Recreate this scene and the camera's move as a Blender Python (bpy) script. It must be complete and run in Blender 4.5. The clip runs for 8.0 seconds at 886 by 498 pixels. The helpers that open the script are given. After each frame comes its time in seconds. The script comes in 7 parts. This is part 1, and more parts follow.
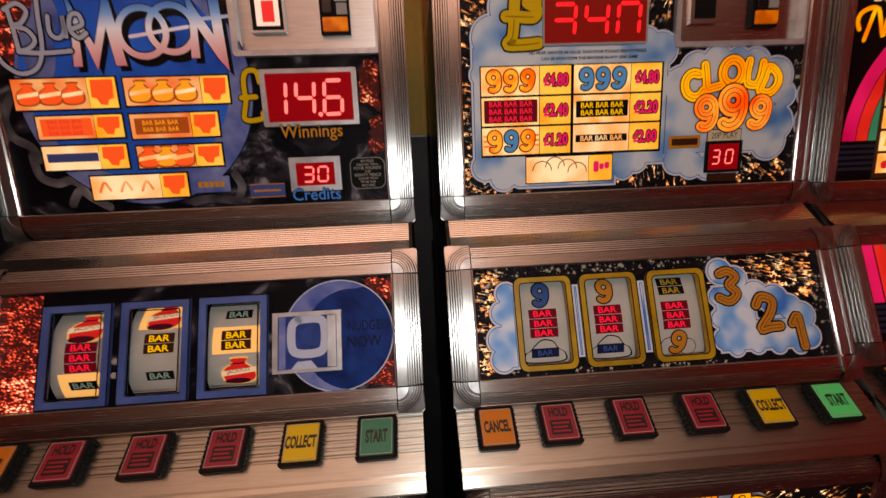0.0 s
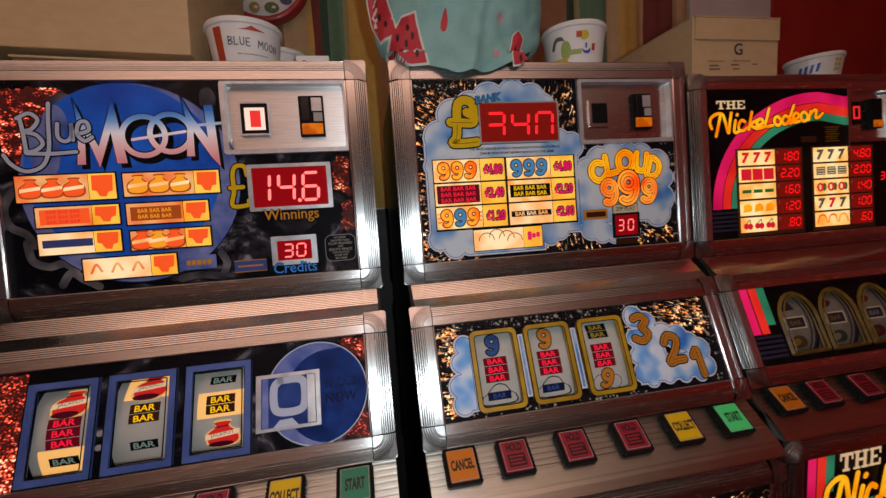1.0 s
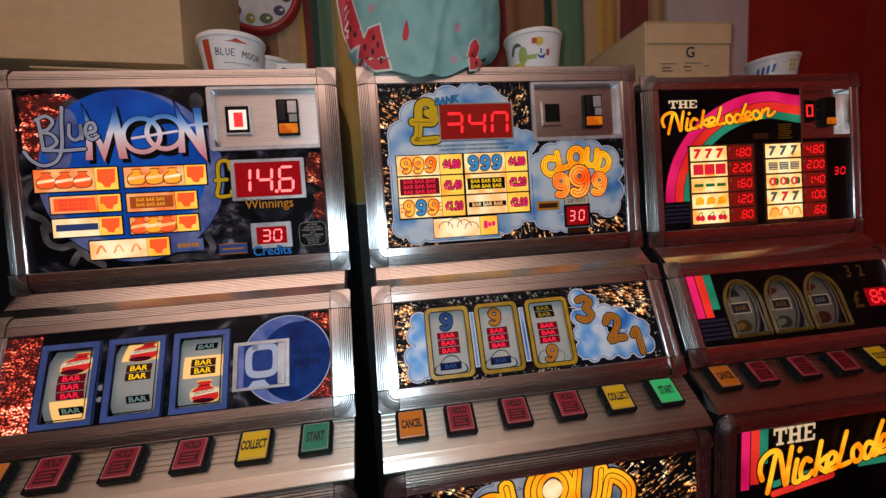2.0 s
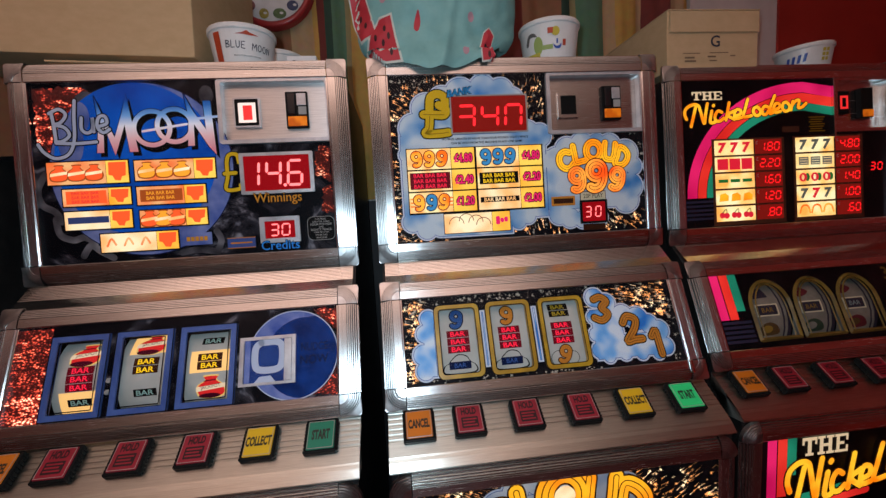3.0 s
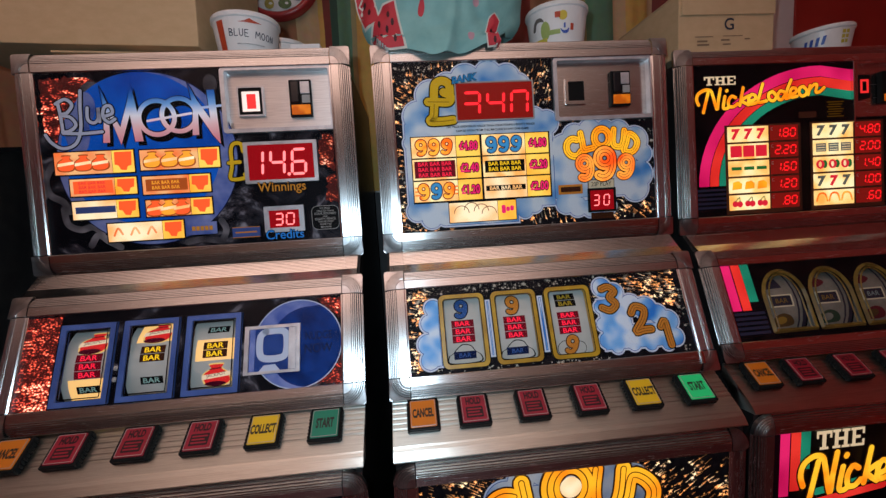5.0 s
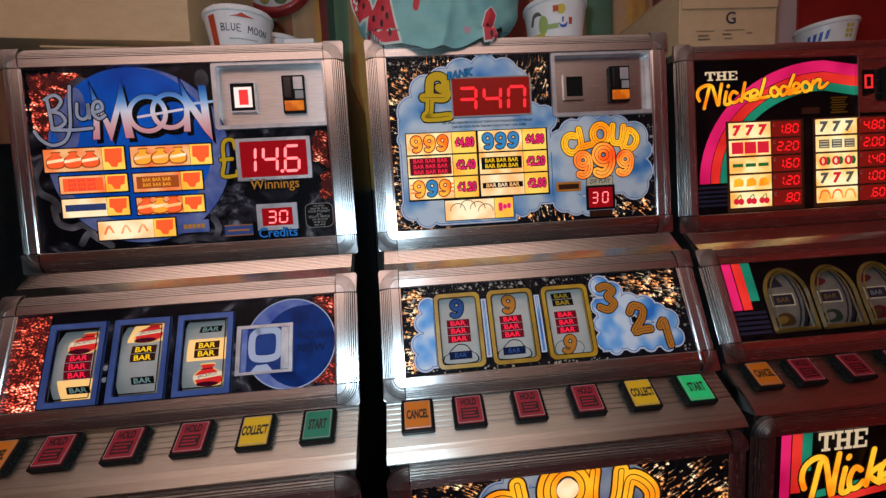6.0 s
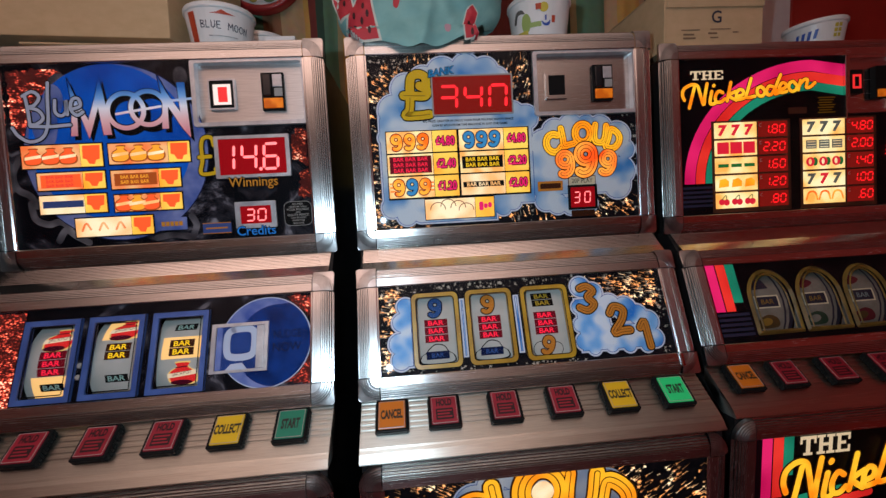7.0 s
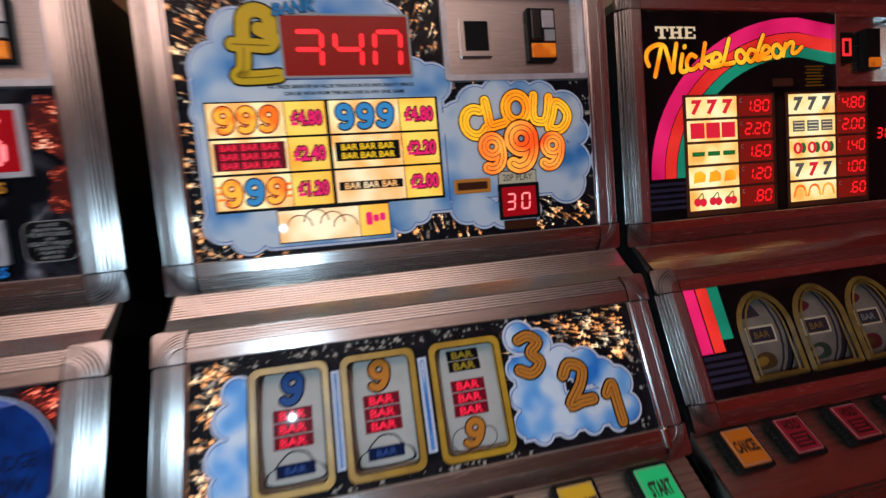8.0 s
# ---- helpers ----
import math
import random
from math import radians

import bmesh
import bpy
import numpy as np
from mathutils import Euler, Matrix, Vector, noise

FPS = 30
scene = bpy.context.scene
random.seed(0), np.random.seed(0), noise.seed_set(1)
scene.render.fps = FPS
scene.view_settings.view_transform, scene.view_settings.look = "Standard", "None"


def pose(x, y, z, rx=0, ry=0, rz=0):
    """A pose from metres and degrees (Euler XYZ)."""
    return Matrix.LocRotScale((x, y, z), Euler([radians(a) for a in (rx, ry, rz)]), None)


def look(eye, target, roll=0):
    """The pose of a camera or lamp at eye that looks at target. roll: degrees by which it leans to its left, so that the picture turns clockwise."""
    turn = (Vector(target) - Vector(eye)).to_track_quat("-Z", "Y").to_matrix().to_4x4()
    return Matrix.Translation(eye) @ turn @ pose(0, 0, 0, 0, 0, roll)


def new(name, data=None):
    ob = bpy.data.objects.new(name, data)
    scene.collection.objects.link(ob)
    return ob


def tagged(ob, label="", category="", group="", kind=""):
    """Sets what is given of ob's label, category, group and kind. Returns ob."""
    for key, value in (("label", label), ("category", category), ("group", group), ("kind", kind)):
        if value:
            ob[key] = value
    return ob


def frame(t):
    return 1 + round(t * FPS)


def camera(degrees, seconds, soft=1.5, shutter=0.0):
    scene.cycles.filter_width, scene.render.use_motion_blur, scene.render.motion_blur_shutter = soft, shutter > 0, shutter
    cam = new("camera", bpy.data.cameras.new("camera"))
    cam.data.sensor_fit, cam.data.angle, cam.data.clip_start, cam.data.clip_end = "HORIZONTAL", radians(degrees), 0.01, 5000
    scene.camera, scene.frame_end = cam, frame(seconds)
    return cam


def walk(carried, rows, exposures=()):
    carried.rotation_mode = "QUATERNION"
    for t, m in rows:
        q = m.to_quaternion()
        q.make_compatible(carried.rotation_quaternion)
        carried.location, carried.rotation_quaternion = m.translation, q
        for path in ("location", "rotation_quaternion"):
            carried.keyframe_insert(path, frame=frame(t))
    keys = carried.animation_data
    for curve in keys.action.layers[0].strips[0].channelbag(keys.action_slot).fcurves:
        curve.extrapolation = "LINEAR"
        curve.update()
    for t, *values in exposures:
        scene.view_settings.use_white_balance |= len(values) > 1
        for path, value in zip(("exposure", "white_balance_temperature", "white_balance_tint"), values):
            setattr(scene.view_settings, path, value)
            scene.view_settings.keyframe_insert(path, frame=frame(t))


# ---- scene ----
cam = camera(94.4, 8.0, soft=1.4, shutter=0.4)
PATH = [
    (0, (-0.112, -0.7, 1.336), (0.003, 1.234, 0.84), -2.2),
    (0.5, (-0.145, -0.759, 1.357), (0.075, 1.195, 0.996), -2.8),
    (1, (-0.138, -0.815, 1.365), (0.22, 1.141, 1.148), -3.4),
    (1.5, (-0.086, -0.891, 1.347), (0.257, 1.067, 1.13), -3.3),
    (2, (-0.041, -0.926, 1.337), (0.244, 1.042, 1.129), -3.3),
    (3.5, (-0.025, -0.897, 1.322), (0.171, 1.082, 1.114), -3.0),
    (4, (-0.02, -0.9, 1.319), (0.164, 1.079, 1.099), -3.1),
    (4.5, (-0.02, -0.902, 1.314), (0.152, 1.078, 1.09), -3.2),
    (6, (-0.006, -0.885, 1.311), (0.152, 1.094, 1.074), -3.3),
    (6.5, (0.009, -0.892, 1.307), (0.165, 1.088, 1.069), -3.1),
    (7, (0.041, -0.883, 1.305), (0.189, 1.098, 1.071), -3.0),
    (7.5, (0.092, -0.766, 1.295), (0.333, 1.204, 1.05), -3.1),
    (8, (0.176, -0.595, 1.319), (0.569, 1.347, 1.043), -4.2),
]
walk(cam, [(t, look(eye, target, roll)) for t, eye, target, roll in PATH],
     [(0.0, -0.24, 9800, 32), (0.6, -0.30, 8900, 28), (1.5, -0.08, 7600, 20), (2.5, 0.02, 7000, 15), (4.0, 0.0, 6700, 14), (7.0, 0.0, 6700, 14), (8.0, 0.06, 6450, 14)])

# ---- light ----
world = bpy.data.worlds.new("dark_room")
scene.world = world
world.use_nodes = True
world.node_tree.nodes["Background"].inputs[0].default_value = (0.10, 0.07, 0.05, 1)
world.node_tree.nodes["Background"].inputs[1].default_value = 0.1
scene.view_settings.exposure = 0.0

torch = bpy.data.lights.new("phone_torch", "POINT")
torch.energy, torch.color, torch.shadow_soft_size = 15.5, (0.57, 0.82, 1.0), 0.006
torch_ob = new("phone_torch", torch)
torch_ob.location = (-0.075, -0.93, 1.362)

# added fill lamp out of view, bounced off the ceiling; no fitting stands there
uplight = bpy.data.lights.new("wall_uplighter", "AREA")
uplight.shape, uplight.size, uplight.size_y = "RECTANGLE", 2.4, 0.8
uplight.energy, uplight.color = 27.0, (1.0, 0.69, 0.66)
uplight_ob = new("wall_uplighter", uplight)
uplight_ob.matrix_world = look((-0.45, -1.45, 1.95), (-0.45, -1.44, 3.0))


# ---- materials ----
def mat(name, color=(0.5, 0.5, 0.5), rough=0.5, metal=0.0, glow=None, power=0.0, coat=0.0):
    m = bpy.data.materials.new(name)
    m.use_nodes = True
    b = m.node_tree.nodes["Principled BSDF"]
    b.inputs["Base Color"].default_value = (*color, 1)
    b.inputs["Roughness"].default_value = rough
    b.inputs["Metallic"].default_value = metal
    b.inputs["Coat Weight"].default_value = coat
    b.inputs["Coat Roughness"].default_value = 0.06
    if power:
        b.inputs["Emission Color"].default_value = (*(glow or color), 1)
        b.inputs["Emission Strength"].default_value = power
    return m


def node(m, kind, **inputs):
    n = m.node_tree.nodes.new(kind)
    for key, value in inputs.items():
        n.inputs[key.replace("_", " ")].default_value = value
    return n


def wire(m, a, out, b, inp):
    m.node_tree.links.new(a.outputs[out], b.inputs[inp])


def bsdf(m):
    return m.node_tree.nodes["Principled BSDF"]


def ramp(m, stops):
    r = m.node_tree.nodes.new("ShaderNodeValToRGB")
    e = r.color_ramp.elements
    e[0].position, e[0].color = stops[0][0], (*stops[0][1], 1)
    e[1].position, e[1].color = stops[-1][0], (*stops[-1][1], 1)
    for p, c in stops[1:-1]:
        k = e.new(p)
        k.color = (*c, 1)
    return r


def coords(m, scale=(1, 1, 1)):
    tc = m.node_tree.nodes.new("ShaderNodeTexCoord")
    mp = m.node_tree.nodes.new("ShaderNodeMapping")
    mp.inputs["Scale"].default_value = scale
    wire(m, tc, "Object", mp, "Vector")
    return mp


def mottle(m, stops, scale=20.0, stretch=(1, 1, 1), detail=4.0, rough=None, bump=0.0, emit=False, distort=0.0):
    """Noise over the object's own coordinates drives colour, and if wanted roughness, relief and glow."""
    mp = coords(m, stretch)
    n = node(m, "ShaderNodeTexNoise", Scale=scale, Detail=detail, Roughness=0.6, Distortion=distort)
    wire(m, mp, "Vector", n, "Vector")
    r = ramp(m, stops)
    wire(m, n, "Fac", r, "Fac")
    wire(m, r, "Color", bsdf(m), "Emission Color" if emit else "Base Color")
    if rough:
        q = m.node_tree.nodes.new("ShaderNodeMapRange")
        q.inputs["To Min"].default_value, q.inputs["To Max"].default_value = rough
        wire(m, n, "Fac", q, "Value")
        wire(m, q, "Result", bsdf(m), "Roughness")
    if bump:
        k = node(m, "ShaderNodeBump", Strength=bump, Distance=0.001)
        wire(m, n, "Fac", k, "Height")
        wire(m, k, "Normal", bsdf(m), "Normal")
    return m


def brushed(name, tint, lo, hi):
    m = mat(name, tint, 0.3, 1.0)
    dark = tuple(c * 0.78 for c in tint)
    mottle(m, [(0.3, dark), (0.7, tint)], 60.0, (0.35, 14, 14), 3.0, (lo, hi), 0.10)
    # drawn along its length, so that highlights spread across it
    tan = m.node_tree.nodes.new("ShaderNodeTangent")
    tan.direction_type, tan.axis = "RADIAL", "X"
    bsdf(m).inputs["Anisotropic"].default_value = 0.75
    wire(m, tan, "Tangent", bsdf(m), "Tangent")
    return m


ALU = brushed("brushed_aluminium", (0.77, 0.77, 0.75), 0.20, 0.31)
ALU_CAST = mottle(mat("cast_aluminium", (0.55, 0.55, 0.54), 0.28, 1.0), [(0.3, (0.46, 0.455, 0.45)), (0.7, (0.66, 0.66, 0.65))], 55, rough=(0.20, 0.40), bump=0.12)
ALU_SHELF = brushed("brushed_aluminium_shelf", (0.74, 0.74, 0.71), 0.08, 0.16)
bsdf(ALU_SHELF).inputs["Anisotropic"].default_value = 0.2
ALU_PLATE = brushed("satin_coin_plate", (0.86, 0.85, 0.83), 0.38, 0.50)
ALU_DECK = brushed("satin_aluminium_deck", (0.67, 0.68, 0.61), 0.30, 0.42)
SILVER = mottle(mat("silver_plated_plastic", (0.60, 0.60, 0.62), 0.35, 0.55), [(0.3, (0.50, 0.50, 0.52)), (0.7, (0.70, 0.70, 0.71))], 40, rough=(0.25, 0.45))
PANE = bpy.data.materials.new("clear_glass")
PANE.use_nodes = True
PANE.node_tree.nodes.clear()
_out, _mix = PANE.node_tree.nodes.new("ShaderNodeOutputMaterial"), PANE.node_tree.nodes.new("ShaderNodeMixShader")
_clear, _gloss, _fres = node(PANE, "ShaderNodeBsdfTransparent"), node(PANE, "ShaderNodeBsdfAnisotropic", Roughness=0.035), node(PANE, "ShaderNodeFresnel", IOR=1.22)
wire(PANE, _fres, 0, _mix, 0)
PANE.node_tree.links.new(_clear.outputs[0], _mix.inputs[1])
PANE.node_tree.links.new(_gloss.outputs[0], _mix.inputs[2])
wire(PANE, _mix, 0, _out, 0)
CHROME = mat("chrome", (0.82, 0.81, 0.80), 0.10, 1.0)
BLACK = mottle(mat("black_laminate", (0.012, 0.012, 0.013), 0.35), [(0.3, (0.008, 0.008, 0.009)), (0.7, (0.02, 0.019, 0.018))], 40, rough=(0.28, 0.45), bump=0.05)
RUBBER = mat("black_plastic", (0.01, 0.01, 0.01), 0.38)
CARD = mottle(mat("brown_cardboard", (0.42, 0.28, 0.16), 0.85), [(0.3, (0.55, 0.38, 0.205)), (0.7, (0.62, 0.44, 0.25))], 28, (1, 1, 1.8), 6, (0.75, 0.95), 0.1)
CARD_DARK = mat("cardboard_shade", (0.22, 0.14, 0.08), 0.9)
PAPER = mottle(mat("white_tub_plastic", (0.8, 0.79, 0.76), 0.35), [(0.3, (0.74, 0.73, 0.70)), (0.7, (0.82, 0.81, 0.79))], 25)
INK = mat("dark_ink", (0.02, 0.025, 0.05), 0.6)
RED_WALL = mottle(mat("red_wall_paint", (0.36, 0.02, 0.014), 0.6), [(0.3, (0.37, 0.020, 0.012)), (0.7, (0.49, 0.032, 0.020))], 5, bump=0.15, rough=(0.5, 0.7))
WHITE_WALL = mottle(mat("pinkish_white_plaster", (0.70, 0.62, 0.58), 0.8), [(0.3, (0.62, 0.53, 0.5)), (0.7, (0.74, 0.66, 0.62))], 6, bump=0.1)
BROWN_WALL = mottle(mat("dull_brown_paint", (0.25, 0.15, 0.11), 0.7), [(0.3, (0.21, 0.12, 0.09)), (0.7, (0.28, 0.17, 0.13))], 5, bump=0.1)
# near-black tone that stands for the shade between the cabinets
GAP_DARK = mottle(mat("gap_shade_tone", (0.03, 0.028, 0.03), 0.6), [(0.3, (0.02, 0.018, 0.02)), (0.7, (0.04, 0.036, 0.036))], 8, bump=0.1)
CEIL = mottle(mat("ceiling_paint", (0.75, 0.68, 0.58), 0.85), [(0.3, (0.70, 0.63, 0.53)), (0.7, (0.78, 0.71, 0.62))], 4)
CARPET = mottle(mat("dark_red_carpet", (0.10, 0.02, 0.02), 0.95), [(0.35, (0.06, 0.012, 0.015)), (0.65, (0.14, 0.03, 0.03))], 60, bump=0.6)


# ---- mesh helpers ----
def empty(name, m):
    ob = new(name)
    ob.matrix_basis = m
    ob.empty_display_size = 0.1
    return ob


def link(name, mesh, material, parent=None, label="", m=None):
    ob = new(name, mesh)
    if material and not mesh.materials:
        mesh.materials.append(material)
    if parent:
        ob.parent = parent
    if m is not None:
        ob.matrix_basis = m
    if label:
        ob["label"] = label
    return ob


def part(name, bm, material, parent=None, label="", m=None, smooth=False):
    mesh = bpy.data.meshes.new(name)
    bm.to_mesh(mesh)
    bm.free()
    if smooth:
        mesh.shade_smooth()
    return link(name, mesh, material, parent, label, m)


def box_bm(lo, hi, bevel=0.0, bm=None):
    own = bm is None
    bm = bm or bmesh.new()
    c = [(a + b) / 2 for a, b in zip(lo, hi)]
    d = [b - a for a, b in zip(lo, hi)]
    bmesh.ops.create_cube(bm, size=1.0, matrix=Matrix.LocRotScale(c, None, d))
    if bevel and own:
        bmesh.ops.bevel(bm, geom=bm.edges[:], offset=bevel, segments=2, profile=0.5, affect="EDGES")
    return bm


def prism(points, depth, bm=None, z=0.0):
    """A flat outline (u, v) raised by depth from the height z."""
    bm = bm or bmesh.new()
    low = [bm.verts.new((u, v, z)) for u, v in points]
    top = [bm.verts.new((u, v, z + depth)) for u, v in points]
    f = bm.faces.new(top)
    n = len(points)
    for i in range(n):
        bm.faces.new((low[i], low[(i + 1) % n], top[(i + 1) % n], top[i]))
    f.normal_update()
    bmesh.ops.triangulate(bm, faces=[f])
    return bm


def ccw(points):
    a = sum(p[0] * q[1] - q[0] * p[1] for p, q in zip(points, points[1:] + points[:1]))
    return points if a > 0 else points[::-1]


def flat_bm(points, h):
    bm = bmesh.new()
    f = bm.faces.new([bm.verts.new((u, v, h)) for u, v in ccw(list(points))])
    f.normal_update()
    bmesh.ops.triangulate(bm, faces=[f])
    return bm


def rect(u0, v0, u1, v1):
    return [(u0, v0), (u1, v0), (u1, v1), (u0, v1)]


def rrect(u0, v0, u1, v1, r, n=5):
    out = []
    for cu, cv, a in ((u1 - r, v1 - r, 0), (u0 + r, v1 - r, 90), (u0 + r, v0 + r, 180), (u1 - r, v0 + r, 270)):
        for i in range(n + 1):
            t = radians(a + 90 * i / n)
            out.append((cu + r * math.cos(t), cv + r * math.sin(t)))
    return out


def disc(u, v, r, n=28, ry=None):
    ry = ry or r
    return [(u + r * math.cos(2 * math.pi * i / n), v + ry * math.sin(2 * math.pi * i / n)) for i in range(n)]


def ring_bm(outer, inner, h0, h1):
    """A raised ring between two outlines with equally many points."""
    bm = bmesh.new()
    n = len(outer)
    rows_ = [[bm.verts.new((u, v, h)) for u, v in o] for o, h in ((outer, h0), (outer, h1), (inner, h1), (inner, h0))]
    for a, b in zip(rows_, rows_[1:]):
        for i in range(n):
            bm.faces.new((a[i], a[(i + 1) % n], b[(i + 1) % n], b[i]))
    bmesh.ops.recalc_face_normals(bm, faces=bm.faces[:])
    return bm


def smooth_line(points, steps=8, closed=False):
    """Catmull-Rom through the points."""
    p = [Vector((*q, 0)) for q in points]
    n = len(p)
    out = []
    for i in range(n if closed else n - 1):
        a, b, c, d = (p[(i - 1) % n] if closed or i else p[0], p[i], p[(i + 1) % n], p[(i + 2) % n] if closed or i + 2 < n else p[-1])
        for k in range(steps):
            t = k / steps
            q = 0.5 * (2 * b + (c - a) * t + (2 * a - 5 * b + 4 * c - d) * t * t + (3 * b - a - 3 * c + d) * t ** 3)
            out.append((q.x, q.y))
    if not closed:
        out.append(points[-1])
    return out


def stroke(bm, line, width, h, dome=0.0):
    """A painted stroke with round ends along a line; dome raises its middle."""
    n = len(line)
    left, mid, right = [], [], []
    for i, (u, v) in enumerate(line):
        a, b = line[max(0, i - 1)], line[min(n - 1, i + 1)]
        d = Vector((b[0] - a[0], b[1] - a[1]))
        d = d.normalized() if d.length else Vector((1, 0))
        w = width / 2
        left.append(bm.verts.new((u - d.y * w, v + d.x * w, h)))
        mid.append(bm.verts.new((u, v, h + dome)))
        right.append(bm.verts.new((u + d.y * w, v - d.x * w, h)))
    for i in range(n - 1):
        bm.faces.new((left[i], mid[i], mid[i + 1], left[i + 1]))
        bm.faces.new((mid[i], right[i], right[i + 1], mid[i + 1]))
    for end, prev, sign in ((0, 1, 1), (n - 1, n - 2, -1)):
        d = Vector((line[end][0] - line[prev][0], line[end][1] - line[prev][1]))
        base = math.atan2(d.y, d.x)
        fan = [bm.verts.new((line[end][0] + width / 2 * math.cos(base + radians(a)), line[end][1] + width / 2 * math.sin(base + radians(a)), h)) for a in range(-90, 91, 30)]
        for a, b in zip(fan, fan[1:]):
            bm.faces.new((mid[end], a, b))
    return bm


def lathe(profile, n=40, bm=None):
    """A round body from (radius, height) pairs."""
    bm = bm or bmesh.new()
    rows_ = [[bm.verts.new((r * math.cos(2 * math.pi * i / n), r * math.sin(2 * math.pi * i / n), z)) for i in range(n)] for r, z in profile]
    for a, b in zip(rows_, rows_[1:]):
        for i in range(n):
            bm.faces.new((a[i], a[(i + 1) % n], b[(i + 1) % n], b[i]))
    bm.faces.new(rows_[0][::-1])
    bm.faces.new(rows_[-1])
    bmesh.ops.recalc_face_normals(bm, faces=bm.faces[:])
    return bm


def text_bm(words, size, fat=0.0, squeeze=1.0, slant=0.0, depth=0.0, gap=1.0, centre=True):
    """Letters of the built-in font as a mesh about their own middle; size is the height of a capital."""
    cu = bpy.data.curves.new("letters", "FONT")
    cu.body, cu.size, cu.offset, cu.shear, cu.extrude = words, 1.0, fat, slant, 0.0
    cu.resolution_u, cu.space_character, cu.space_line = 3, gap, 0.85
    cu.align_x = "CENTER"
    ob = bpy.data.objects.new("letters", cu)
    scene.collection.objects.link(ob)
    bpy.context.view_layer.update()
    me = bpy.data.meshes.new_from_object(ob.evaluated_get(bpy.context.evaluated_depsgraph_get()))
    bpy.data.objects.remove(ob)
    bpy.data.curves.remove(cu)
    bm = bmesh.new()
    bm.from_mesh(me)
    bpy.data.meshes.remove(me)
    k = size / 0.70
    bmesh.ops.scale(bm, vec=(k * squeeze, k, k), verts=bm.verts[:])
    if bm.verts:
        us, vs = [v.co.x for v in bm.verts], [v.co.y for v in bm.verts]
        bmesh.ops.translate(bm, vec=(-(min(us) + max(us)) / 2, -(min(vs) + max(vs)) / 2, 0), verts=bm.verts[:])
        for f in bm.faces:
            f.normal_update()
        if sum(f.normal.z for f in bm.faces) < 0:
            bmesh.ops.reverse_faces(bm, faces=bm.faces[:])
    return bm


def moved(bm, u, v, h=0.0, turn=0.0):
    bmesh.ops.transform(bm, matrix=pose(u, v, h, 0, 0, turn), verts=bm.verts[:])
    return bm


def merge(*bms):
    out = bms[0]
    for b in bms[1:]:
        me = bpy.data.meshes.new("tmp")
        b.to_mesh(me)
        b.free()
        out.from_mesh(me)
        bpy.data.meshes.remove(me)
    return out


def panel(x, y, z, lean):
    """Frame of a panel: u to the right, v up along it, h out towards the player; lean in degrees from upright."""
    a = radians(lean)
    return Matrix(((1, 0, 0, x), (0, math.sin(a), -math.cos(a), y), (0, math.cos(a), math.sin(a), z), (0, 0, 0, 1)))


# ---- room ----
def wall(name, lo, hi, material, label):
    return tagged(part(name, box_bm(lo, hi), material), label, "wall", kind="structure")


tagged(part("floor", box_bm((-3.2, -3.2, -0.111), (2.1, 0.75, -0.011)), CARPET), "dark red carpeted floor", "floor", kind="structure")
tagged(part("ceiling", box_bm((-3.2, -3.2, 2.45), (2.1, 0.75, 2.55)), CEIL), "cream painted ceiling", "ceiling", kind="structure")
wall("wall_north", (-3.2, 0.63, 0), (1.10, 0.75, 2.45), WHITE_WALL, "plastered wall hidden behind striped curtains")
# added dark backing, so the gaps between the machines stay shaded
wall("wall_north_lower", (-3.2, 0.600, 0), (1.10, 0.6295, 1.36), GAP_DARK, "dark sheet added behind the machines to keep their gaps in shade")
wall("wall_pier", (1.10, 0.585, 0), (1.455, 0.75, 2.45), WHITE_WALL, "pinkish white plaster pier between curtain and red wall")
wall("wall_north_red", (1.455, 0.575, 0), (2.0, 0.75, 2.45), RED_WALL, "deep red painted wall behind the machines")
wall("wall_east", (2.0, -3.2, 0), (2.1, 0.75, 2.45), RED_WALL, "deep red painted side wall")
wall("wall_west", (-3.3, -3.2, 0), (-3.2, 0.74, 2.45), RED_WALL, "deep red painted side wall")
wall("wall_south", (-3.3, -3.3, 0), (2.1, -3.2, 2.45), BROWN_WALL, "dull brown rear wall")


# ---- fruit machine cabinet ----
HALF, GLASS = 0.324, 0.287
TOP = (0.0, 1.45, 4.0)
REEL = (-0.092, 1.122, 23.5)
DECK = (-0.162, 0.9385, 55.0)
BELLY = (-0.236, 0.60, 0.0)
LEFTS = (-0.293, -0.200, -0.090, 0.019, 0.124, 0.230)


def on(p, v, h=0.0):
    """Point (y, z) of a panel's line at v, h."""
    a = radians(p[2])
    return (p[0] + v * math.sin(a) - h * math.cos(a), p[1] + v * math.cos(a) + h * math.sin(a))


def rib_profile(fall):
    """Section of the frame extrusion: a flat inner band, then six ribs that fall away to the outside."""
    out = [(0.0, -0.004), (0.0, 0.0085), (0.0015, 0.010), (0.0165, 0.010)]
    for k in range(6):
        d = 0.0175 + 0.0036 * k
        drop = fall * (1 - math.cos(radians(15 * k)))
        out += [(d, 0.0080 - drop), (d + 0.0005, 0.0105 - drop), (d + 0.0024, 0.0102 - drop), (d + 0.0029, 0.0078 - drop)]
    return out + [(0.0395, -0.004)]


RIB = rib_profile(0.0165)
CORNER_RIB = rib_profile(0.0100)


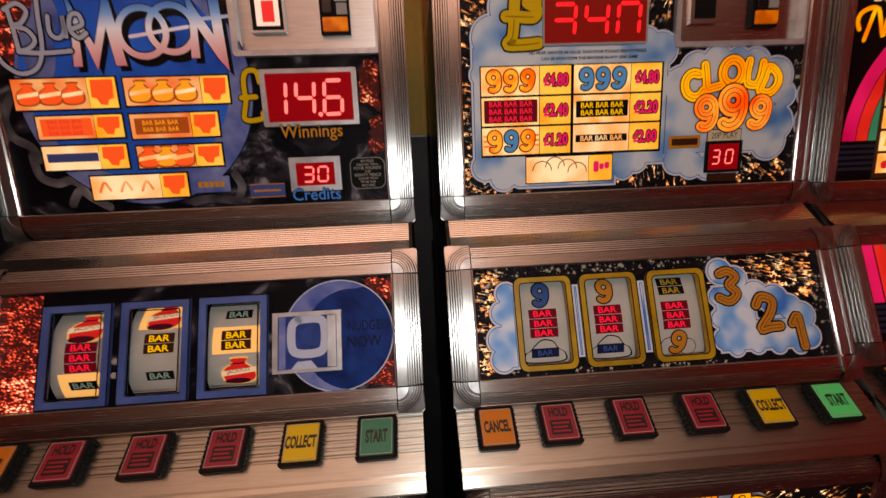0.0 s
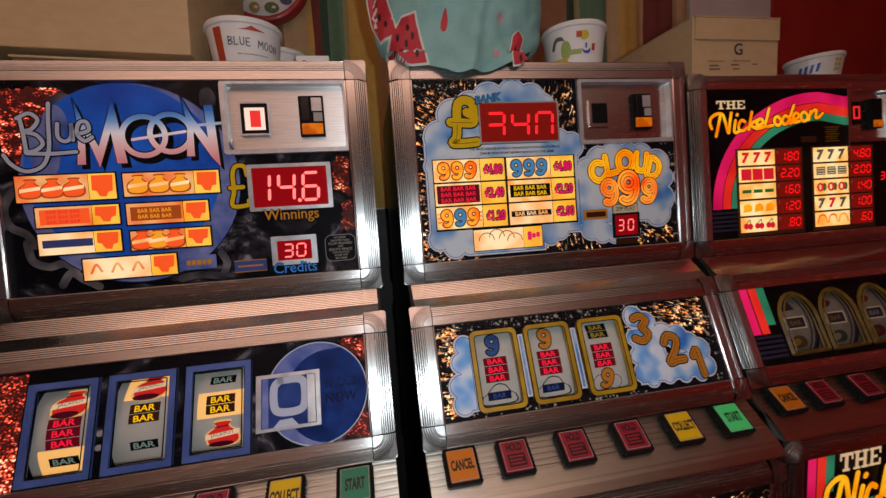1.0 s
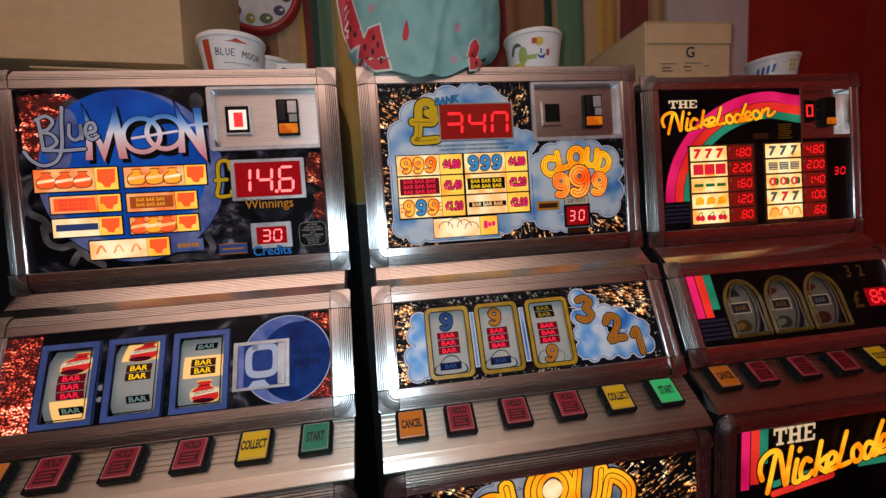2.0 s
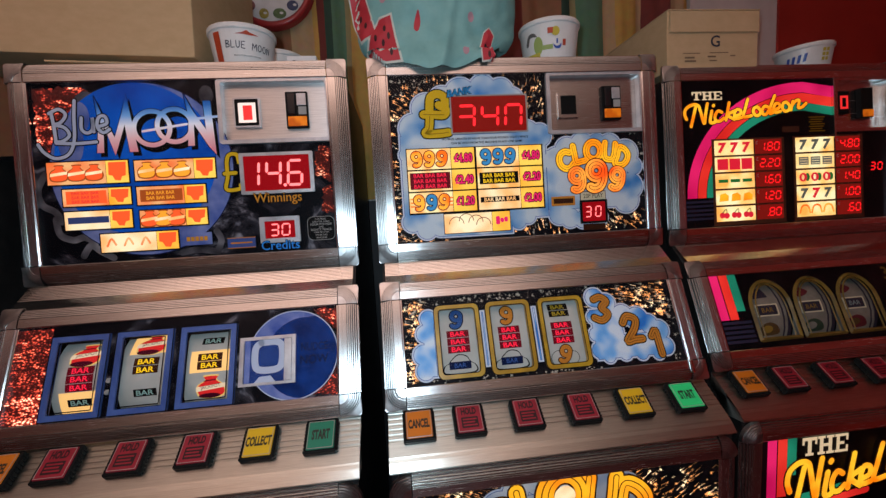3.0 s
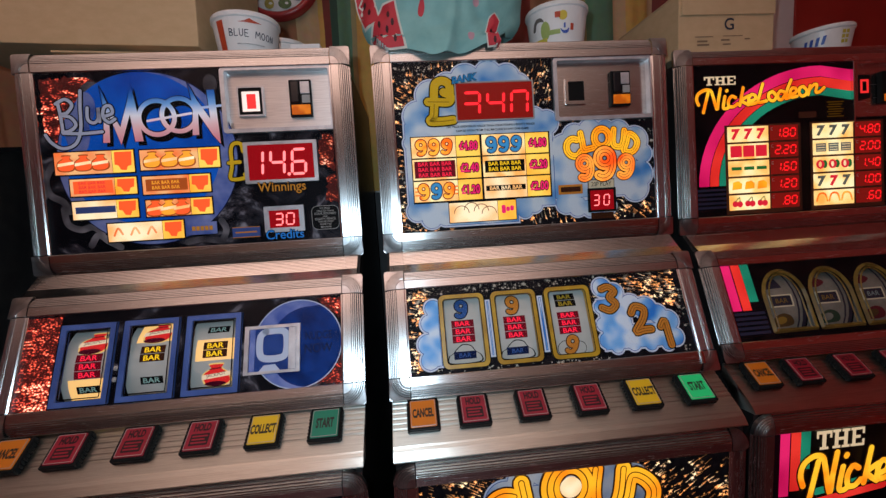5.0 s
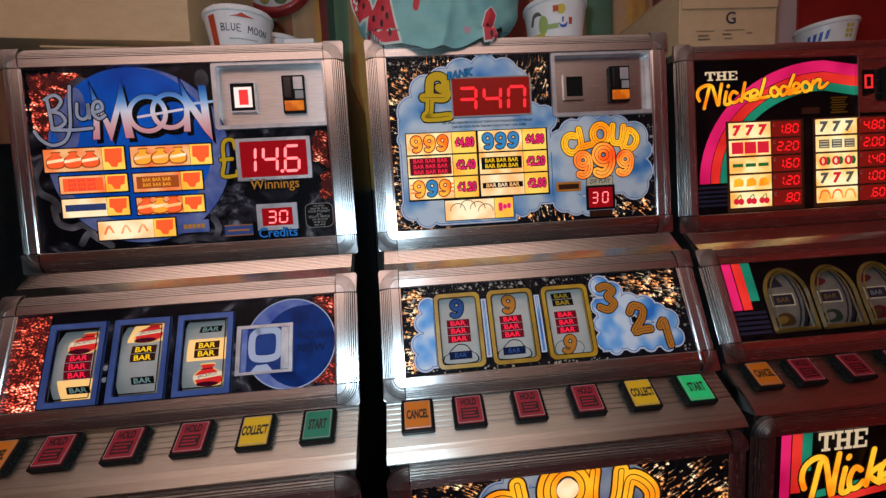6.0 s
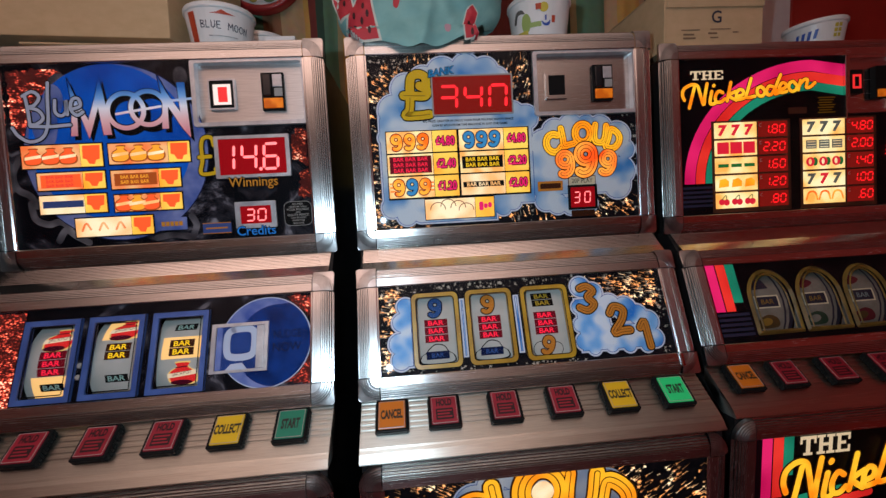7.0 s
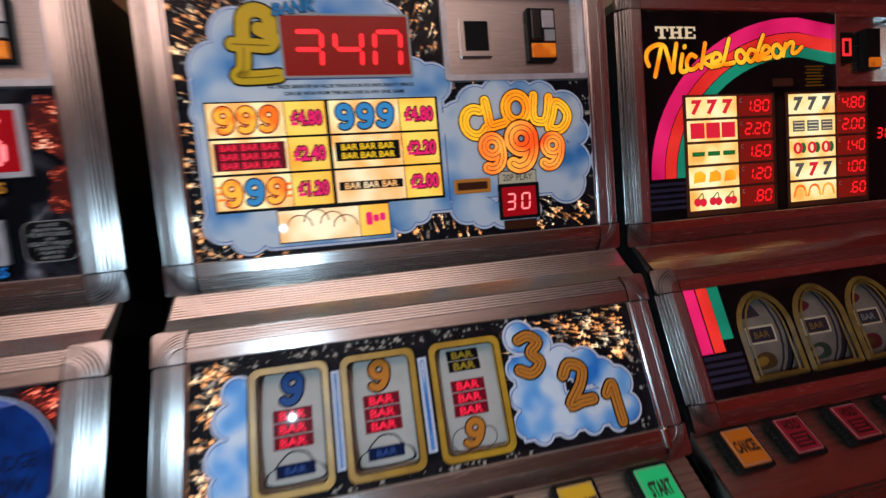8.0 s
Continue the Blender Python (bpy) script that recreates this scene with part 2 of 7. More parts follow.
def rail_bm(length):
    """Ribbed extrusion along u, its inner edge at v = 0 and its outer edge at v = 0.04."""
    bm = bmesh.new()
    ends = []
    for s in (-0.5, 0.5):
        ends.append([bm.verts.new((s * length, d, h)) for d, h in RIB])
    for i in range(len(RIB) - 1):
        bm.faces.new((ends[0][i], ends[1][i], ends[1][i + 1], ends[0][i + 1]))
    for e in ends:
        bm.faces.new(e)
    bmesh.ops.recalc_face_normals(bm, faces=bm.faces[:])
    return bm


def corner_bm(filled):
    """A cast corner block: the ribs turned through a quarter circle, and a plate out to the square corner."""
    bm = bmesh.new()
    n = 14
    rows_ = []
    for i in range(n + 1):
        c, s = math.cos(radians(90 * i / n)), math.sin(radians(90 * i / n))
        rows_.append([bm.verts.new((d * c + 0.0009, d * s + 0.0009, h + 0.0006)) for d, h in CORNER_RIB])
    for a, b in zip(rows_, rows_[1:]):
        for i in range(len(CORNER_RIB) - 1):
            bm.faces.new((a[i], b[i], b[i + 1], a[i + 1]))
    if filled:
        arc = [(0.0385 * math.cos(radians(90 * i / n)) + 0.0009, 0.0385 * math.sin(radians(90 * i / n)) + 0.0009) for i in range(n + 1)]
        edge = [(0.0402, 0.0009), (0.0402, 0.034), (0.0392, 0.0378), (0.0378, 0.0392), (0.034, 0.0402), (0.0009, 0.0402)]
        ring = arc + edge[::-1]
        top = [bm.verts.new((u, v, 0.0022 if k < len(arc) else 0.0004)) for k, (u, v) in enumerate(ring)]
        low = [bm.verts.new((u, v, -0.006)) for u, v in ring]
        bm.faces.new(top)
        for k in range(len(ring)):
            q = (k + 1) % len(ring)
            bm.faces.new((low[k], low[q], top[q], top[k]))
        bmesh.ops.triangulate(bm, faces=[f for f in bm.faces if len(f.verts) > 4])
    bmesh.ops.recalc_face_normals(bm, faces=bm.faces[:])
    return bm


def mesh_of(bm, name, material):
    me = bpy.data.meshes.new(name)
    bm.to_mesh(me)
    bm.free()
    me.materials.append(material)
    return me


CORNER = mesh_of(corner_bm(True), "frame_corner", ALU_CAST)
ROUND_CORNER = mesh_of(corner_bm(False), "frame_corner", ALU_CAST)
RAILS = {}


def frame_rails(root, pm, v0, v1, half=GLASS, metal=None, corner=None):
    """Four ribbed rails and four turned corners round a glass from v0 to v1."""
    metal = metal or ALU
    hgt, mid = v1 - v0, (v0 + v1) / 2
    seam = 0.0008
    for u, v, turn, length in ((0, v1, 0, 2 * half), (0, v0, 180, 2 * half), (half, mid, -90, hgt), (-half, mid, 90, hgt)):
        key = (round(length, 4), metal.name)
        if key not in RAILS:
            RAILS[key] = mesh_of(rail_bm(length - 2 * seam), "frame_rail", metal)
        link("frame_rail", RAILS[key], None, root, "", pm @ pose(u, v, 0, 0, 0, turn))
    for u, v, turn in ((half, v1, 0), (-half, v1, 90), (-half, v0, 180), (half, v0, 270)):
        link("frame_corner", corner or CORNER, None, root, "", pm @ pose(u, v, 0, 0, 0, turn))


def profile_bm(points, half, x0=0.0):
    """A side outline (y, z) drawn out across the cabinet's width."""
    bm = bmesh.new()
    sides = [[bm.verts.new((x0 + s * half, y, z)) for y, z in points] for s in (-1, 1)]
    n = len(points)
    for s in sides:
        f = bm.faces.new(s)
        f.normal_update()
        bmesh.ops.triangulate(bm, faces=[f])
    for i in range(n):
        bm.faces.new((sides[0][i], sides[0][(i + 1) % n], sides[1][(i + 1) % n], sides[1][i]))
    bmesh.ops.recalc_face_normals(bm, faces=bm.faces[:])
    return bm


BODY = [(0.50, 0.0), (0.50, 1.60), on(TOP, 0.165, -0.006), on(TOP, -0.235, -0.006), on(REEL, 0.05, -0.008), on(REEL, -0.14, -0.012), on(DECK, 0.012, -0.010),
        on(DECK, -0.086, -0.006), (-0.232, 0.86), on(BELLY, 0.2, -0.03), (-0.205, 0.05), (-0.17, 0.0)]

CORE = [(0.49, 0.02), (0.49, 1.595), (0.03, 1.615), on(TOP, 0.150, -0.055), on(TOP, -0.235, -0.055), on(REEL, 0.05, -0.13), on(REEL, -0.16, -0.13),
        on(DECK, -0.05, -0.06), (-0.16, 0.84), on(BELLY, 0.2, -0.06), (-0.165, 0.05), (-0.13, 0.02)]


def button(root, pm, left, words, face, lit, label):
    """A square illuminated push button in a black bezel, with its printed legend."""
    pm = pm @ Matrix.Translation((left + 0.026, -0.0265, 0)) @ Matrix.Diagonal((0.91, 0.92, 1, 1)) @ Matrix.Translation((-left - 0.026, 0.0265, 0))
    bezel = box_bm((left - 0.0050, -0.0595, 0), (left + 0.0570, 0.0055, 0.0145), 0.0025)
    for k in range(9):
        v = -0.0565 + 0.0066 * k
        box_bm((left - 0.0064, v, 0), (left + 0.0584, v + 0.0034, 0.0118), bm=bezel)
    b = part("push_button", bezel, RUBBER, root, label, pm)
    cap = part("button_cap", box_bm((left, -0.054, 0.008), (left + 0.052, 0.001, 0.0168), 0.0022), face, b, "translucent coloured cap")
    ink = lit
    part("cap_edge", ring_bm(rrect(left + 0.0015, -0.0525, left + 0.0505, -0.0005, 0.002), rrect(left + 0.0024, -0.0516, left + 0.0496, -0.0014, 0.002), 0.0160, 0.0171), CAP_EDGE, b, "pale line along the cap edge")
    for text, v, size in words:
        t = text_bm(text, size, 0.046, 0.60 if face is RED_CAP else 0.46)
        part("legend", moved(t, left + 0.026, v, 0.0172), ink, b, "printed legend")
    if face is RED_CAP:
        part("legend", flat_bm(rrect(left + 0.009, -0.046, left + 0.043, -0.024, 0.002), 0.0170), ink, b, "dark printed box")
        for k in range(3):
            part("legend_bar", flat_bm(rect(left + 0.012, -0.0305 - 0.006 * k, left + 0.040 - 0.004 * (k % 2), -0.0275 - 0.006 * k), 0.0173), RED_CAP, b, "printed bar")
    return b


GREEN_ON = mat("lit_green_cap", (0.006, 0.26, 0.09), 0.3, glow=(0.005, 0.60, 0.18), power=0.36)
GREEN_OFF = mat("green_cap", (0.008, 0.19, 0.11), 0.3)
YELLOW_CAP = mat("yellow_cap", (0.60, 0.36, 0.010), 0.3, glow=(0.9, 0.55, 0.02), power=0.08)
RED_CAP = mottle(mat("red_cap", (0.22, 0.012, 0.02), 0.3), [(0.3, (0.23, 0.009, 0.020)), (0.7, (0.33, 0.014, 0.032))], 30)
ORANGE_CAP = mat("orange_cap", (0.62, 0.17, 0.010), 0.3)
CAP_EDGE = mat("pale_cap_edge", (0.38, 0.30, 0.27), 0.4)
CAP_INK = mat("legend_ink", (0.02, 0.015, 0.01), 0.5)
CAP_RED_INK = mat("legend_dark_red", (0.016, 0.002, 0.003), 0.5)


def cabinet(name, x, dy, drop, label, start_cap, start_label):
    root = empty(name, pose(x, dy, -drop))
    foot = [(y, z if z > 0.01 else drop - 0.011) for y, z in BODY]
    tagged(root, label, "fruit machine", "row of fruit machines")
    for side in (-1, 1):
        part("side_panel", profile_bm(foot, 0.006, side * (HALF - 0.010)), BLACK, root, "black laminate side panel")
    part("cabinet_body", profile_bm(CORE, HALF - 0.0165), BLACK, root, "black inner cabinet")
    top, reel, deck, belly = (panel(0, *p) for p in (TOP, REEL, DECK, BELLY))
    frame_rails(root, top, -0.200, 0.157)
    frame_rails(root, reel, -0.147, 0.021)
    frame_rails(root, belly, -0.40, 0.232, corner=ROUND_CORNER)
    # sloping shelf between the two glasses
    a, b = on(TOP, -0.236, -0.002), on(REEL, 0.057, -0.001)
    shelf = [a, on(TOP, -0.241, 0.004), (a[0] - 0.012, a[1] - 0.012)]
    for k in range(9):
        t0 = 0.14 + 0.062 * k
        y0, z0 = a[0] + (b[0] - a[0]) * t0, a[1] + (b[1] - a[1]) * t0
        shelf += [(y0, z0 + 0.0009), (y0 - 0.0008, z0 - 0.0007), (y0 - 0.0016, z0 - 0.0007)]
    shelf += [(b[0] - 0.002, b[1] + 0.001), (b[0] + 0.01, b[1] - 0.02), (a[0] + 0.01, a[1] - 0.02)]
    part("shelf", profile_bm(shelf, HALF - 0.009), ALU_SHELF, root, "brushed aluminium shelf")
    # button deck with grooves, bullnose and a flat front band
    out = [on(DECK, 0.012, 0.0)]
    for k in range(6):
        v = 0.006 - 0.0098 * k
        out += [on(DECK, v, 0.0), on(DECK, v - 0.0016, -0.0012), on(DECK, v - 0.0036, -0.0012), on(DECK, v - 0.0052, 0.0)]
    out += [on(DECK, -0.075, 0.0), on(DECK, -0.078, -0.0008), (-0.2305, 0.8890), (-0.2395, 0.8775), (-0.2400, 0.8755), (-0.2385, 0.8745), (-0.232, 0.874), (-0.20, 0.870), (-0.15, 0.92)]
    part("button_deck", profile_bm(out, HALF - 0.001), ALU_DECK, root, "brushed aluminium button deck")
    start = GREEN_ON if start_cap else GREEN_OFF
    holds = (("HOLD", -0.0120, 0.0130),)
    specs = (((("CANCEL", -0.0265, 0.0165),), ORANGE_CAP, CAP_INK, "orange cancel button"),
             (holds, RED_CAP, CAP_RED_INK, "dark red hold button"), (holds, RED_CAP, CAP_RED_INK, "dark red hold button"), (holds, RED_CAP, CAP_RED_INK, "dark red hold button"),
             ((("COLLECT", -0.0265, 0.0165),), YELLOW_CAP, CAP_INK, "yellow collect button"),
             ((("START", -0.0265, 0.0175),), start, CAP_INK, start_label))
    for left, (words, face, ink, lab) in zip(LEFTS, specs):
        button(root, deck, left, words, face, ink, lab)
    return root, top, reel, deck, belly


blue, blue_top, blue_reel, blue_deck, blue_belly = cabinet("fruit_machine", -0.443, 0.0, 0.0, "moon-themed fruit machine with blue backlit glass in ribbed aluminium frames", False, "unlit green start button")
cloud, cloud_top, cloud_reel, cloud_deck, cloud_belly = cabinet("fruit_machine", 0.254, 0.0, 0.0, "cloud-themed fruit machine with star-speckled glass in ribbed aluminium frames", True, "lit green start button")
neon, neon_top, neon_reel, neon_deck, neon_belly = cabinet("fruit_machine", 0.957, 0.047, 0.011, "rainbow-themed black fruit machine with red displays and warm-tinted frames", False, "unlit green start button")


# ---- printed and backlit glass ----
def lamp_mat(name, color, power, base=None):
    return mat(name, base or tuple(c * 0.3 for c in color), 0.45, glow=color, power=power)


def grid_bm(u0, v0, u1, v1, holes, h=0.0):
    """A flat sheet with rectangular holes."""
    us = sorted({u0, u1, *(a for q in holes for a in (q[0], q[2]) if u0 < a < u1)})
    vs = sorted({v0, v1, *(a for q in holes for a in (q[1], q[3]) if v0 < a < v1)})
    bm = bmesh.new()
    pt = {(a, b): bm.verts.new((a, b, h)) for a in us for b in vs}
    for a0, a1 in zip(us, us[1:]):
        for b0, b1 in zip(vs, vs[1:]):
            cu, cv = (a0 + a1) / 2, (b0 + b1) / 2
            if not any(q[0] < cu < q[2] and q[1] < cv < q[3] for q in holes):
                bm.faces.new((pt[a0, b0], pt[a1, b0], pt[a1, b1], pt[a0, b1]))
    return bm


class Art:
    """Prints on one glass; x runs in the room, v up the glass."""

    def __init__(self, board, centre):
        self.board, self.c = board, centre

    def sh(self, points):
        return [(x - self.c, v) for x, v in points]

    def poly(self, name, points, material, h, label=""):
        return part(name, flat_bm(self.sh(points), h), material, self.board, label)

    def box(self, name, x0, v0, x1, v1, material, h0, h1, bevel=0.0, label=""):
        return part(name, box_bm((x0 - self.c, v0, h0), (x1 - self.c, v1, h1), bevel), material, self.board, label)

    def polys(self, name, shapes, material, h, label=""):
        bms = [flat_bm(self.sh(s), h + 2e-5 * i) for i, s in enumerate(shapes)]
        return part(name, merge(*bms), material, self.board, label)

    def text(self, name, words, x, v, size, material, h, fat=0.0, squeeze=1.0, slant=0.0, turn=0.0, label="", gap=1.0, bend=None):
        bm = moved(text_bm(words, size, fat, squeeze, slant, gap=gap), x - self.c, v, h, turn)
        if bend:
            for q in bm.verts:
                q.co = bend(q.co)
        return part(name, bm, material, self.board, label)

    def bubble(self, name, words, x, v, size, fill, edge, h, fat=0.03, rim=0.03, squeeze=1.0, turn=0.0, slant=0.0, gap=1.0, bend=None, label=""):
        """Fat letters with a dark rim, as two layers of print."""
        self.text("letter_outline", words, x, v, size, edge, h, fat + rim, squeeze, slant, turn, gap=gap, bend=bend)
        return self.text(name, words, x, v, size, fill, h + 0.0005, fat, squeeze, slant, turn, label, gap, bend)

    def glyph(self, name, ch, x, v, size, fill, edge, h, turn=0.0, width=0.26, rim=0.06, contour=False, bend=None, wide=1.0, label=""):
        """A letter drawn with a fat round brush, with a dark rim and an inner contour; v is its middle."""
        c, s = math.cos(radians(turn)), math.sin(radians(turn))
        layers = [("letter_outline", width + 2 * rim, edge), (name, width, fill)]
        if contour:
            layers += [("letter_contour", width * 0.42, edge), ("letter_core", width * 0.30, fill)]
        for k, (nm, w, m) in enumerate(layers):
            bm = bmesh.new()
            for i, (pts, closed) in enumerate(GLYPHS[ch]):
                q = []
                for a, b in pts:
                    a, b = a * size * wide, (b - 0.5) * size
                    q.append((x - self.c + a * c - b * s, v + a * s + b * c))
                line = smooth_line(q, 6, closed)
                stroke(bm, line + (line[:2] if closed else []), w * size, h + 0.0004 * k + 2e-5 * i)
            if bend:
                for e in bm.verts:
                    e.co = bend(e.co)
            part(nm, bm, m, self.board, label if k == 1 else "")

    def lines(self, name, paths, width, material, h, smooth=True, dome=0.0, label="", closed=False):
        bm = bmesh.new()
        for i, p in enumerate(paths):
            q = self.sh(p)
            stroke(bm, smooth_line(q, 7, closed) if smooth else q, width, h + 2e-5 * i, dome)
        return part(name, bm, material, self.board, label)


def ragged(points, seed, step=0.006, jitter=0.0035):
    """An outline torn into small uneven steps."""
    rng = random.Random(seed)
    out = []
    for a, b in zip(points, points[1:] + points[:1]):
        n = max(1, int(math.dist(a, b) / step))
        out += [(a[0] + (b[0] - a[0]) * k / n + rng.uniform(-jitter, jitter) * (k > 0), a[1] + (b[1] - a[1]) * k / n + rng.uniform(-jitter, jitter) * (k > 0)) for k in range(n)]
    return out


def loop(cx, cy, rx, ry, a0=0, a1=360, step=30):
    return [(cx + rx * math.cos(radians(a)), cy + ry * math.sin(radians(a))) for a in range(a0, a1, step)]


GLYPHS = {
    "C": [(loop(0.02, 0.5, 0.32, 0.36, 50, 330), False)], "O": [(loop(0, 0.5, 0.30, 0.34), True)],
    "L": [([(-0.20, 0.88), (-0.20, 0.5), (-0.19, 0.15), (0.05, 0.13), (0.26, 0.14)], False)],
    "U": [([(-0.25, 0.88), (-0.25, 0.45), (-0.17, 0.18), (0, 0.13), (0.17, 0.18), (0.25, 0.45), (0.25, 0.88)], False)],
    "D": [([(-0.22, 0.13), (-0.22, 0.5), (-0.22, 0.87), (0.02, 0.86), (0.24, 0.68), (0.26, 0.4), (0.10, 0.16)], True)],
    "9": [(loop(0, 0.66, 0.21, 0.21), True), ([(0.21, 0.66), (0.20, 0.40), (0.09, 0.19), (-0.08, 0.13), (-0.20, 0.18)], False)],
    "3": [([(-0.22, 0.80), (0.0, 0.88), (0.20, 0.74), (0.02, 0.54), (0.22, 0.34), (0.02, 0.13), (-0.24, 0.20)], False)],
    "2": [([(-0.22, 0.70), (-0.05, 0.88), (0.20, 0.75), (0.10, 0.48), (-0.22, 0.14), (0.02, 0.15), (0.27, 0.14)], False)],
    "1": [([(-0.14, 0.72), (0.03, 0.88), (0.04, 0.5), (0.04, 0.13)], False)],
    "N": [([(-0.34, 0.34), (-0.50, 0.56), (-0.32, 0.88), (-0.06, 0.86), (-0.12, 0.45), (-0.24, 0.0)], False), ([(-0.06, 0.86), (0.08, 0.35), (0.18, 0.06)], False), ([(0.18, 0.06), (0.24, 0.5), (0.34, 0.96)], False)],
    "i": [([(0.02, 0.52), (-0.04, 0.10), (0.10, 0.08)], False), ([(0.06, 0.74), (0.07, 0.78)], False)],
    "c": [([(0.17, 0.46), (-0.02, 0.52), (-0.17, 0.25), (-0.04, 0.04), (0.18, 0.12)], False)],
    "k": [([(0.0, 0.95), (-0.08, 0.5), (-0.15, 0.04)], False), ([(0.18, 0.52), (-0.10, 0.28), (0.16, 0.04)], False)],
    "e": [([(-0.12, 0.26), (0.14, 0.34), (0.08, 0.52), (-0.10, 0.46), (-0.16, 0.18), (0.0, 0.03), (0.20, 0.12)], False)],
    "l": [([(0.10, 0.98), (0.02, 0.5), (-0.08, 0.06), (0.10, 0.04), (0.34, 0.06)], False)],
    "o": [(loop(0, 0.28, 0.17, 0.24), True)],
    "d": [(loop(-0.02, 0.28, 0.16, 0.24), True), ([(0.22, 0.96), (0.17, 0.5), (0.15, 0.04)], False)],
    "n": [([(-0.12, 0.50), (-0.17, 0.04)], False), ([(-0.15, 0.28), (0.02, 0.52), (0.13, 0.42), (0.10, 0.06), (0.20, 0.06)], False)],
}

SEGS = {"a": (0, 1, 1, 1), "b": (1, 1, 1, 0.5), "c": (1, 0.5, 1, 0), "d": (0, 0, 1, 0), "e": (0, 0.5, 0, 0), "f": (0, 1, 0, 0.5), "g": (0, 0.5, 1, 0.5)}
DIGIT = {"0": "abcdef", "1": "bc", "2": "abged", "3": "abgcd", "4": "fgbc", "5": "afgcd", "6": "afgcde", "7": "abc", "8": "abcdefg", "9": "abgcdf", "3x": "abgc", "0x": "abcef"}


def led(art, chars, x, v, w, hgt, pitch, material, h, thick=0.16, slant=0.10):
    """Seven-segment figures from x to the right, v at their foot."""
    for ch in chars:
        if ch == ".":
            bm = flat_bm(art.sh(disc(x - pitch * 0.14, v, w * 0.13, 10)), h)
        else:
            bm = bmesh.new()
            t = w * thick / 2
            for s in DIGIT[ch]:
                a, b, c, d = SEGS[s]
                p, q = Vector((a * w, b * hgt)), Vector((c * w, d * hgt))
                dr = (q - p).normalized()
                nr = Vector((-dr.y, dr.x)) * t
                p, q = p + dr * t * 0.5, q - dr * t * 0.5
                pts = [p, p + dr * t + nr, q - dr * t + nr, q, q - dr * t - nr, p + dr * t - nr]
                bm.faces.new([bm.verts.new((x - art.c + k.x + k.y * slant, v + k.y, h)) for k in pts[::-1]])
        part("digit", bm, material, art.board, "glowing red figure")
        if ch != ".":
            x += pitch


def star_field(art, regions, seed, h, power_mats):
    """Printed sparks: little stars with thin tails on one slant, let through by the lamps behind; the last material is unlit print."""
    rng = random.Random(seed)
    bms = [bmesh.new() for _ in power_mats]
    for x0, v0, x1, v1, n, ang in regions:
        for i in range(int(n * 1.3)):
            bm = bms[rng.randrange(len(bms))] if ang is not None else bms[-1]
            x, v = rng.uniform(x0, x1) - art.c, rng.uniform(v0, v1)
            r = rng.choice((0.0013, 0.0018, 0.0026, 0.0036, 0.0050)) * rng.uniform(0.8, 1.15)
            k = rng.choice((4, 4, 5, 6))
            off = rng.random() * 3
            z = h + 1e-5 * (i % 40)
            for j in range(k):
                a = off + 2 * math.pi * j / k
                rr = r * rng.uniform(0.75, 1.2)
                w = r * 0.20
                bm.faces.new([bm.verts.new(p) for p in ((x - w * math.sin(a), v + w * math.cos(a), z), (x + w * math.sin(a), v - w * math.cos(a), z), (x + rr * math.cos(a), v + rr * math.sin(a), z))])
            bm.faces.new([bm.verts.new((x + r * 0.36 * math.cos(q), v + r * 0.36 * math.sin(q), z + 4e-6)) for q in (0, 1.05, 2.1, 3.14, 4.19, 5.24)])
            if rng.random() < 0.8 and ang is not None:
                a = radians(ang + rng.uniform(-9, 9))
                ln = rng.uniform(0.006, 0.017)
                w = rng.uniform(0.0003, 0.00055)
                nx, ny = -math.sin(a) * w, math.cos(a) * w
                bm.faces.new([bm.verts.new(p) for p in ((x + nx, v + ny, z), (x - nx, v - ny, z), (x + ln * math.cos(a), v + ln * math.sin(a), z))])
    for bm, m in zip(bms, power_mats):
        for f in bm.faces:
            f.normal_update()
            if f.normal.z < 0:
                f.normal_flip()
        part("star_print", bm, m, art.board, "gold sparks printed on black")["kind"] = "stuff"


def cloud_print(art, discs_, rects_, h, holes=(), fill=None):
    """A cloud in four layers: dark edge, white rim, blue line, mottled fill."""
    for name, grow, m, k in (("cloud_edge", 0.0045, NAVY, 0), ("cloud_rim", 0.0035, CLOUD_WHITE, 1), ("cloud_line", 0.0003, SKY_LINE, 2), ("cloud_fill", -0.0008, fill or CLOUD_FILL, 3)):
        bms = [flat_bm(disc(x - art.c, v, r + grow, 26), h + 0.0003 * k + 8e-6 * i) for i, (x, v, r) in enumerate(discs_)]
        for i, q in enumerate(rects_):
            bms.append(grid_bm(q[0] - art.c - grow, q[1] - grow, q[2] - art.c + grow, q[3] + grow, [(a - art.c, b, c - art.c, d) for a, b, c, d in holes], h + 0.0003 * k + 2.5e-4 + 1e-5 * i))
        part(name, merge(*bms), m, art.board)


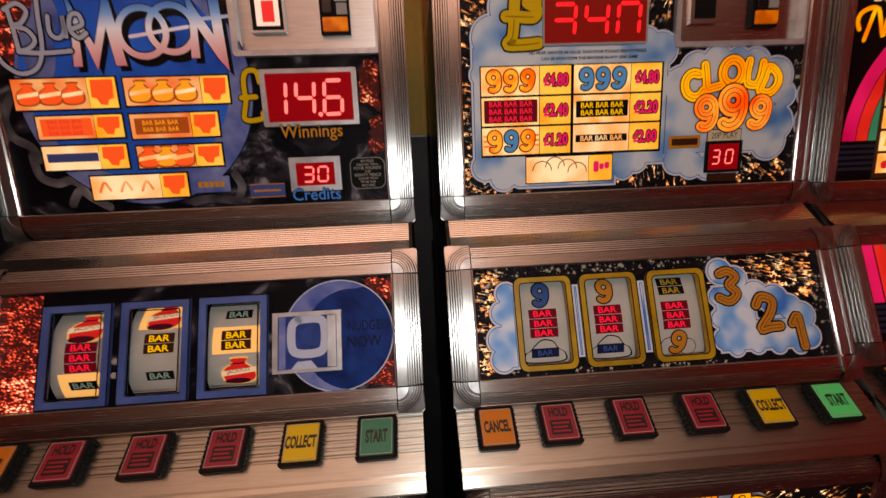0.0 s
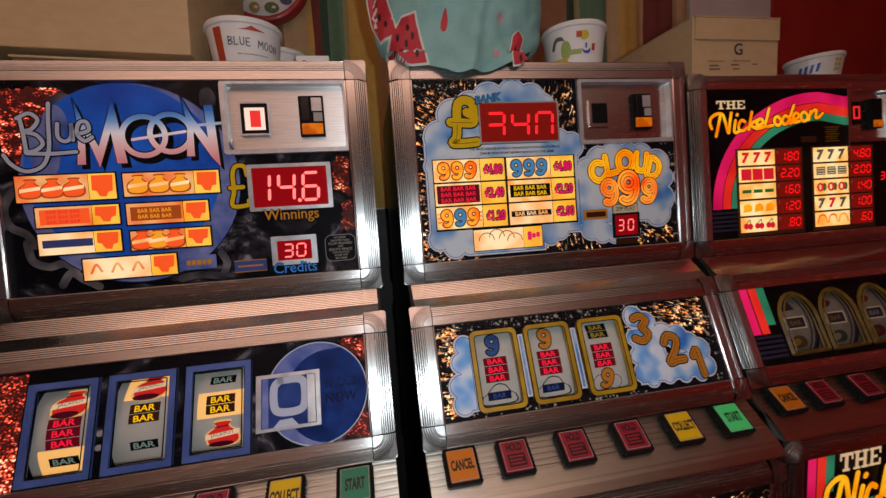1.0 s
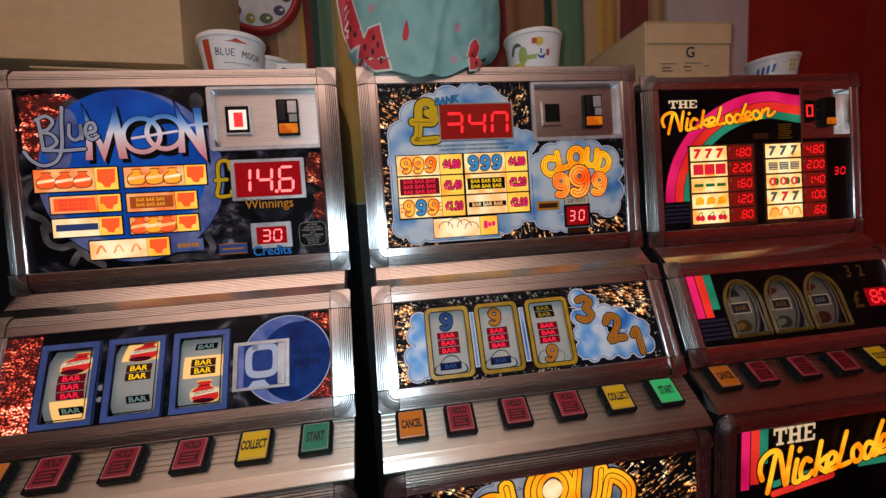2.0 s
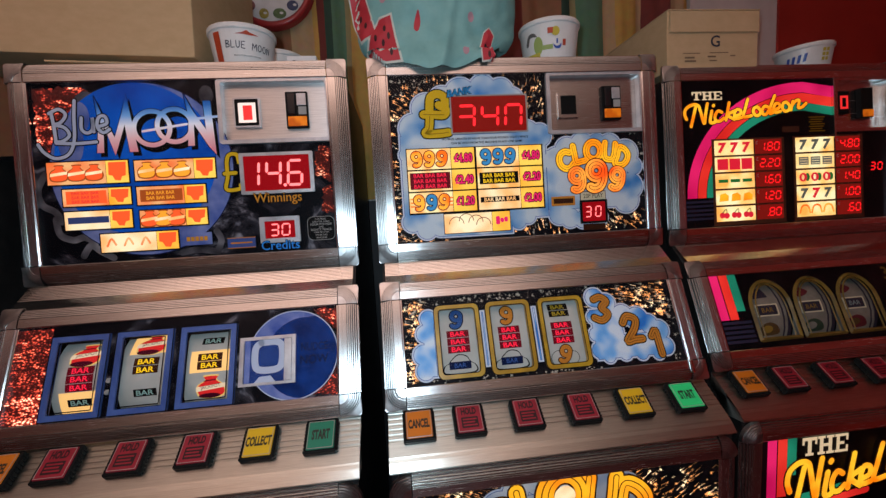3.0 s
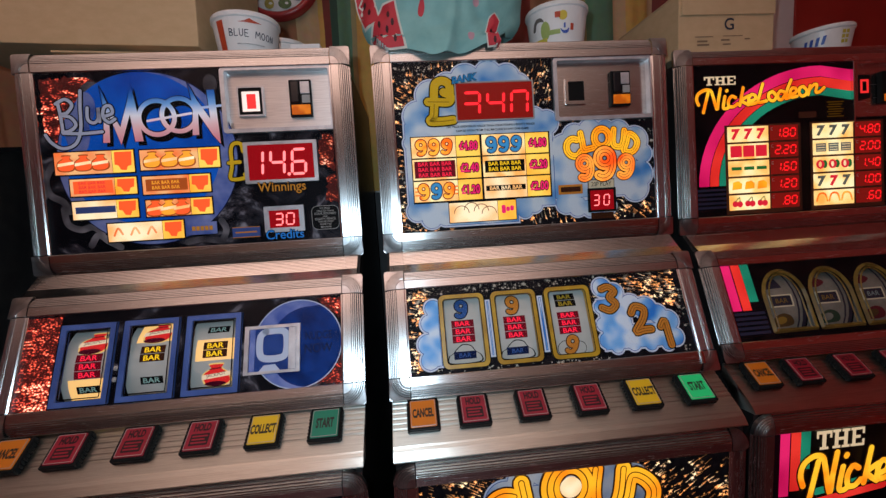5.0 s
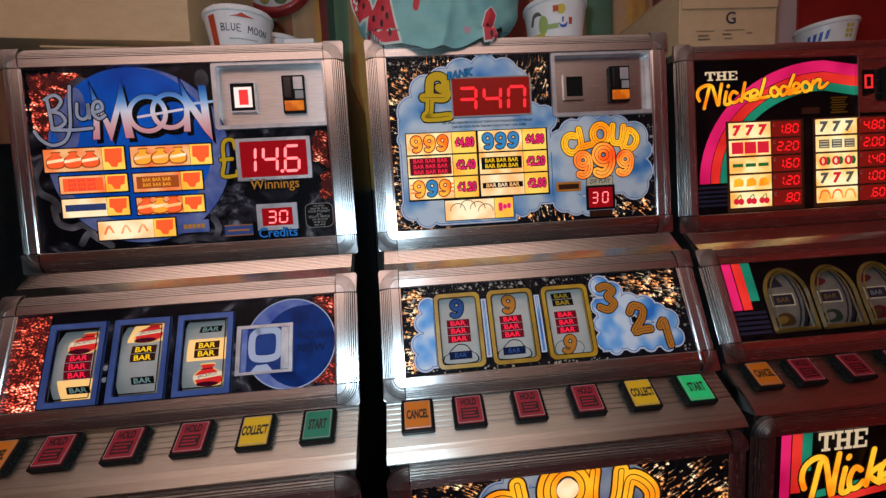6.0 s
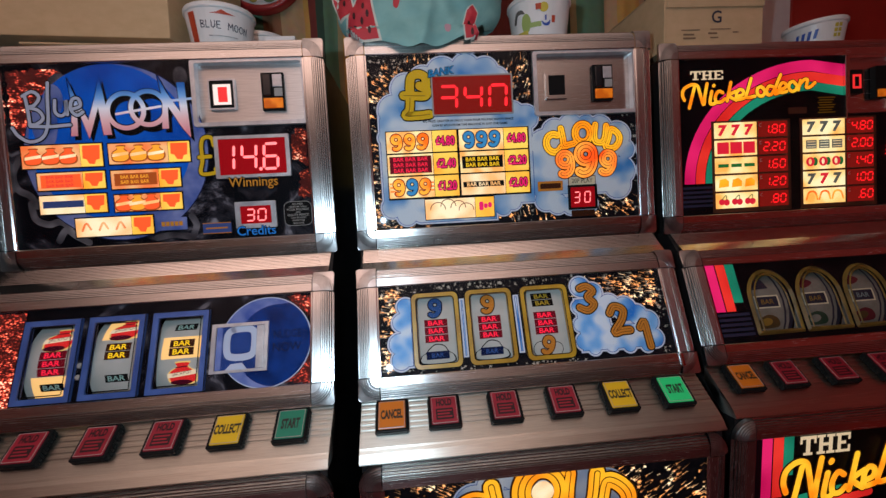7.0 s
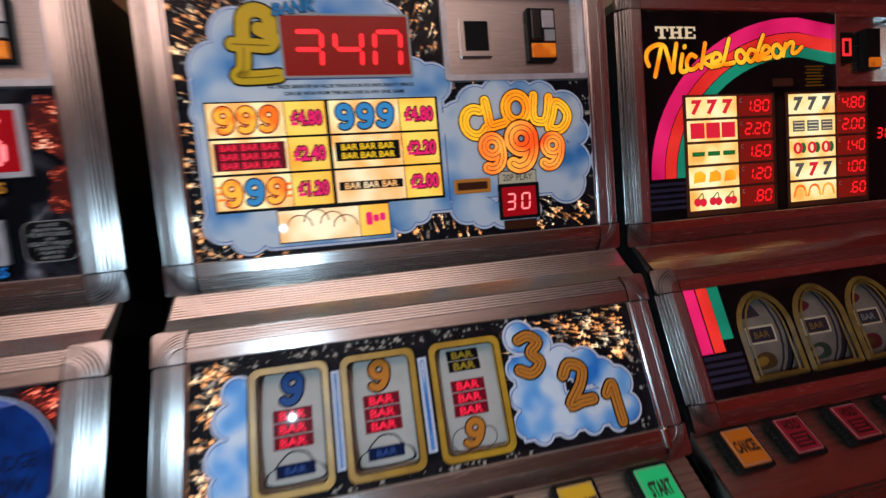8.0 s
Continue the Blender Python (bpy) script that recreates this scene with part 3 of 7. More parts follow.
def coin_plate(root, pm, art_c, x0, v0, x1, v1, lit):
    """Recessed metal plate with the reject button and the coin slot."""
    x0, x1 = x0 - art_c, x1 - art_c
    o = rrect(x0, v0, x1, v1, 0.006)
    i_ = rrect(x0 + 0.0085, v0 + 0.008, x1 - 0.006, v1 - 0.006, 0.004)
    plate = part("coin_plate", box_bm((x0 + 0.002, v0 + 0.002, -0.021), (x1 - 0.002, v1 - 0.002, -0.015)), ALU_PLATE if lit else ALU, root, "recessed brushed metal coin plate", pm @ pose(0, 0, 0.006))
    part("plate_rim", ring_bm(o, i_, -0.017, 0.001), SILVER, plate, "raised metal rim")
    if lit:
        part("bezel_trim", ring_bm(rrect(x0 + 0.0275, v0 + 0.0355, x0 + 0.0805, v0 + 0.0965, 0.003), rrect(x0 + 0.0305, v0 + 0.0385, x0 + 0.0775, v0 + 0.0935, 0.002), -0.015, -0.0085), SILVER, plate, "silver button surround")
    a = (x0 + 0.030, v0 + 0.038, x0 + 0.078, v0 + 0.094)
    part("reject_bezel", ring_bm(rrect(*a, 0.002), rrect(a[0] + 0.006, a[1] + 0.007, a[2] - 0.006, a[3] - 0.007, 0.001), -0.015, -0.0095), RUBBER if lit else ALU, plate, "square reject button bezel")
    part("reject_button", box_bm((a[0] + 0.006, a[1] + 0.007, -0.016), (a[2] - 0.006, a[3] - 0.007, -0.0115), 0.001), REJECT_ON if lit else RUBBER, plate, "reject button cap")
    if lit:
        part("reject_window", box_bm((a[0] + 0.016, a[1] + 0.013, -0.012), (a[2] - 0.014, a[3] - 0.013, -0.0110)), REJECT_RED, plate, "glowing red square")
    b = (x0 + 0.133, v0 + 0.030, x0 + 0.178, v0 + 0.106)
    part("slot_block", box_bm((b[0], b[1], -0.016), (b[2], b[3], -0.007), 0.0015), RUBBER, plate, "black coin slot block")
    part("slot_guide", box_bm((b[0] + 0.004, b[1] + 0.028, -0.008), (b[0] + 0.020, b[3] - 0.004, -0.002), 0.002), DARK_GLOSS, plate, "glossy black coin guide")
    part("slot_plate", box_bm((b[0] + 0.023, b[1] + 0.047, -0.008), (b[2] - 0.003, b[3] - 0.004, -0.0055), 0.001), SILVER, plate, "silver slot plate")
    part("slot_tag", box_bm((b[0] + 0.026, b[1] + 0.028, -0.008), (b[2] - 0.003, b[1] + 0.044, -0.005)), GREY_TAG, plate, "small grey label")
    part("slot_lamp", box_bm((b[0] + 0.004, b[1] + 0.004, -0.008), (b[2] - 0.003, b[1] + 0.024, -0.003), 0.0015), SLOT_ORANGE, plate, "orange coin return lamp")


def glass_board(name, root, pm, v0, v1, material, holes, c, label, half=GLASS):
    hs = [(a - c, b, d - c, e) for a, b, d, e in holes]
    bm = grid_bm(-half, v0, half, v1, hs)
    board = part(name, bm, material, root, label, pm)
    pane = part("glass_pane", grid_bm(-half, v0, half, v1, hs if name == "top_glass" else [], 0.0068), PANE, board, "clear glass pane")
    pane.visible_shadow = False
    # chrome beads at the glass edges
    for s in (-1, 1):
        part("glass_bead", box_bm((s * half - 0.003, v0, 0), (s * half + 0.003, v1, 0.0078), 0.001), CHROME, board, "chrome glazing bead")
    return Art(board, c)


def drum(art, x0, x1, v0, v1, paper, depth=0.012, radius=0.085):
    """A reel strip bent round its drum, set back behind the window, and the bend for what is printed on it."""
    mid = (v0 + v1) / 2
    span = min(1.25, (v1 - v0) / 2 / radius * 1.05)

    def bend(co):
        a = (co.y - mid) / radius
        return Vector((co.x, mid + radius * math.sin(a), -depth - radius * (1 - math.cos(a)) + co.z))

    bm = bmesh.new()
    rows_ = []
    for i in range(25):
        a = -span * 1.15 + 2.3 * span * i / 24
        rows_.append([bm.verts.new((x - art.c, mid + radius * math.sin(a), -depth - radius * (1 - math.cos(a)))) for x in (x0, x1)])
    for a, b in zip(rows_, rows_[1:]):
        bm.faces.new((a[0], a[1], b[1], b[0]))
    part("reel_strip", bm, paper, art.board, "printed paper reel strip", smooth=True)
    part("reel_well", box_bm((x0 - art.c - 0.004, v0 - 0.02, -0.118), (x1 - art.c + 0.004, v1 + 0.02, -0.112)), RUBBER, art.board, "dark reel housing")
    return bend


def bent_rect(art, name, x0, v0, x1, v1, material, h, bend, label=""):
    bm = bmesh.new()
    n = 6
    rows_ = [[bm.verts.new(bend(Vector((x - art.c, v0 + (v1 - v0) * i / n, h)))) for x in (x0, x1)] for i in range(n + 1)]
    for a, b in zip(rows_, rows_[1:]):
        bm.faces.new((a[0], a[1], b[1], b[0]))
    return part(name, bm, material, art.board, label)


def bent_poly(art, name, points, material, h, bend, label=""):
    bm = flat_bm(art.sh(points), h)
    for _ in range(2):
        bmesh.ops.subdivide_edges(bm, edges=bm.edges[:], cuts=1)
        bmesh.ops.triangulate(bm, faces=bm.faces[:])
    for q in bm.verts:
        q.co = bend(q.co)
    return part(name, bm, material, art.board, label)


def bars(art, x, v, rows, fill, ink, bend, w=0.040, lh=0.0125):
    """A stack of BAR symbols on a reel."""
    for i in range(rows):
        y = v + (rows - 1) / 2 * lh - i * lh
        bent_rect(art, "bar_symbol", x - w / 2, y - lh * 0.47, x + w / 2, y + lh * 0.47, ink, 0.0004, bend, "bar symbol on the reel")
        art.text("letters", "BAR", x, y, lh * 0.62, fill, 0.0009, 0.02, 1.25, bend=bend)


def money_bag(art, x, v, bend, lit=True, s=1.0):
    pts = [(-0.022, -0.013), (-0.012, -0.019), (0.010, -0.019), (0.022, -0.012), (0.021, 0.002), (0.010, 0.012), (0.013, 0.019), (-0.010, 0.019), (-0.008, 0.012), (-0.021, 0.003)]
    big = [(x + 1.13 * a * s, v + 1.13 * b * s) for a, b in smooth_line(pts, 4, True)]
    fit = [(x + a * s, v + b * s) for a, b in smooth_line(pts, 4, True)]
    bent_poly(art, "bag_outline", big, BAG_EDGE, 0.0004, bend)
    bent_poly(art, "bag_shade", disc(x - 0.004 * s, v - 0.0165 * s, 0.019 * s, 18, 0.0050 * s), INK_PLUM, 0.0012, bend)
    bent_poly(art, "bag_fold", [(x - 0.012 * s, v + 0.0105 * s), (x + 0.011 * s, v + 0.0120 * s), (x + 0.009 * s, v + 0.0138 * s), (x - 0.010 * s, v + 0.0125 * s)], INK_PLUM, 0.0013, bend)
    bent_poly(art, "bag_symbol", fit, BAG_RED, 0.0008, bend, "red money bag symbol")
    tie = [(x - 0.026 * s, v - 0.0075 * s), (x + 0.025 * s, v - 0.0020 * s), (x + 0.026 * s, v + 0.0060 * s), (x - 0.025 * s, v + 0.0010 * s)]
    bent_poly(art, "bag_band", tie, BAG_BAND, 0.0019, bend)
    art.text("letters", "JACKPOT", x, v, 0.0060 * s, INK_PLUM, 0.0026, 0.0, 0.95, turn=6, bend=bend)


CLOUD_SKETCH = mat("brown_sketch_print", (0.30, 0.13, 0.05), 0.5)
NAVY = mat("navy_print", (0.008, 0.015, 0.06), 0.5)
SKY_LINE = mat("blue_line_print", (0.05, 0.13, 0.40), 0.5)
CLOUD_WHITE = mat("pale_cloud_rim", (0.62, 0.68, 0.78), 0.5)
CLOUD_FILL = mottle(mat("airbrushed_cloud", (0.4, 0.5, 0.65), 0.5), [(0.36, (0.03, 0.22, 0.68)), (0.48, (0.20, 0.48, 0.84)), (0.60, (0.70, 0.79, 0.88))], 17, detail=1.5)
CLOUD_TOP = mottle(mat("airbrushed_grey_cloud", (0.5, 0.6, 0.68), 0.5), [(0.33, (0.06, 0.26, 0.60)), (0.44, (0.30, 0.48, 0.68)), (0.56, (0.62, 0.70, 0.76))], 13, detail=1.5)
CLOUD_PALE = mottle(mat("pale_airbrushed_cloud", (0.6, 0.64, 0.7), 0.5), [(0.34, (0.22, 0.36, 0.60)), (0.46, (0.55, 0.62, 0.72)), (0.60, (0.78, 0.79, 0.82))], 11, detail=1.5)
STAR_BOARD = mottle(mat("black_star_print", (0.006, 0.006, 0.008), 0.5), [(0.4, (0.004, 0.004, 0.006)), (0.7, (0.016, 0.012, 0.014))], 60)
def spark(name, low, high, power):
    """Print let through by a few lamps behind, bright near them and dim between."""
    return mottle(lamp_mat(name, high, power), [(0.36, tuple(c * 0.12 for c in low)), (0.48, low), (0.62, high)], 26, detail=1.5, emit=True)


STAR_A = spark("bright_spark", (1.0, 0.36, 0.08), (1.0, 0.80, 0.50), 1.9)
STAR_B = spark("dim_spark", (0.9, 0.32, 0.09), (1.0, 0.66, 0.34), 1.3)
STAR_C = mat("unlit_spark_print", (0.50, 0.46, 0.38), 0.5)
LED_RED = lamp_mat("led_red", (1.0, 0.022, 0.03), 1.5)
LED_PINK = lamp_mat("led_pink_red", (1.0, 0.19, 0.20), 1.9)
LED_GLASS = mat("red_display_filter", (0.05, 0.003, 0.003), 0.25, glow=(0.28, 0.012, 0.008), power=0.6)
LED_GLASS_HOT = mat("bright_red_filter", (0.10, 0.004, 0.006), 0.25, glow=(0.40, 0.004, 0.008), power=0.55)
CELL_WARM = mottle(lamp_mat("backlit_cream", (1.0, 0.74, 0.36), 0.88), [(0.36, (1.0, 0.42, 0.08)), (0.62, (1.0, 0.88, 0.46))], 25, detail=1, emit=True)
CELL_YELLOW = mottle(lamp_mat("backlit_yellow", (1.0, 0.66, 0.10), 0.85), [(0.3, (1.0, 0.38, 0.02)), (0.6, (1.0, 0.70, 0.12))], 16, detail=1, emit=True)
CELL_PALE = mottle(lamp_mat("backlit_pale", (1.0, 0.86, 0.62), 0.88), [(0.34, (1.0, 0.46, 0.11)), (0.62, (1.0, 0.90, 0.58))], 19, detail=1, emit=True)
NINE_ORANGE = mottle(lamp_mat("backlit_orange", (1.0, 0.30, 0.02), 0.95), [(0.38, (1.0, 0.14, 0.01)), (0.60, (1.0, 0.48, 0.05))], 45, detail=1, emit=True)
NINE_EDGE = lamp_mat("backlit_dark_red", (0.30, 0.012, 0.008), 0.5)
REEL_NINE_BLUE = mat("unlit_blue_figure", (0.03, 0.10, 0.30), 0.5)
BAR_DIM = mat("unlit_yellow_print", (0.45, 0.32, 0.03), 0.5)
NINE_BLUE = lamp_mat("backlit_blue", (0.05, 0.32, 0.68), 0.55)
INK_RED = lamp_mat("backlit_crimson", (0.80, 0.02, 0.045), 0.75)
INK_BLACK = mat("black_print", (0.006, 0.005, 0.005), 0.5)
INK_PLUM = mat("dark_plum_print", (0.10, 0.006, 0.02), 0.5)
INK_BROWN = mat("brown_print", (0.06, 0.018, 0.008), 0.5)
TITLE_GOLD = mottle(lamp_mat("backlit_gold", (1.0, 0.36, 0.012), 0.92), [(0.36, (1.0, 0.25, 0.008)), (0.62, (1.0, 0.52, 0.025))], 14, detail=1, emit=True)
TITLE_HOT = mottle(lamp_mat("backlit_hot_orange", (1.0, 0.18, 0.02), 0.95), [(0.38, (1.0, 0.085, 0.010)), (0.64, (1.0, 0.42, 0.06))], 18, detail=1, emit=True)
POUND_YELLOW = mat("yellow_print", (0.72, 0.46, 0.02), 0.45)
POUND_SHADE = mat("ochre_print", (0.32, 0.16, 0.01), 0.45)
FIG_ORANGE = mat("orange_brown_print", (0.50, 0.19, 0.03), 0.45, glow=(0.5, 0.18, 0.02), power=0.12)
REEL_PAPER = mottle(mat("reel_paper", (0.50, 0.51, 0.47), 0.55), [(0.3, (0.45, 0.46, 0.42)), (0.7, (0.54, 0.55, 0.51))], 20, detail=2)
# paper that glows in place of a lamp shining on the reel
REEL_LIT = lamp_mat("reel_lamp_glow", (1.0, 0.58, 0.18), 0.82, (0.35, 0.25, 0.14))
BAR_RED = lamp_mat("lit_red_bar", (0.95, 0.02, 0.06), 0.9)
BAR_RED_INK = lamp_mat("dark_red_ground", (0.16, 0.006, 0.015), 0.5)
BAR_YELLOW = lamp_mat("lit_yellow_bar", (1.0, 0.62, 0.02), 0.8)
BAR_GREEN = mat("grey_green_print", (0.30, 0.52, 0.46), 0.5)
BAG_RED = lamp_mat("bag_red", (0.85, 0.03, 0.03), 0.55)
BAG_BAND = lamp_mat("bag_band", (1.0, 0.80, 0.56), 0.55)
BAG_EDGE = lamp_mat("bag_edge", (1.0, 0.66, 0.22), 0.55)
YELLOW_FRAME = mottle(mat("yellow_reel_frame", (0.50, 0.28, 0.015), 0.35, coat=0.3), [(0.35, (0.38, 0.20, 0.012)), (0.65, (0.56, 0.33, 0.02))], 18, detail=2)
REJECT_ON = lamp_mat("lit_white_cap", (1.0, 0.85, 0.78), 0.9)
REJECT_RED = lamp_mat("lit_red_square", (0.9, 0.03, 0.03), 0.9)
SLOT_ORANGE = mottle(mat("orange_lens", (0.70, 0.16, 0.01), 0.2, glow=(1.0, 0.22, 0.01), power=0.30), [(0.35, (0.42, 0.06, 0.005)), (0.65, (0.78, 0.24, 0.015))], 45, detail=1)
DARK_GLOSS = mat("gloss_black", (0.01, 0.01, 0.012), 0.12)
CREAM_TAG = mat("cream_label", (0.68, 0.61, 0.42), 0.5)
GREY_TAG = mat("grey_tag", (0.35, 0.34, 0.32), 0.5)
MAGENTA = lamp_mat("backlit_magenta", (0.85, 0.02, 0.16), 0.75)
BANK_BLUE = mat("cyan_print", (0.02, 0.26, 0.55), 0.45)

# ---- cloud machine: top glass ----
C = 0.254
holes = [(0.3165, 0.0225, 0.5415, 0.157)]
A = glass_board("top_glass", cloud, cloud_top, -0.200, 0.157, STAR_BOARD, holes, C, "black glass printed with clouds and gold sparks")
coin_plate(cloud, cloud_top, C, 0.317, 0.023, 0.541, 0.1575, False)
star_field(A, [(-0.030, 0.02, 0.045, 0.128, 95, -28), (-0.030, 0.128, 0.06, 0.152, 26, None), (-0.030, -0.195, 0.0, 0.02, 75, -15), (-0.03, -0.2, 0.08, -0.15, 70, 30), (0.262, 0.04, 0.314, 0.152, 52, -115),
               (0.225, -0.198, 0.36, -0.150, 70, 100), (0.44, -0.198, 0.54, -0.14, 60, 150), (0.505, -0.19, 0.54, 0.02, 36, None), (0.0, 0.12, 0.31, 0.155, 30, 80), (0.31, -0.02, 0.40, 0.022, 10, 90)], 3, 0.0005, (STAR_A, STAR_B, STAR_B, STAR_C))
cloud_print(A, [(0.02, 0.045, 0.033), (0.048, 0.088, 0.032), (0.085, 0.105, 0.03), (0.125, 0.118, 0.034), (0.175, 0.128, 0.030), (0.215, 0.122, 0.028), (0.24, 0.105, 0.024), (0.27, 0.03, 0.026),
                (0.298, 0.022, 0.026), (0.0, -0.01, 0.016), (0.005, -0.155, 0.022), (0.035, -0.172, 0.022), (0.065, -0.17, 0.02), (0.24, -0.165, 0.018), (0.262, -0.155, 0.018), (0.335, -0.155, 0.024), (0.36, -0.165, 0.022),
                (0.39, -0.17, 0.02), (0.43, -0.168, 0.018), (0.335, -0.035, 0.03), (0.36, -0.012, 0.028), (0.395, 0.0, 0.026), (0.43, 0.002, 0.02), (0.46, -0.006, 0.026), (0.497, -0.025, 0.03), (0.515, -0.055, 0.02), (0.505, -0.1, 0.03), (0.495, -0.13, 0.03)],
            [(-0.012, -0.158, 0.31, 0.03), (0.03, 0.03, 0.255, 0.10), (0.31, -0.145, 0.50, -0.012), (0.07, -0.19, 0.225, -0.12)], 0.0010, fill=CLOUD_TOP)
# bank pound sign and display
p1 = [(0.090, 0.094), (0.088, 0.111), (0.074, 0.118), (0.060, 0.112), (0.056, 0.095), (0.055, 0.070), (0.052, 0.045), (0.044, 0.034), (0.070, 0.033), (0.094, 0.035)]
p2 = [(0.042, 0.075), (0.062, 0.074), (0.086, 0.073), (0.091, 0.085), (0.076, 0.094)]
A.lines("pound_outline", [p1, p2], 0.0228, INK_BLACK, 0.0028)
A.lines("pound_sign", [p1, p2], 0.0175, POUND_YELLOW, 0.0034, label="fat yellow pound sign")
A.lines("pound_shade", [p1[5:], p2[:3]], 0.0016, POUND_SHADE, 0.0040)
d = A.box("bank_display", 0.1015, 0.032, 0.2705, 0.1125, LED_GLASS, 0.001, 0.0040, 0.001, "dark red bank display")
part("display_trim", ring_bm(rrect(0.100 - C, 0.0305, 0.272 - C, 0.114, 0.002), rrect(0.103 - C, 0.0335, 0.269 - C, 0.111, 0.002), 0.001, 0.0048), GREY_TAG, A.board, "thin grey display trim")
led(A, ["3x", "4", "0x"], 0.116, 0.0445, 0.035, 0.046, 0.0525, LED_RED, 0.0046, 0.17, 0.06)
A.bubble("bank_word", "BANK", 0.122, 0.121, 0.014, BANK_BLUE, INK_BLACK, 0.0050, 0.03, 0.05, 1.0, 8, 0.25, label="cyan bank lettering")
A.text("small_print", "NO PRIZE GREATER IN VALUE THAN FOUR POUNDS EIGHTY PENCE", 0.175, 0.0205, 0.0044, INK_BLACK, 0.0030, 0.022, 1.0)
A.text("small_print", "CAN BE WON FROM THIS MACHINE IN ANY ONE GAME", 0.178, 0.0115, 0.0044, INK_BLACK, 0.0030, 0.022, 1.0)
# award table
A.box("award_table", -0.0015, -0.140, 0.3030, 0.0030, INK_BLACK, 0.0012, 0.0024, 0.0, "black-ruled award table")
prices = (("£4.80", "£2.40", "£1.20"), ("£4.80", "£2.20", "£2.00"))
for col, x0 in enumerate((0.0005, 0.1525)):
    for row in range(3):
        v1 = 0.0010 - 0.0468 * row
        v0 = v1 - 0.0436
        mid = x0 + 0.0945
        cell = A.box("award_cell", x0, v0, mid, v1, CELL_PALE if (col and row == 2) else CELL_WARM, 0.0022, 0.0030, 0.0, "backlit cream award cell")
        A.box("price_cell", mid + 0.0012, v0, x0 + 0.1470, v1, CELL_YELLOW, 0.0022, 0.0030, 0.0, "backlit yellow price cell")
        vc, xc = (v0 + v1) / 2, x0 + 0.048
        if row == 0 or (row == 2 and col == 0):
            for k in range(3):
                fill = NINE_BLUE if (col and row == 0) or (row == 2 and k == 1) else NINE_ORANGE
                A.glyph("nine", "9", xc - 0.027 + 0.027 * k, vc, 0.037, fill, NINE_EDGE if fill is NINE_ORANGE else NAVY, 0.0033, 8 - 8 * k, 0.19, 0.055)
            if row == 2:
                for sgn in (-1, 1):
                    for k in range(3):
                        A.poly("speed_line", rect(xc + sgn * 0.040 - 0.006, vc - 0.009 + 0.008 * k, xc + sgn * 0.040 + 0.006, vc - 0.006 + 0.008 * k), NINE_ORANGE, 0.0032)
        elif col == 0:
            A.poly("bar_ground", rect(x0 + 0.004, v0 + 0.004, mid - 0.003, v1 - 0.004), BAR_RED_INK, 0.0033)
            for k in range(3):
                A.text("letters", "BAR BAR BAR", xc, vc + 0.0115 - 0.0115 * k, 0.0082, BAR_RED, 0.0037, 0.015, 1.02)
        elif row == 1:
            A.poly("bar_ground", rect(x0 + 0.004, v0 + 0.009, mid - 0.003, v1 - 0.009), INK_BLACK, 0.0033)
            for k in range(2):
                A.text("letters", "BAR BAR BAR", xc, vc + 0.0058 - 0.0116 * k, 0.0082, BAR_YELLOW, 0.0037, 0.015, 1.02)
        else:
            A.poly("bar_ground", rect(x0 + 0.004, v0 + 0.016, mid - 0.003, v1 - 0.016), INK_BLACK, 0.0033)
            A.text("letters", "BAR BAR BAR", xc, vc, 0.0082, CELL_PALE, 0.0037, 0.015, 1.02)
        A.bubble("price", prices[col][row], x0 + 0.1222, vc, 0.0175, MAGENTA, INK_PLUM, 0.0036, 0.035, 0.075, 0.72, label="magenta bubble price")
A.box("low_award", 0.0720, -0.1855, 0.2215, -0.1400, INK_BLACK, 0.0014, 0.0026, 0.0, "black-edged low award cell")
A.box("award_cell", 0.0735, -0.1840, 0.1790, -0.1420, CELL_PALE, 0.0024, 0.0032, 0.0, "backlit cream cell with clouds")
A.box("price_cell", 0.1800, -0.1840, 0.2200, -0.1420, CELL_YELLOW, 0.0024, 0.0032, 0.0, "backlit yellow price cell")
A.lines("cloud_sketch", [[(x + 0.016 * math.cos(radians(a)), -0.168 + dv + 0.015 * math.sin(radians(a))) for a in range(0, 181, 30)] for x, dv in ((0.100, 0.004), (0.122, 0.010), (0.143, 0.006), (0.160, 0.0))], 0.0017, CLOUD_SKETCH, 0.0035)
A.polys("price_blob", [rrect(0.188, -0.170, 0.197, -0.152, 0.003), rrect(0.198, -0.166, 0.206, -0.156, 0.003), rrect(0.207, -0.165, 0.215, -0.154, 0.003)], MAGENTA, 0.0035)
# title
for ch, x, v, sz, tn in (("C", 0.356, -0.036, 0.053, 14), ("L", 0.386, -0.022, 0.050, 10), ("U", 0.459, -0.020, 0.049, -8), ("D", 0.488, -0.033, 0.051, -18), ("O", 0.421, -0.017, 0.056, 0)):
    A.glyph("title_letter", ch, x, v, sz, TITLE_GOLD, INK_BROWN, 0.0028, tn, 0.27, 0.035, True, label="glowing gold bubble letter")
for x, v, sz, tn in ((0.380, -0.081, 0.060, 8), (0.473, -0.083, 0.058, -8), (0.425, -0.074, 0.076, 0)):
    A.glyph("title_nine", "9", x, v, sz, TITLE_HOT, INK_BROWN, 0.0042, tn, 0.27, 0.03, True, label="glowing orange bubble nine")
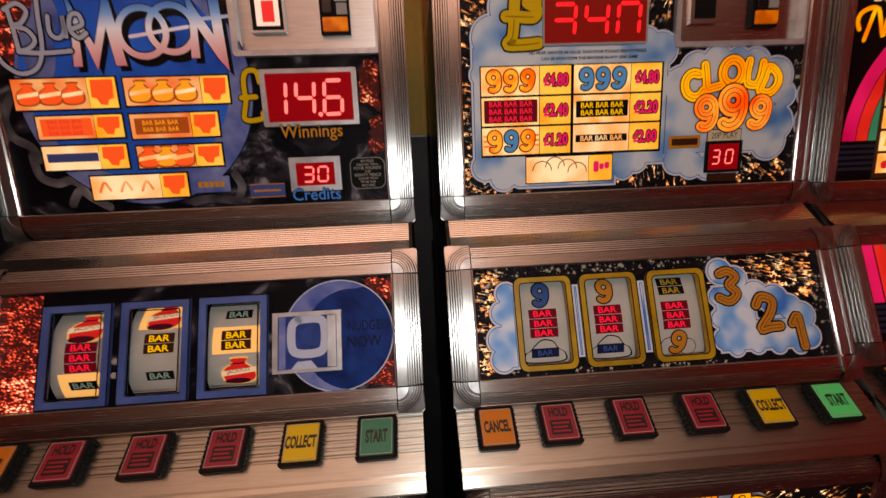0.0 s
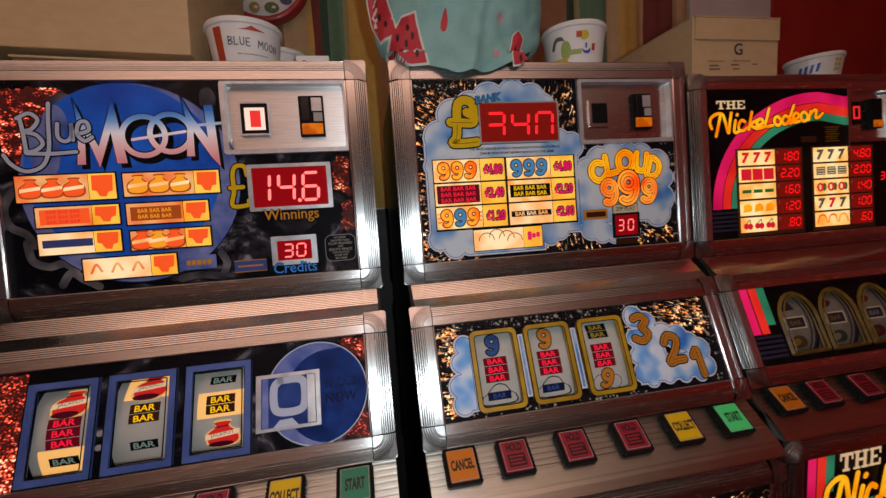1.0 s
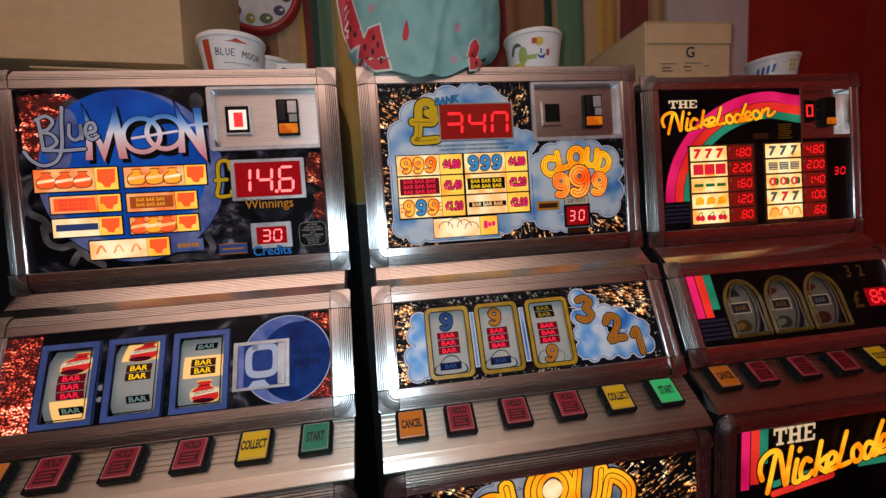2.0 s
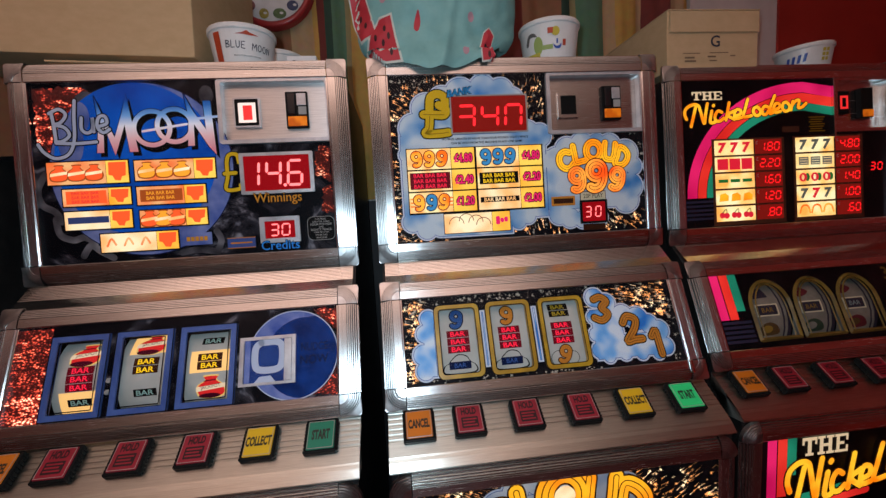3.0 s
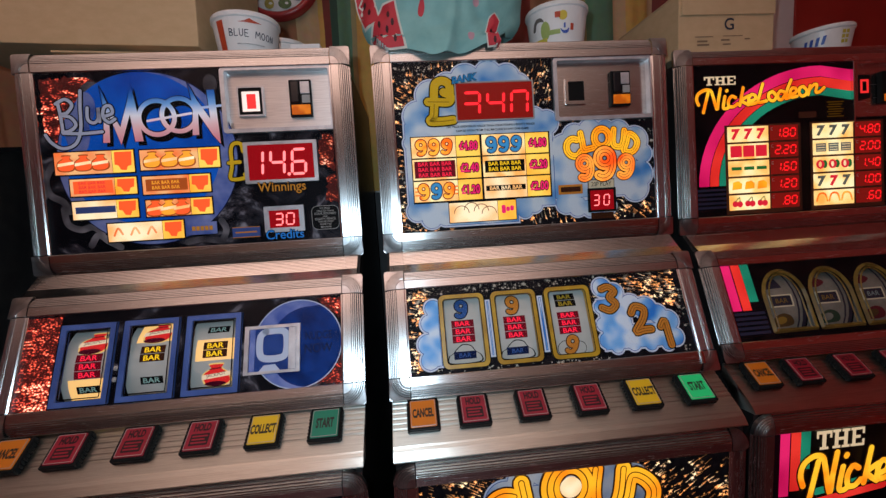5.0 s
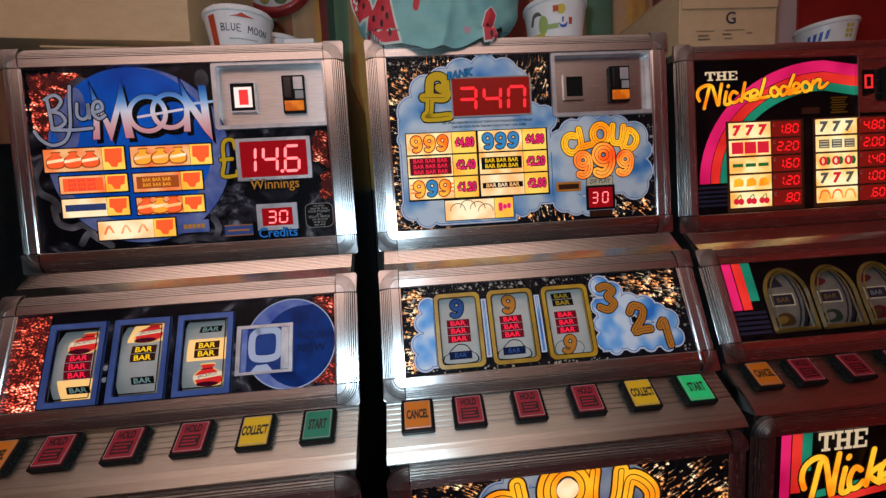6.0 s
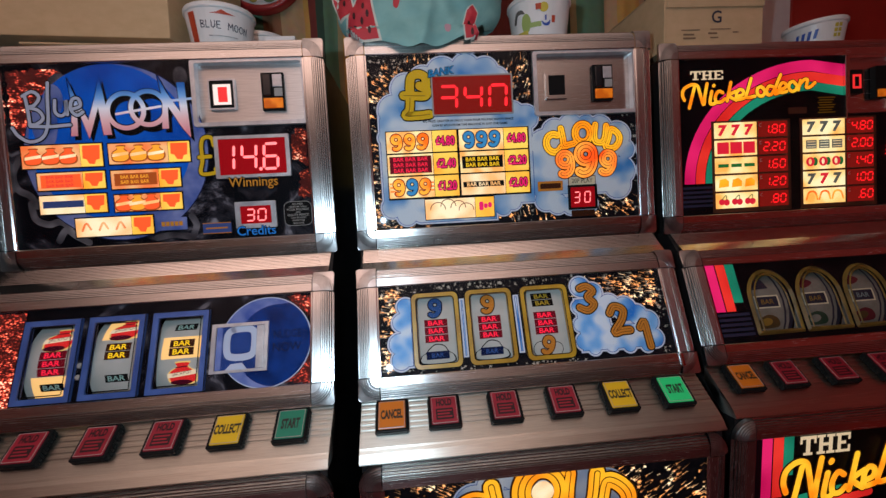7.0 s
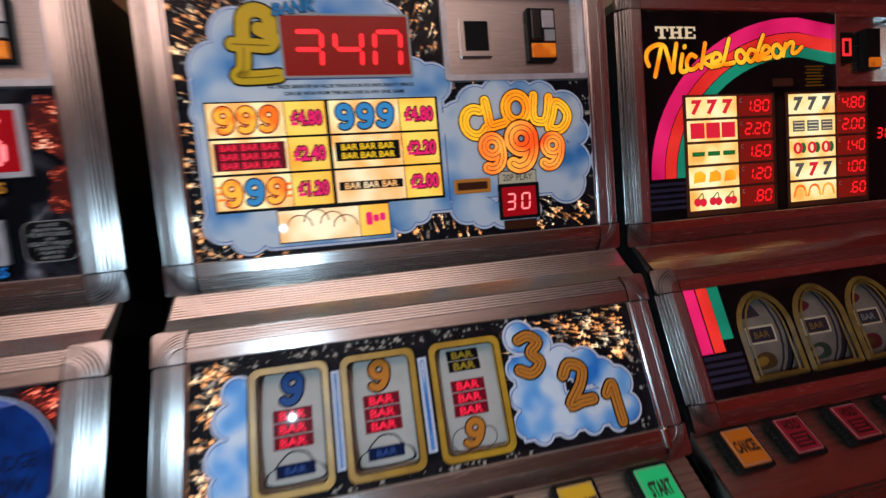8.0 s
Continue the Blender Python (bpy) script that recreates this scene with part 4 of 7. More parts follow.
# credit display
A.box("brown_lamp", 0.317, -0.137, 0.372, -0.116, FIG_ORANGE, 0.002, 0.0045, 0.001, "small brown lamp lens")
A.box("brown_lamp_face", 0.322, -0.132, 0.367, -0.121, INK_BROWN, 0.0040, 0.0050, 0.0, "dark lamp centre")
A.box("label_edge", 0.3845, -0.1285, 0.4455, -0.1075, INK_BROWN, 0.0018, 0.0030, 0.0)
A.box("play_label", 0.386, -0.127, 0.444, -0.109, CREAM_TAG, 0.002, 0.0036, 0.0, "cream play price label")
A.text("play_price", "20P PLAY", 0.415, -0.118, 0.0095, INK_BLACK, 0.0040, 0.0, 0.85)
part("credit_bezel", ring_bm(rrect(0.383 - C, -0.180, 0.447 - C, -0.127, 0.002), rrect(0.388 - C, -0.175, 0.442 - C, -0.132, 0.001), 0.001, 0.0055), RUBBER, A.board, "dark credit display bezel")
A.box("credit_display", 0.387, -0.176, 0.443, -0.131, LED_GLASS_HOT, 0.001, 0.0040, 0.0, "red credit display")
led(A, ["3", "0"], 0.395, -0.165, 0.0120, 0.0225, 0.0235, LED_PINK, 0.0046, 0.20, 0.08)
A.box("credit_block", 0.389, -0.195, 0.441, -0.181, INK_BROWN, 0.002, 0.0050, 0.001, "dark red block")

# ---- cloud machine: reel glass ----
wins = [(0.038, -0.134, 0.117, -0.002), (0.143, -0.134, 0.223, -0.002), (0.253, -0.134, 0.336, -0.002)]
A = glass_board("reel_glass", cloud, cloud_reel, -0.147, 0.021, STAR_BOARD, wins, C, "black reel glass printed with clouds and sparks")
star_field(A, [(-0.03, -0.14, 0.012, 0.018, 100, -8), (0.35, -0.06, 0.535, 0.019, 120, 168), (0.0, 0.006, 0.36, 0.019, 70, None), (0.515, -0.145, 0.537, -0.02, 26, None), (0.02, -0.146, 0.36, -0.139, 30, None)], 5, 0.0005, (STAR_A, STAR_B, STAR_C, STAR_C))
star_field(A, [(0.42, -0.05, 0.535, 0.019, 70, 168), (-0.028, -0.14, 0.008, -0.09, 30, -8), (-0.028, -0.05, 0.010, 0.012, 26, -8)], 6, 0.0007, (STAR_A, STAR_A))
cloud_print(A, [(0.02, -0.02, 0.016), (0.012, -0.05, 0.018), (0.006, -0.09, 0.02), (0.008, -0.12, 0.018), (0.372, -0.005, 0.02), (0.395, -0.018, 0.02), (0.425, -0.045, 0.022), (0.455, -0.055, 0.024), (0.478, -0.068, 0.020),
                (0.498, -0.082, 0.020), (0.503, -0.115, 0.018), (0.485, -0.128, 0.012), (0.45, -0.125, 0.013), (0.415, -0.122, 0.014), (0.38, -0.125, 0.013), (0.362, -0.045, 0.014), (0.360, -0.080, 0.014), (0.362, -0.112, 0.016)],
            [(0.008, -0.132, 0.03, -0.03), (0.129, -0.12, 0.132, -0.015), (0.236, -0.12, 0.240, -0.015), (0.356, -0.13, 0.50, -0.085), (0.356, -0.09, 0.42, -0.03)], 0.0010, wins)
marks = ((("9", REEL_NINE_BLUE, 0.0), "bar", "cloud"), (("9", FIG_ORANGE, 0.0), "bar", "cloud"), ("bar2", "bar", "nine"))
for (x0, v0, x1, v1), syms in zip(wins, marks):
    bend = drum(A, x0 - 0.010, x1 + 0.008, v0, v1, REEL_PAPER, 0.008, 0.20)
    xc = (x0 + x1) / 2
    o = rrect(x0 - 0.0065, v0 - 0.006, x1 + 0.0065, v1 + 0.006, 0.013)
    i_ = rrect(x0 + 0.003, v0 + 0.003, x1 - 0.003, v1 - 0.003, 0.007)
    part("reel_frame", ring_bm(A.sh(o), A.sh(i_), -0.004, 0.0050), YELLOW_FRAME, A.board, "rounded yellow reel frame")
    for off in (0.0006, -0.0024):
        po, pi = rrect(x0 - 0.0065 + 0.009 * (off < 0), v0 - 0.006 + 0.009 * (off < 0), x1 + 0.0065 - 0.009 * (off < 0), v1 + 0.006 - 0.009 * (off < 0), 0.012 if off > 0 else 0.007), None
        A.lines("frame_line", [po + po[:1]], 0.0016, INK_BLACK, 0.0052, smooth=False)
    bars(A, xc, -0.069, 3, BAR_RED, BAR_RED_INK, bend, 0.045, 0.0150)
    if syms[0] == "bar2":
        bars(A, xc, -0.022, 2, BAR_DIM, INK_BLACK, bend, 0.043, 0.0145)
        bent_poly(A, "cloud_outline", disc(xc - 0.014, -0.120, 0.016) , INK_BLACK, 0.0003, bend)
        bent_poly(A, "cloud_symbol", disc(xc - 0.014, -0.120, 0.0148), REEL_PAPER, 0.0005, bend, "small cloud symbol")
        bent_poly(A, "cloud_outline", disc(xc + 0.016, -0.121, 0.014), INK_BLACK, 0.0003, bend)
        bent_poly(A, "cloud_symbol", disc(xc + 0.016, -0.121, 0.0128), REEL_PAPER, 0.0005, bend, "small cloud symbol")
        A.glyph("nine", "9", xc, -0.113, 0.040, FIG_ORANGE, INK_BROWN, 0.0008, -14, 0.2, 0.05, bend=bend)
    else:
        A.glyph("nine", "9", xc, -0.024, 0.042, syms[0][1], INK_BLACK, 0.0006, -6, 0.2, 0.05, bend=bend)
        pts = [(xc + a, -0.117 + b) for a, b in smooth_line([(-0.030, -0.014), (0.030, -0.014), (0.033, 0.0), (0.022, 0.008), (0.013, 0.020), (-0.004, 0.023), (-0.017, 0.014), (-0.024, 0.006), (-0.033, 0.0)], 5, True)]
        bent_poly(A, "cloud_outline", pts, INK_BLACK, 0.0004, bend)
        bent_poly(A, "cloud_symbol", [(xc + (a - xc) * 0.92, -0.114 + (b + 0.114) * 0.9) for a, b in pts], REEL_PAPER, 0.0008, bend, "small cloud symbol")
        bent_rect(A, "bar_symbol", xc - 0.022, -0.123, xc + 0.022, -0.108, NAVY, 0.0012, bend)
        A.text("letters", "BAR", xc, -0.1155, 0.0085, SKY_LINE, 0.0016, 0.0, 1.1, bend=bend)
for ch, x, v, sz, tn in (("3", 0.381, -0.029, 0.050, -6), ("2", 0.437, -0.074, 0.052, 4), ("1", 0.487, -0.107, 0.050, 4)):
    A.glyph("count_figure", ch, x, v, sz * 1.28, FIG_ORANGE, INK_BLACK, 0.0032, tn, 0.21, 0.035, True, label="orange bubble figure")

# ---- cloud machine: belly glass ----
A = glass_board("belly_glass", cloud, cloud_belly, -0.40, 0.232, STAR_BOARD, [], C, "black belly glass with cloud lettering and sparks")
star_field(A, [(-0.028, -0.05, 0.12, 0.226, 300, 155), (0.36, -0.05, 0.538, 0.226, 340, 30)], 8, 0.0005, (STAR_A, STAR_A, STAR_B))
cloud_print(A, [(0.12, 0.185, 0.035), (0.15, 0.215, 0.025), (0.19, 0.225, 0.022), (0.235, 0.225, 0.028), (0.285, 0.228, 0.022), (0.32, 0.215, 0.026), (0.355, 0.195, 0.028), (0.375, 0.165, 0.03)], [(0.12, 0.02, 0.38, 0.205)], 0.0010, fill=CLOUD_PALE)
for ch, x, v, tn in (("C", 0.122, 0.155, 16), ("L", 0.178, 0.178, 10), ("U", 0.308, 0.182, -6), ("D", 0.366, 0.160, -14), ("O", 0.240, 0.195, 0)):
    A.glyph("title_letter", ch, x, v, 0.125 if ch == "O" else 0.105, TITLE_GOLD, INK_BROWN, 0.0030, tn, 0.27, 0.03, True, label="large glowing gold bubble letter")
A.poly("title_glow", disc(0.240, 0.195, 0.020), CELL_PALE, 0.0040, "pale lit letter centre")

# ---- moon machine ----
MOON_BOARD = mottle(mat("dark_misty_print", (0.02, 0.02, 0.03), 0.5), [(0.50, (0.003, 0.003, 0.005)), (0.60, (0.03, 0.028, 0.036)), (0.72, (0.26, 0.25, 0.28))], 6.5, (1, 1.3, 1), 3, distort=2.4)
MOON_BLUE = mottle(mat("royal_blue_print", (0.008, 0.05, 0.30), 0.5, glow=(0.001, 0.06, 0.42), power=0.22), [(0.35, (0.001, 0.045, 0.28)), (0.65, (0.002, 0.13, 0.60))], 10, detail=3)
MOON_DARK = mottle(mat("deep_blue_print", (0.008, 0.025, 0.12), 0.5), [(0.35, (0.002, 0.016, 0.10)), (0.65, (0.005, 0.045, 0.24))], 22, detail=4)
LAVENDER = mottle(mat("lavender_print", (0.20, 0.26, 0.50), 0.5), [(0.35, (0.05, 0.10, 0.36)), (0.65, (0.24, 0.29, 0.55))], 14, detail=3)
PALE_BLUE = mat("pale_blue_print", (0.50, 0.56, 0.68), 0.5)
CELL_PEACH = mottle(lamp_mat("backlit_peach", (1.0, 0.5, 0.2), 0.75), [(0.34, (1.0, 0.16, 0.03)), (0.60, (1.0, 0.56, 0.24))], 21, detail=1, emit=True)
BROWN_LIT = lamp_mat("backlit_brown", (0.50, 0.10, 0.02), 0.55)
ORANGE_RED = lamp_mat("backlit_orange_red", (1.0, 0.12, 0.03), 0.85)
BAG_ORANGE = lamp_mat("backlit_bag_orange", (1.0, 0.42, 0.04), 0.8)
CARD_BLUE = mottle(mat("deep_blue_card", (0.02, 0.05, 0.22), 0.5), [(0.3, (0.012, 0.035, 0.16)), (0.7, (0.03, 0.08, 0.30))], 25)
STRIPE_BLUE = mat("blue_stripe", (0.05, 0.09, 0.28), 0.5)
GOLD_WORD = mat("gold_print", (0.50, 0.22, 0.03), 0.4, glow=(0.55, 0.22, 0.02), power=0.12)
CREDIT_BLUE = mat("credit_blue_print", (0.02, 0.22, 0.62), 0.4, glow=(0.01, 0.15, 0.5), power=0.15)
REEL_BLUE = mottle(mat("blue_reel_frame", (0.05, 0.10, 0.30), 0.4), [(0.3, (0.030, 0.075, 0.26)), (0.7, (0.075, 0.15, 0.42))], 12)


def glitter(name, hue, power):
    """Crinkled foil; its lamp sparks are painted as glow, in noise clumps as if round each lamp."""
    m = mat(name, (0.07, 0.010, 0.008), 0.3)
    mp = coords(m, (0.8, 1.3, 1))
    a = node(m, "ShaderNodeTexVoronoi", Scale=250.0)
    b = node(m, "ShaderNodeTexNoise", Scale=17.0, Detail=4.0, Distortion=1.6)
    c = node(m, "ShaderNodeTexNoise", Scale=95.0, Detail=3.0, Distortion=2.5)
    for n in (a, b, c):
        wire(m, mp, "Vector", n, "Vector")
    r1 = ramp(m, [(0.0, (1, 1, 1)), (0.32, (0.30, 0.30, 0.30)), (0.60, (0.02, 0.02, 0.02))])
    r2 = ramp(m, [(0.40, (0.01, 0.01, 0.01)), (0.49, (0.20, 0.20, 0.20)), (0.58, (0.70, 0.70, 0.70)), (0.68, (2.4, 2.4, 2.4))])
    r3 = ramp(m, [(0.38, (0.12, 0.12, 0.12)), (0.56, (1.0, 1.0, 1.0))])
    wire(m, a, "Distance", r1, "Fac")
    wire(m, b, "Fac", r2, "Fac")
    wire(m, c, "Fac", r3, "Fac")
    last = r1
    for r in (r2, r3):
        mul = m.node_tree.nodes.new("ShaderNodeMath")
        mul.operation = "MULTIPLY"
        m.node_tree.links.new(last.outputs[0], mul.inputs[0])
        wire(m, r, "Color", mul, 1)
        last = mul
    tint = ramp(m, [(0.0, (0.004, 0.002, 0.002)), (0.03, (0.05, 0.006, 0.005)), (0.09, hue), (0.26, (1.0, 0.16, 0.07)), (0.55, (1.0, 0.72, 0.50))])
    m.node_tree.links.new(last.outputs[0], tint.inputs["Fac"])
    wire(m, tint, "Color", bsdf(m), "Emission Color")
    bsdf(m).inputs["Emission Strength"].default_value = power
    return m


# both foils glow by themselves to imitate glints of the lamps
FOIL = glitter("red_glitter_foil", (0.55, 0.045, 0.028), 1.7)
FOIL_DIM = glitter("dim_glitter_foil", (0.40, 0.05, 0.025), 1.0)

CHROME_PRINT = mat("chrome_letter_print", (0.6, 0.6, 0.65), 0.4)
_tc, _sep, _mr = CHROME_PRINT.node_tree.nodes.new("ShaderNodeTexCoord"), CHROME_PRINT.node_tree.nodes.new("ShaderNodeSeparateXYZ"), CHROME_PRINT.node_tree.nodes.new("ShaderNodeMapRange")
wire(CHROME_PRINT, _tc, "Object", _sep, 0)
wire(CHROME_PRINT, _sep, "Y", _mr, "Value")
_mr.inputs["From Min"].default_value, _mr.inputs["From Max"].default_value = 0.015, 0.125
_rp = ramp(CHROME_PRINT, [(0.0, (0.62, 0.20, 0.24)), (0.28, (0.72, 0.45, 0.46)), (0.50, (0.72, 0.72, 0.78)), (0.68, (0.16, 0.36, 0.66)), (0.85, (0.02, 0.14, 0.45)), (1.0, (0.006, 0.05, 0.30))])
wire(CHROME_PRINT, _mr, "Result", _rp, "Fac")
wire(CHROME_PRINT, _rp, "Color", bsdf(CHROME_PRINT), "Base Color")
wire(CHROME_PRINT, _rp, "Color", bsdf(CHROME_PRINT), "Emission Color")
bsdf(CHROME_PRINT).inputs["Emission Strength"].default_value = 0.25

C = -0.443
A = glass_board("top_glass", blue, blue_top, -0.200, 0.157, MOON_BOARD, [(-0.3785, 0.0255, -0.1555, 0.157)], C, "dark glass printed with a blue moon and mist")
coin_plate(blue, blue_top, C, -0.378, 0.026, -0.156, 0.1575, True)
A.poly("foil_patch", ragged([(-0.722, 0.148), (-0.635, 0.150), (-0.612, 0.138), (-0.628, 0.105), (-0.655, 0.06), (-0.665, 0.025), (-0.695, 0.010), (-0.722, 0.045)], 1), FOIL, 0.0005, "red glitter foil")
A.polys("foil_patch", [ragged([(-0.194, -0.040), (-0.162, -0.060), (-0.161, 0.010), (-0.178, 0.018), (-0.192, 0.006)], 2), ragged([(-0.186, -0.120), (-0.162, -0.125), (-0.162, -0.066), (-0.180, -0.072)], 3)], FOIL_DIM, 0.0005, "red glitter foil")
MIST = mottle(mat("grey_mist_print", (0.16, 0.15, 0.17), 0.5), [(0.35, (0.012, 0.011, 0.014)), (0.55, (0.09, 0.085, 0.095)), (0.70, (0.26, 0.25, 0.27))], 15, detail=2)
A.lines("mist_swirl", [[(-0.712, -0.020), (-0.728, -0.050), (-0.722, -0.080), (-0.700, -0.095), (-0.690, -0.115)], [(-0.700, -0.110), (-0.695, -0.140), (-0.672, -0.152), (-0.650, -0.148), (-0.632, -0.160)],
                        [(-0.655, -0.185), (-0.640, -0.165), (-0.622, -0.178), (-0.600, -0.192)], [(-0.400, -0.150), (-0.392, -0.168), (-0.400, -0.190)], [(-0.470, -0.190), (-0.440, -0.186), (-0.400, -0.192)]], 0.013, MIST, 0.0006, label="curling grey mist")
A.polys("mist_patch", [ragged(disc(-0.628, 0.105, 0.026, 18, 0.036), 7, 0.006, 0.004), ragged(disc(-0.640, 0.055, 0.018, 14, 0.022), 8, 0.006, 0.003), ragged(disc(-0.400, 0.128, 0.014, 14, 0.020), 9, 0.006, 0.003)], MIST, 0.0006, "pale mist")
A.poly("moon_edge", disc(-0.530, -0.017, 0.1745, 64), NAVY, 0.0010)
A.poly("moon_crescent", disc(-0.530, -0.017, 0.1725, 64), LAVENDER, 0.0013, "lavender moon crescent")
A.poly("moon_disc", disc(-0.541, 0.004, 0.1520, 64), MOON_BLUE, 0.0016, "royal blue moon")
A.polys("crescent_mist", [disc(-0.66, 0.045, 0.024, 20, 0.05), disc(-0.64, 0.09, 0.018, 20, 0.03)], LAVENDER, 0.0018)
mpoly = [(-0.611, 0.130), (-0.598, 0.092), (-0.578, 0.048), (-0.561, 0.098), (-0.552, 0.134), (-0.546, 0.095), (-0.536, 0.018), (-0.552, 0.018), (-0.558, 0.072), (-0.579, 0.012), (-0.597, 0.072), (-0.600, 0.018), (-0.613, 0.018), (-0.606, 0.080)]
npoly = [(-0.443, 0.132), (-0.428, 0.098), (-0.404, 0.058), (-0.407, 0.116), (-0.392, 0.116), (-0.387, 0.006), (-0.401, 0.024), (-0.427, 0.070), (-0.428, 0.026), (-0.441, 0.026), (-0.436, 0.085)]
sh = [[(x + 0.006, v - 0.008) for x, v in q] for q in (mpoly, npoly)]
A.polys("letter_shadow", sh, INK_BLACK, 0.0020)
A.lines("letter_shadow", [[(x + 0.006, v - 0.008) for x, v in disc(cx, cv, r, 24)] + [(cx + r + 0.006, cv - 0.008)] for cx, cv, r in ((-0.507, 0.064, 0.034), (-0.464, 0.068, 0.033))], 0.014, INK_BLACK, 0.0021, smooth=False)
A.lines("letter_outline", [q + q[:1] for q in (mpoly, npoly)] + [disc(cx, cv, r, 30) + [(cx + r, cv)] for cx, cv, r in ((-0.507, 0.064, 0.0385), (-0.507, 0.064, 0.0290), (-0.464, 0.068, 0.0375), (-0.464, 0.068, 0.0280))], 0.0034, INK_BLACK, 0.0024, smooth=False)
A.polys("title_letter", [mpoly, npoly], CHROME_PRINT, 0.0026, "chrome-shaded spiked letters")
A.lines("title_letter", [disc(cx, cv, r, 30) + [(cx + r, cv)] for cx, cv, r in ((-0.507, 0.064, 0.034), (-0.464, 0.068, 0.033))], 0.0092, CHROME_PRINT, 0.0028, smooth=False, label="interlocked chrome rings")
A.lines("title_bar", [[(-0.525, 0.058), (-0.44, 0.070)], [(-0.425, 0.080), (-0.375, 0.084)]], 0.005, CHROME_PRINT, 0.0031, smooth=False)
blue_word = [[(-0.690, 0.100), (-0.687, 0.075), (-0.685, 0.042)], [(-0.694, 0.098), (-0.676, 0.106), (-0.664, 0.095), (-0.674, 0.080), (-0.686, 0.076), (-0.668, 0.070), (-0.660, 0.055), (-0.672, 0.044), (-0.686, 0.042)],
             [(-0.646, 0.122), (-0.649, 0.09), (-0.652, 0.045), (-0.664, 0.018), (-0.688, 0.010), (-0.708, 0.022), (-0.718, 0.038)], [(-0.636, 0.088), (-0.637, 0.066), (-0.627, 0.058), (-0.617, 0.066), (-0.616, 0.088), (-0.615, 0.06)],
             [(-0.606, 0.070), (-0.590, 0.076), (-0.593, 0.090), (-0.604, 0.088), (-0.608, 0.070), (-0.598, 0.058), (-0.586, 0.064)], [(-0.685, 0.040), (-0.650, 0.038), (-0.612, 0.040)]]
A.lines("word_outline", blue_word, 0.0105, INK_BLACK, 0.0030)
A.lines("title_word", blue_word, 0.0062, PALE_BLUE, 0.0036, label="pale outlined script word")
cells = ((-0.707, -0.558, 0.002, -0.042, "bagr"), (-0.546, -0.392, 0.0, -0.040, "bago"), (-0.6825, -0.557, -0.052, -0.0855, "bar3"), (-0.5455, -0.414, -0.053, -0.089, "bar2"),
         (-0.6825, -0.558, -0.0965, -0.1325, "bar1"), (-0.543, -0.4145, -0.101, -0.134, "mix"), (-0.620, -0.474, -0.144, -0.1805, "pale"))
for x0, x1, v1, v0, kind in cells:
    A.box("award_panel", x0 - 0.0025, v0 - 0.0025, x1 + 0.0025, v1 + 0.0025, INK_BLACK, 0.0022, 0.0030, 0.0, "black-edged award panel")
    m = x1 - 0.042
    A.box("award_cell", x0, v0, m, v1, CELL_PALE if kind in ("bar1", "pale") else CELL_PEACH, 0.0026, 0.0036, 0.0, "backlit peach award cell")
    A.box("price_cell", m + 0.001, v0, x1, v1, CELL_YELLOW, 0.0026, 0.0036, 0.0, "backlit yellow price cell")
    A.poly("price_blob", [(m + 0.006, v1 - 0.003), (x1 - 0.003, v1 - 0.003), (x1 - 0.005, v0 + 0.014), (m + 0.030, v0 + 0.012), (m + 0.027, v0 + 0.004), (m + 0.017, v0 + 0.005), (m + 0.012, v0 + 0.014), (m + 0.005, v0 + 0.016)], ORANGE_RED, 0.0039, "red price shape")
    xc, vc, w = (x0 + m) / 2, (v0 + v1) / 2, m - x0
    if kind in ("bagr", "bago", "mix"):
        for k in range(3):
            f = ORANGE_RED if kind == "bagr" or (kind == "mix" and k != 1) else BAG_ORANGE
            bx = xc + (k - 1) * w * 0.30
            A.poly("bag_outline", [(bx + a * 0.78, vc + b * 0.86) for a, b in smooth_line([(-0.022, -0.013), (-0.012, -0.019), (0.010, -0.019), (0.022, -0.012), (0.021, 0.002), (0.010, 0.012), (0.013, 0.019), (-0.010, 0.019), (-0.008, 0.012), (-0.021, 0.003)], 3, True)], BROWN_LIT, 0.0037)
            A.poly("bag_symbol", [(bx + a * 0.66, vc + b * 0.74) for a, b in smooth_line([(-0.022, -0.013), (-0.012, -0.019), (0.010, -0.019), (0.022, -0.012), (0.021, 0.002), (0.010, 0.012), (0.013, 0.019), (-0.010, 0.019), (-0.008, 0.012), (-0.021, 0.003)], 3, True)], f, 0.0039, "money bag symbol")
            A.poly("bag_band", [(bx - 0.016, vc - 0.006), (bx + 0.015, vc - 0.002), (bx + 0.016, vc + 0.004), (bx - 0.015, vc)], CELL_PALE, 0.0043)
    elif kind == "bar3":
        A.poly("bar_ground", rect(x0 + 0.006, v0 + 0.004, m - 0.003, v1 - 0.004), ORANGE_RED, 0.0039)
        for k in range(3):
            A.text("letters", "BAR BAR BAR", xc, vc + 0.0085 - 0.0085 * k, 0.0062, INK_RED, 0.0043, 0.0, 0.95)
    elif kind == "bar2":
        A.poly("bar_ground", rect(x0 + 0.006, v0 + 0.006, m - 0.003, v1 - 0.006), BROWN_LIT, 0.0039)
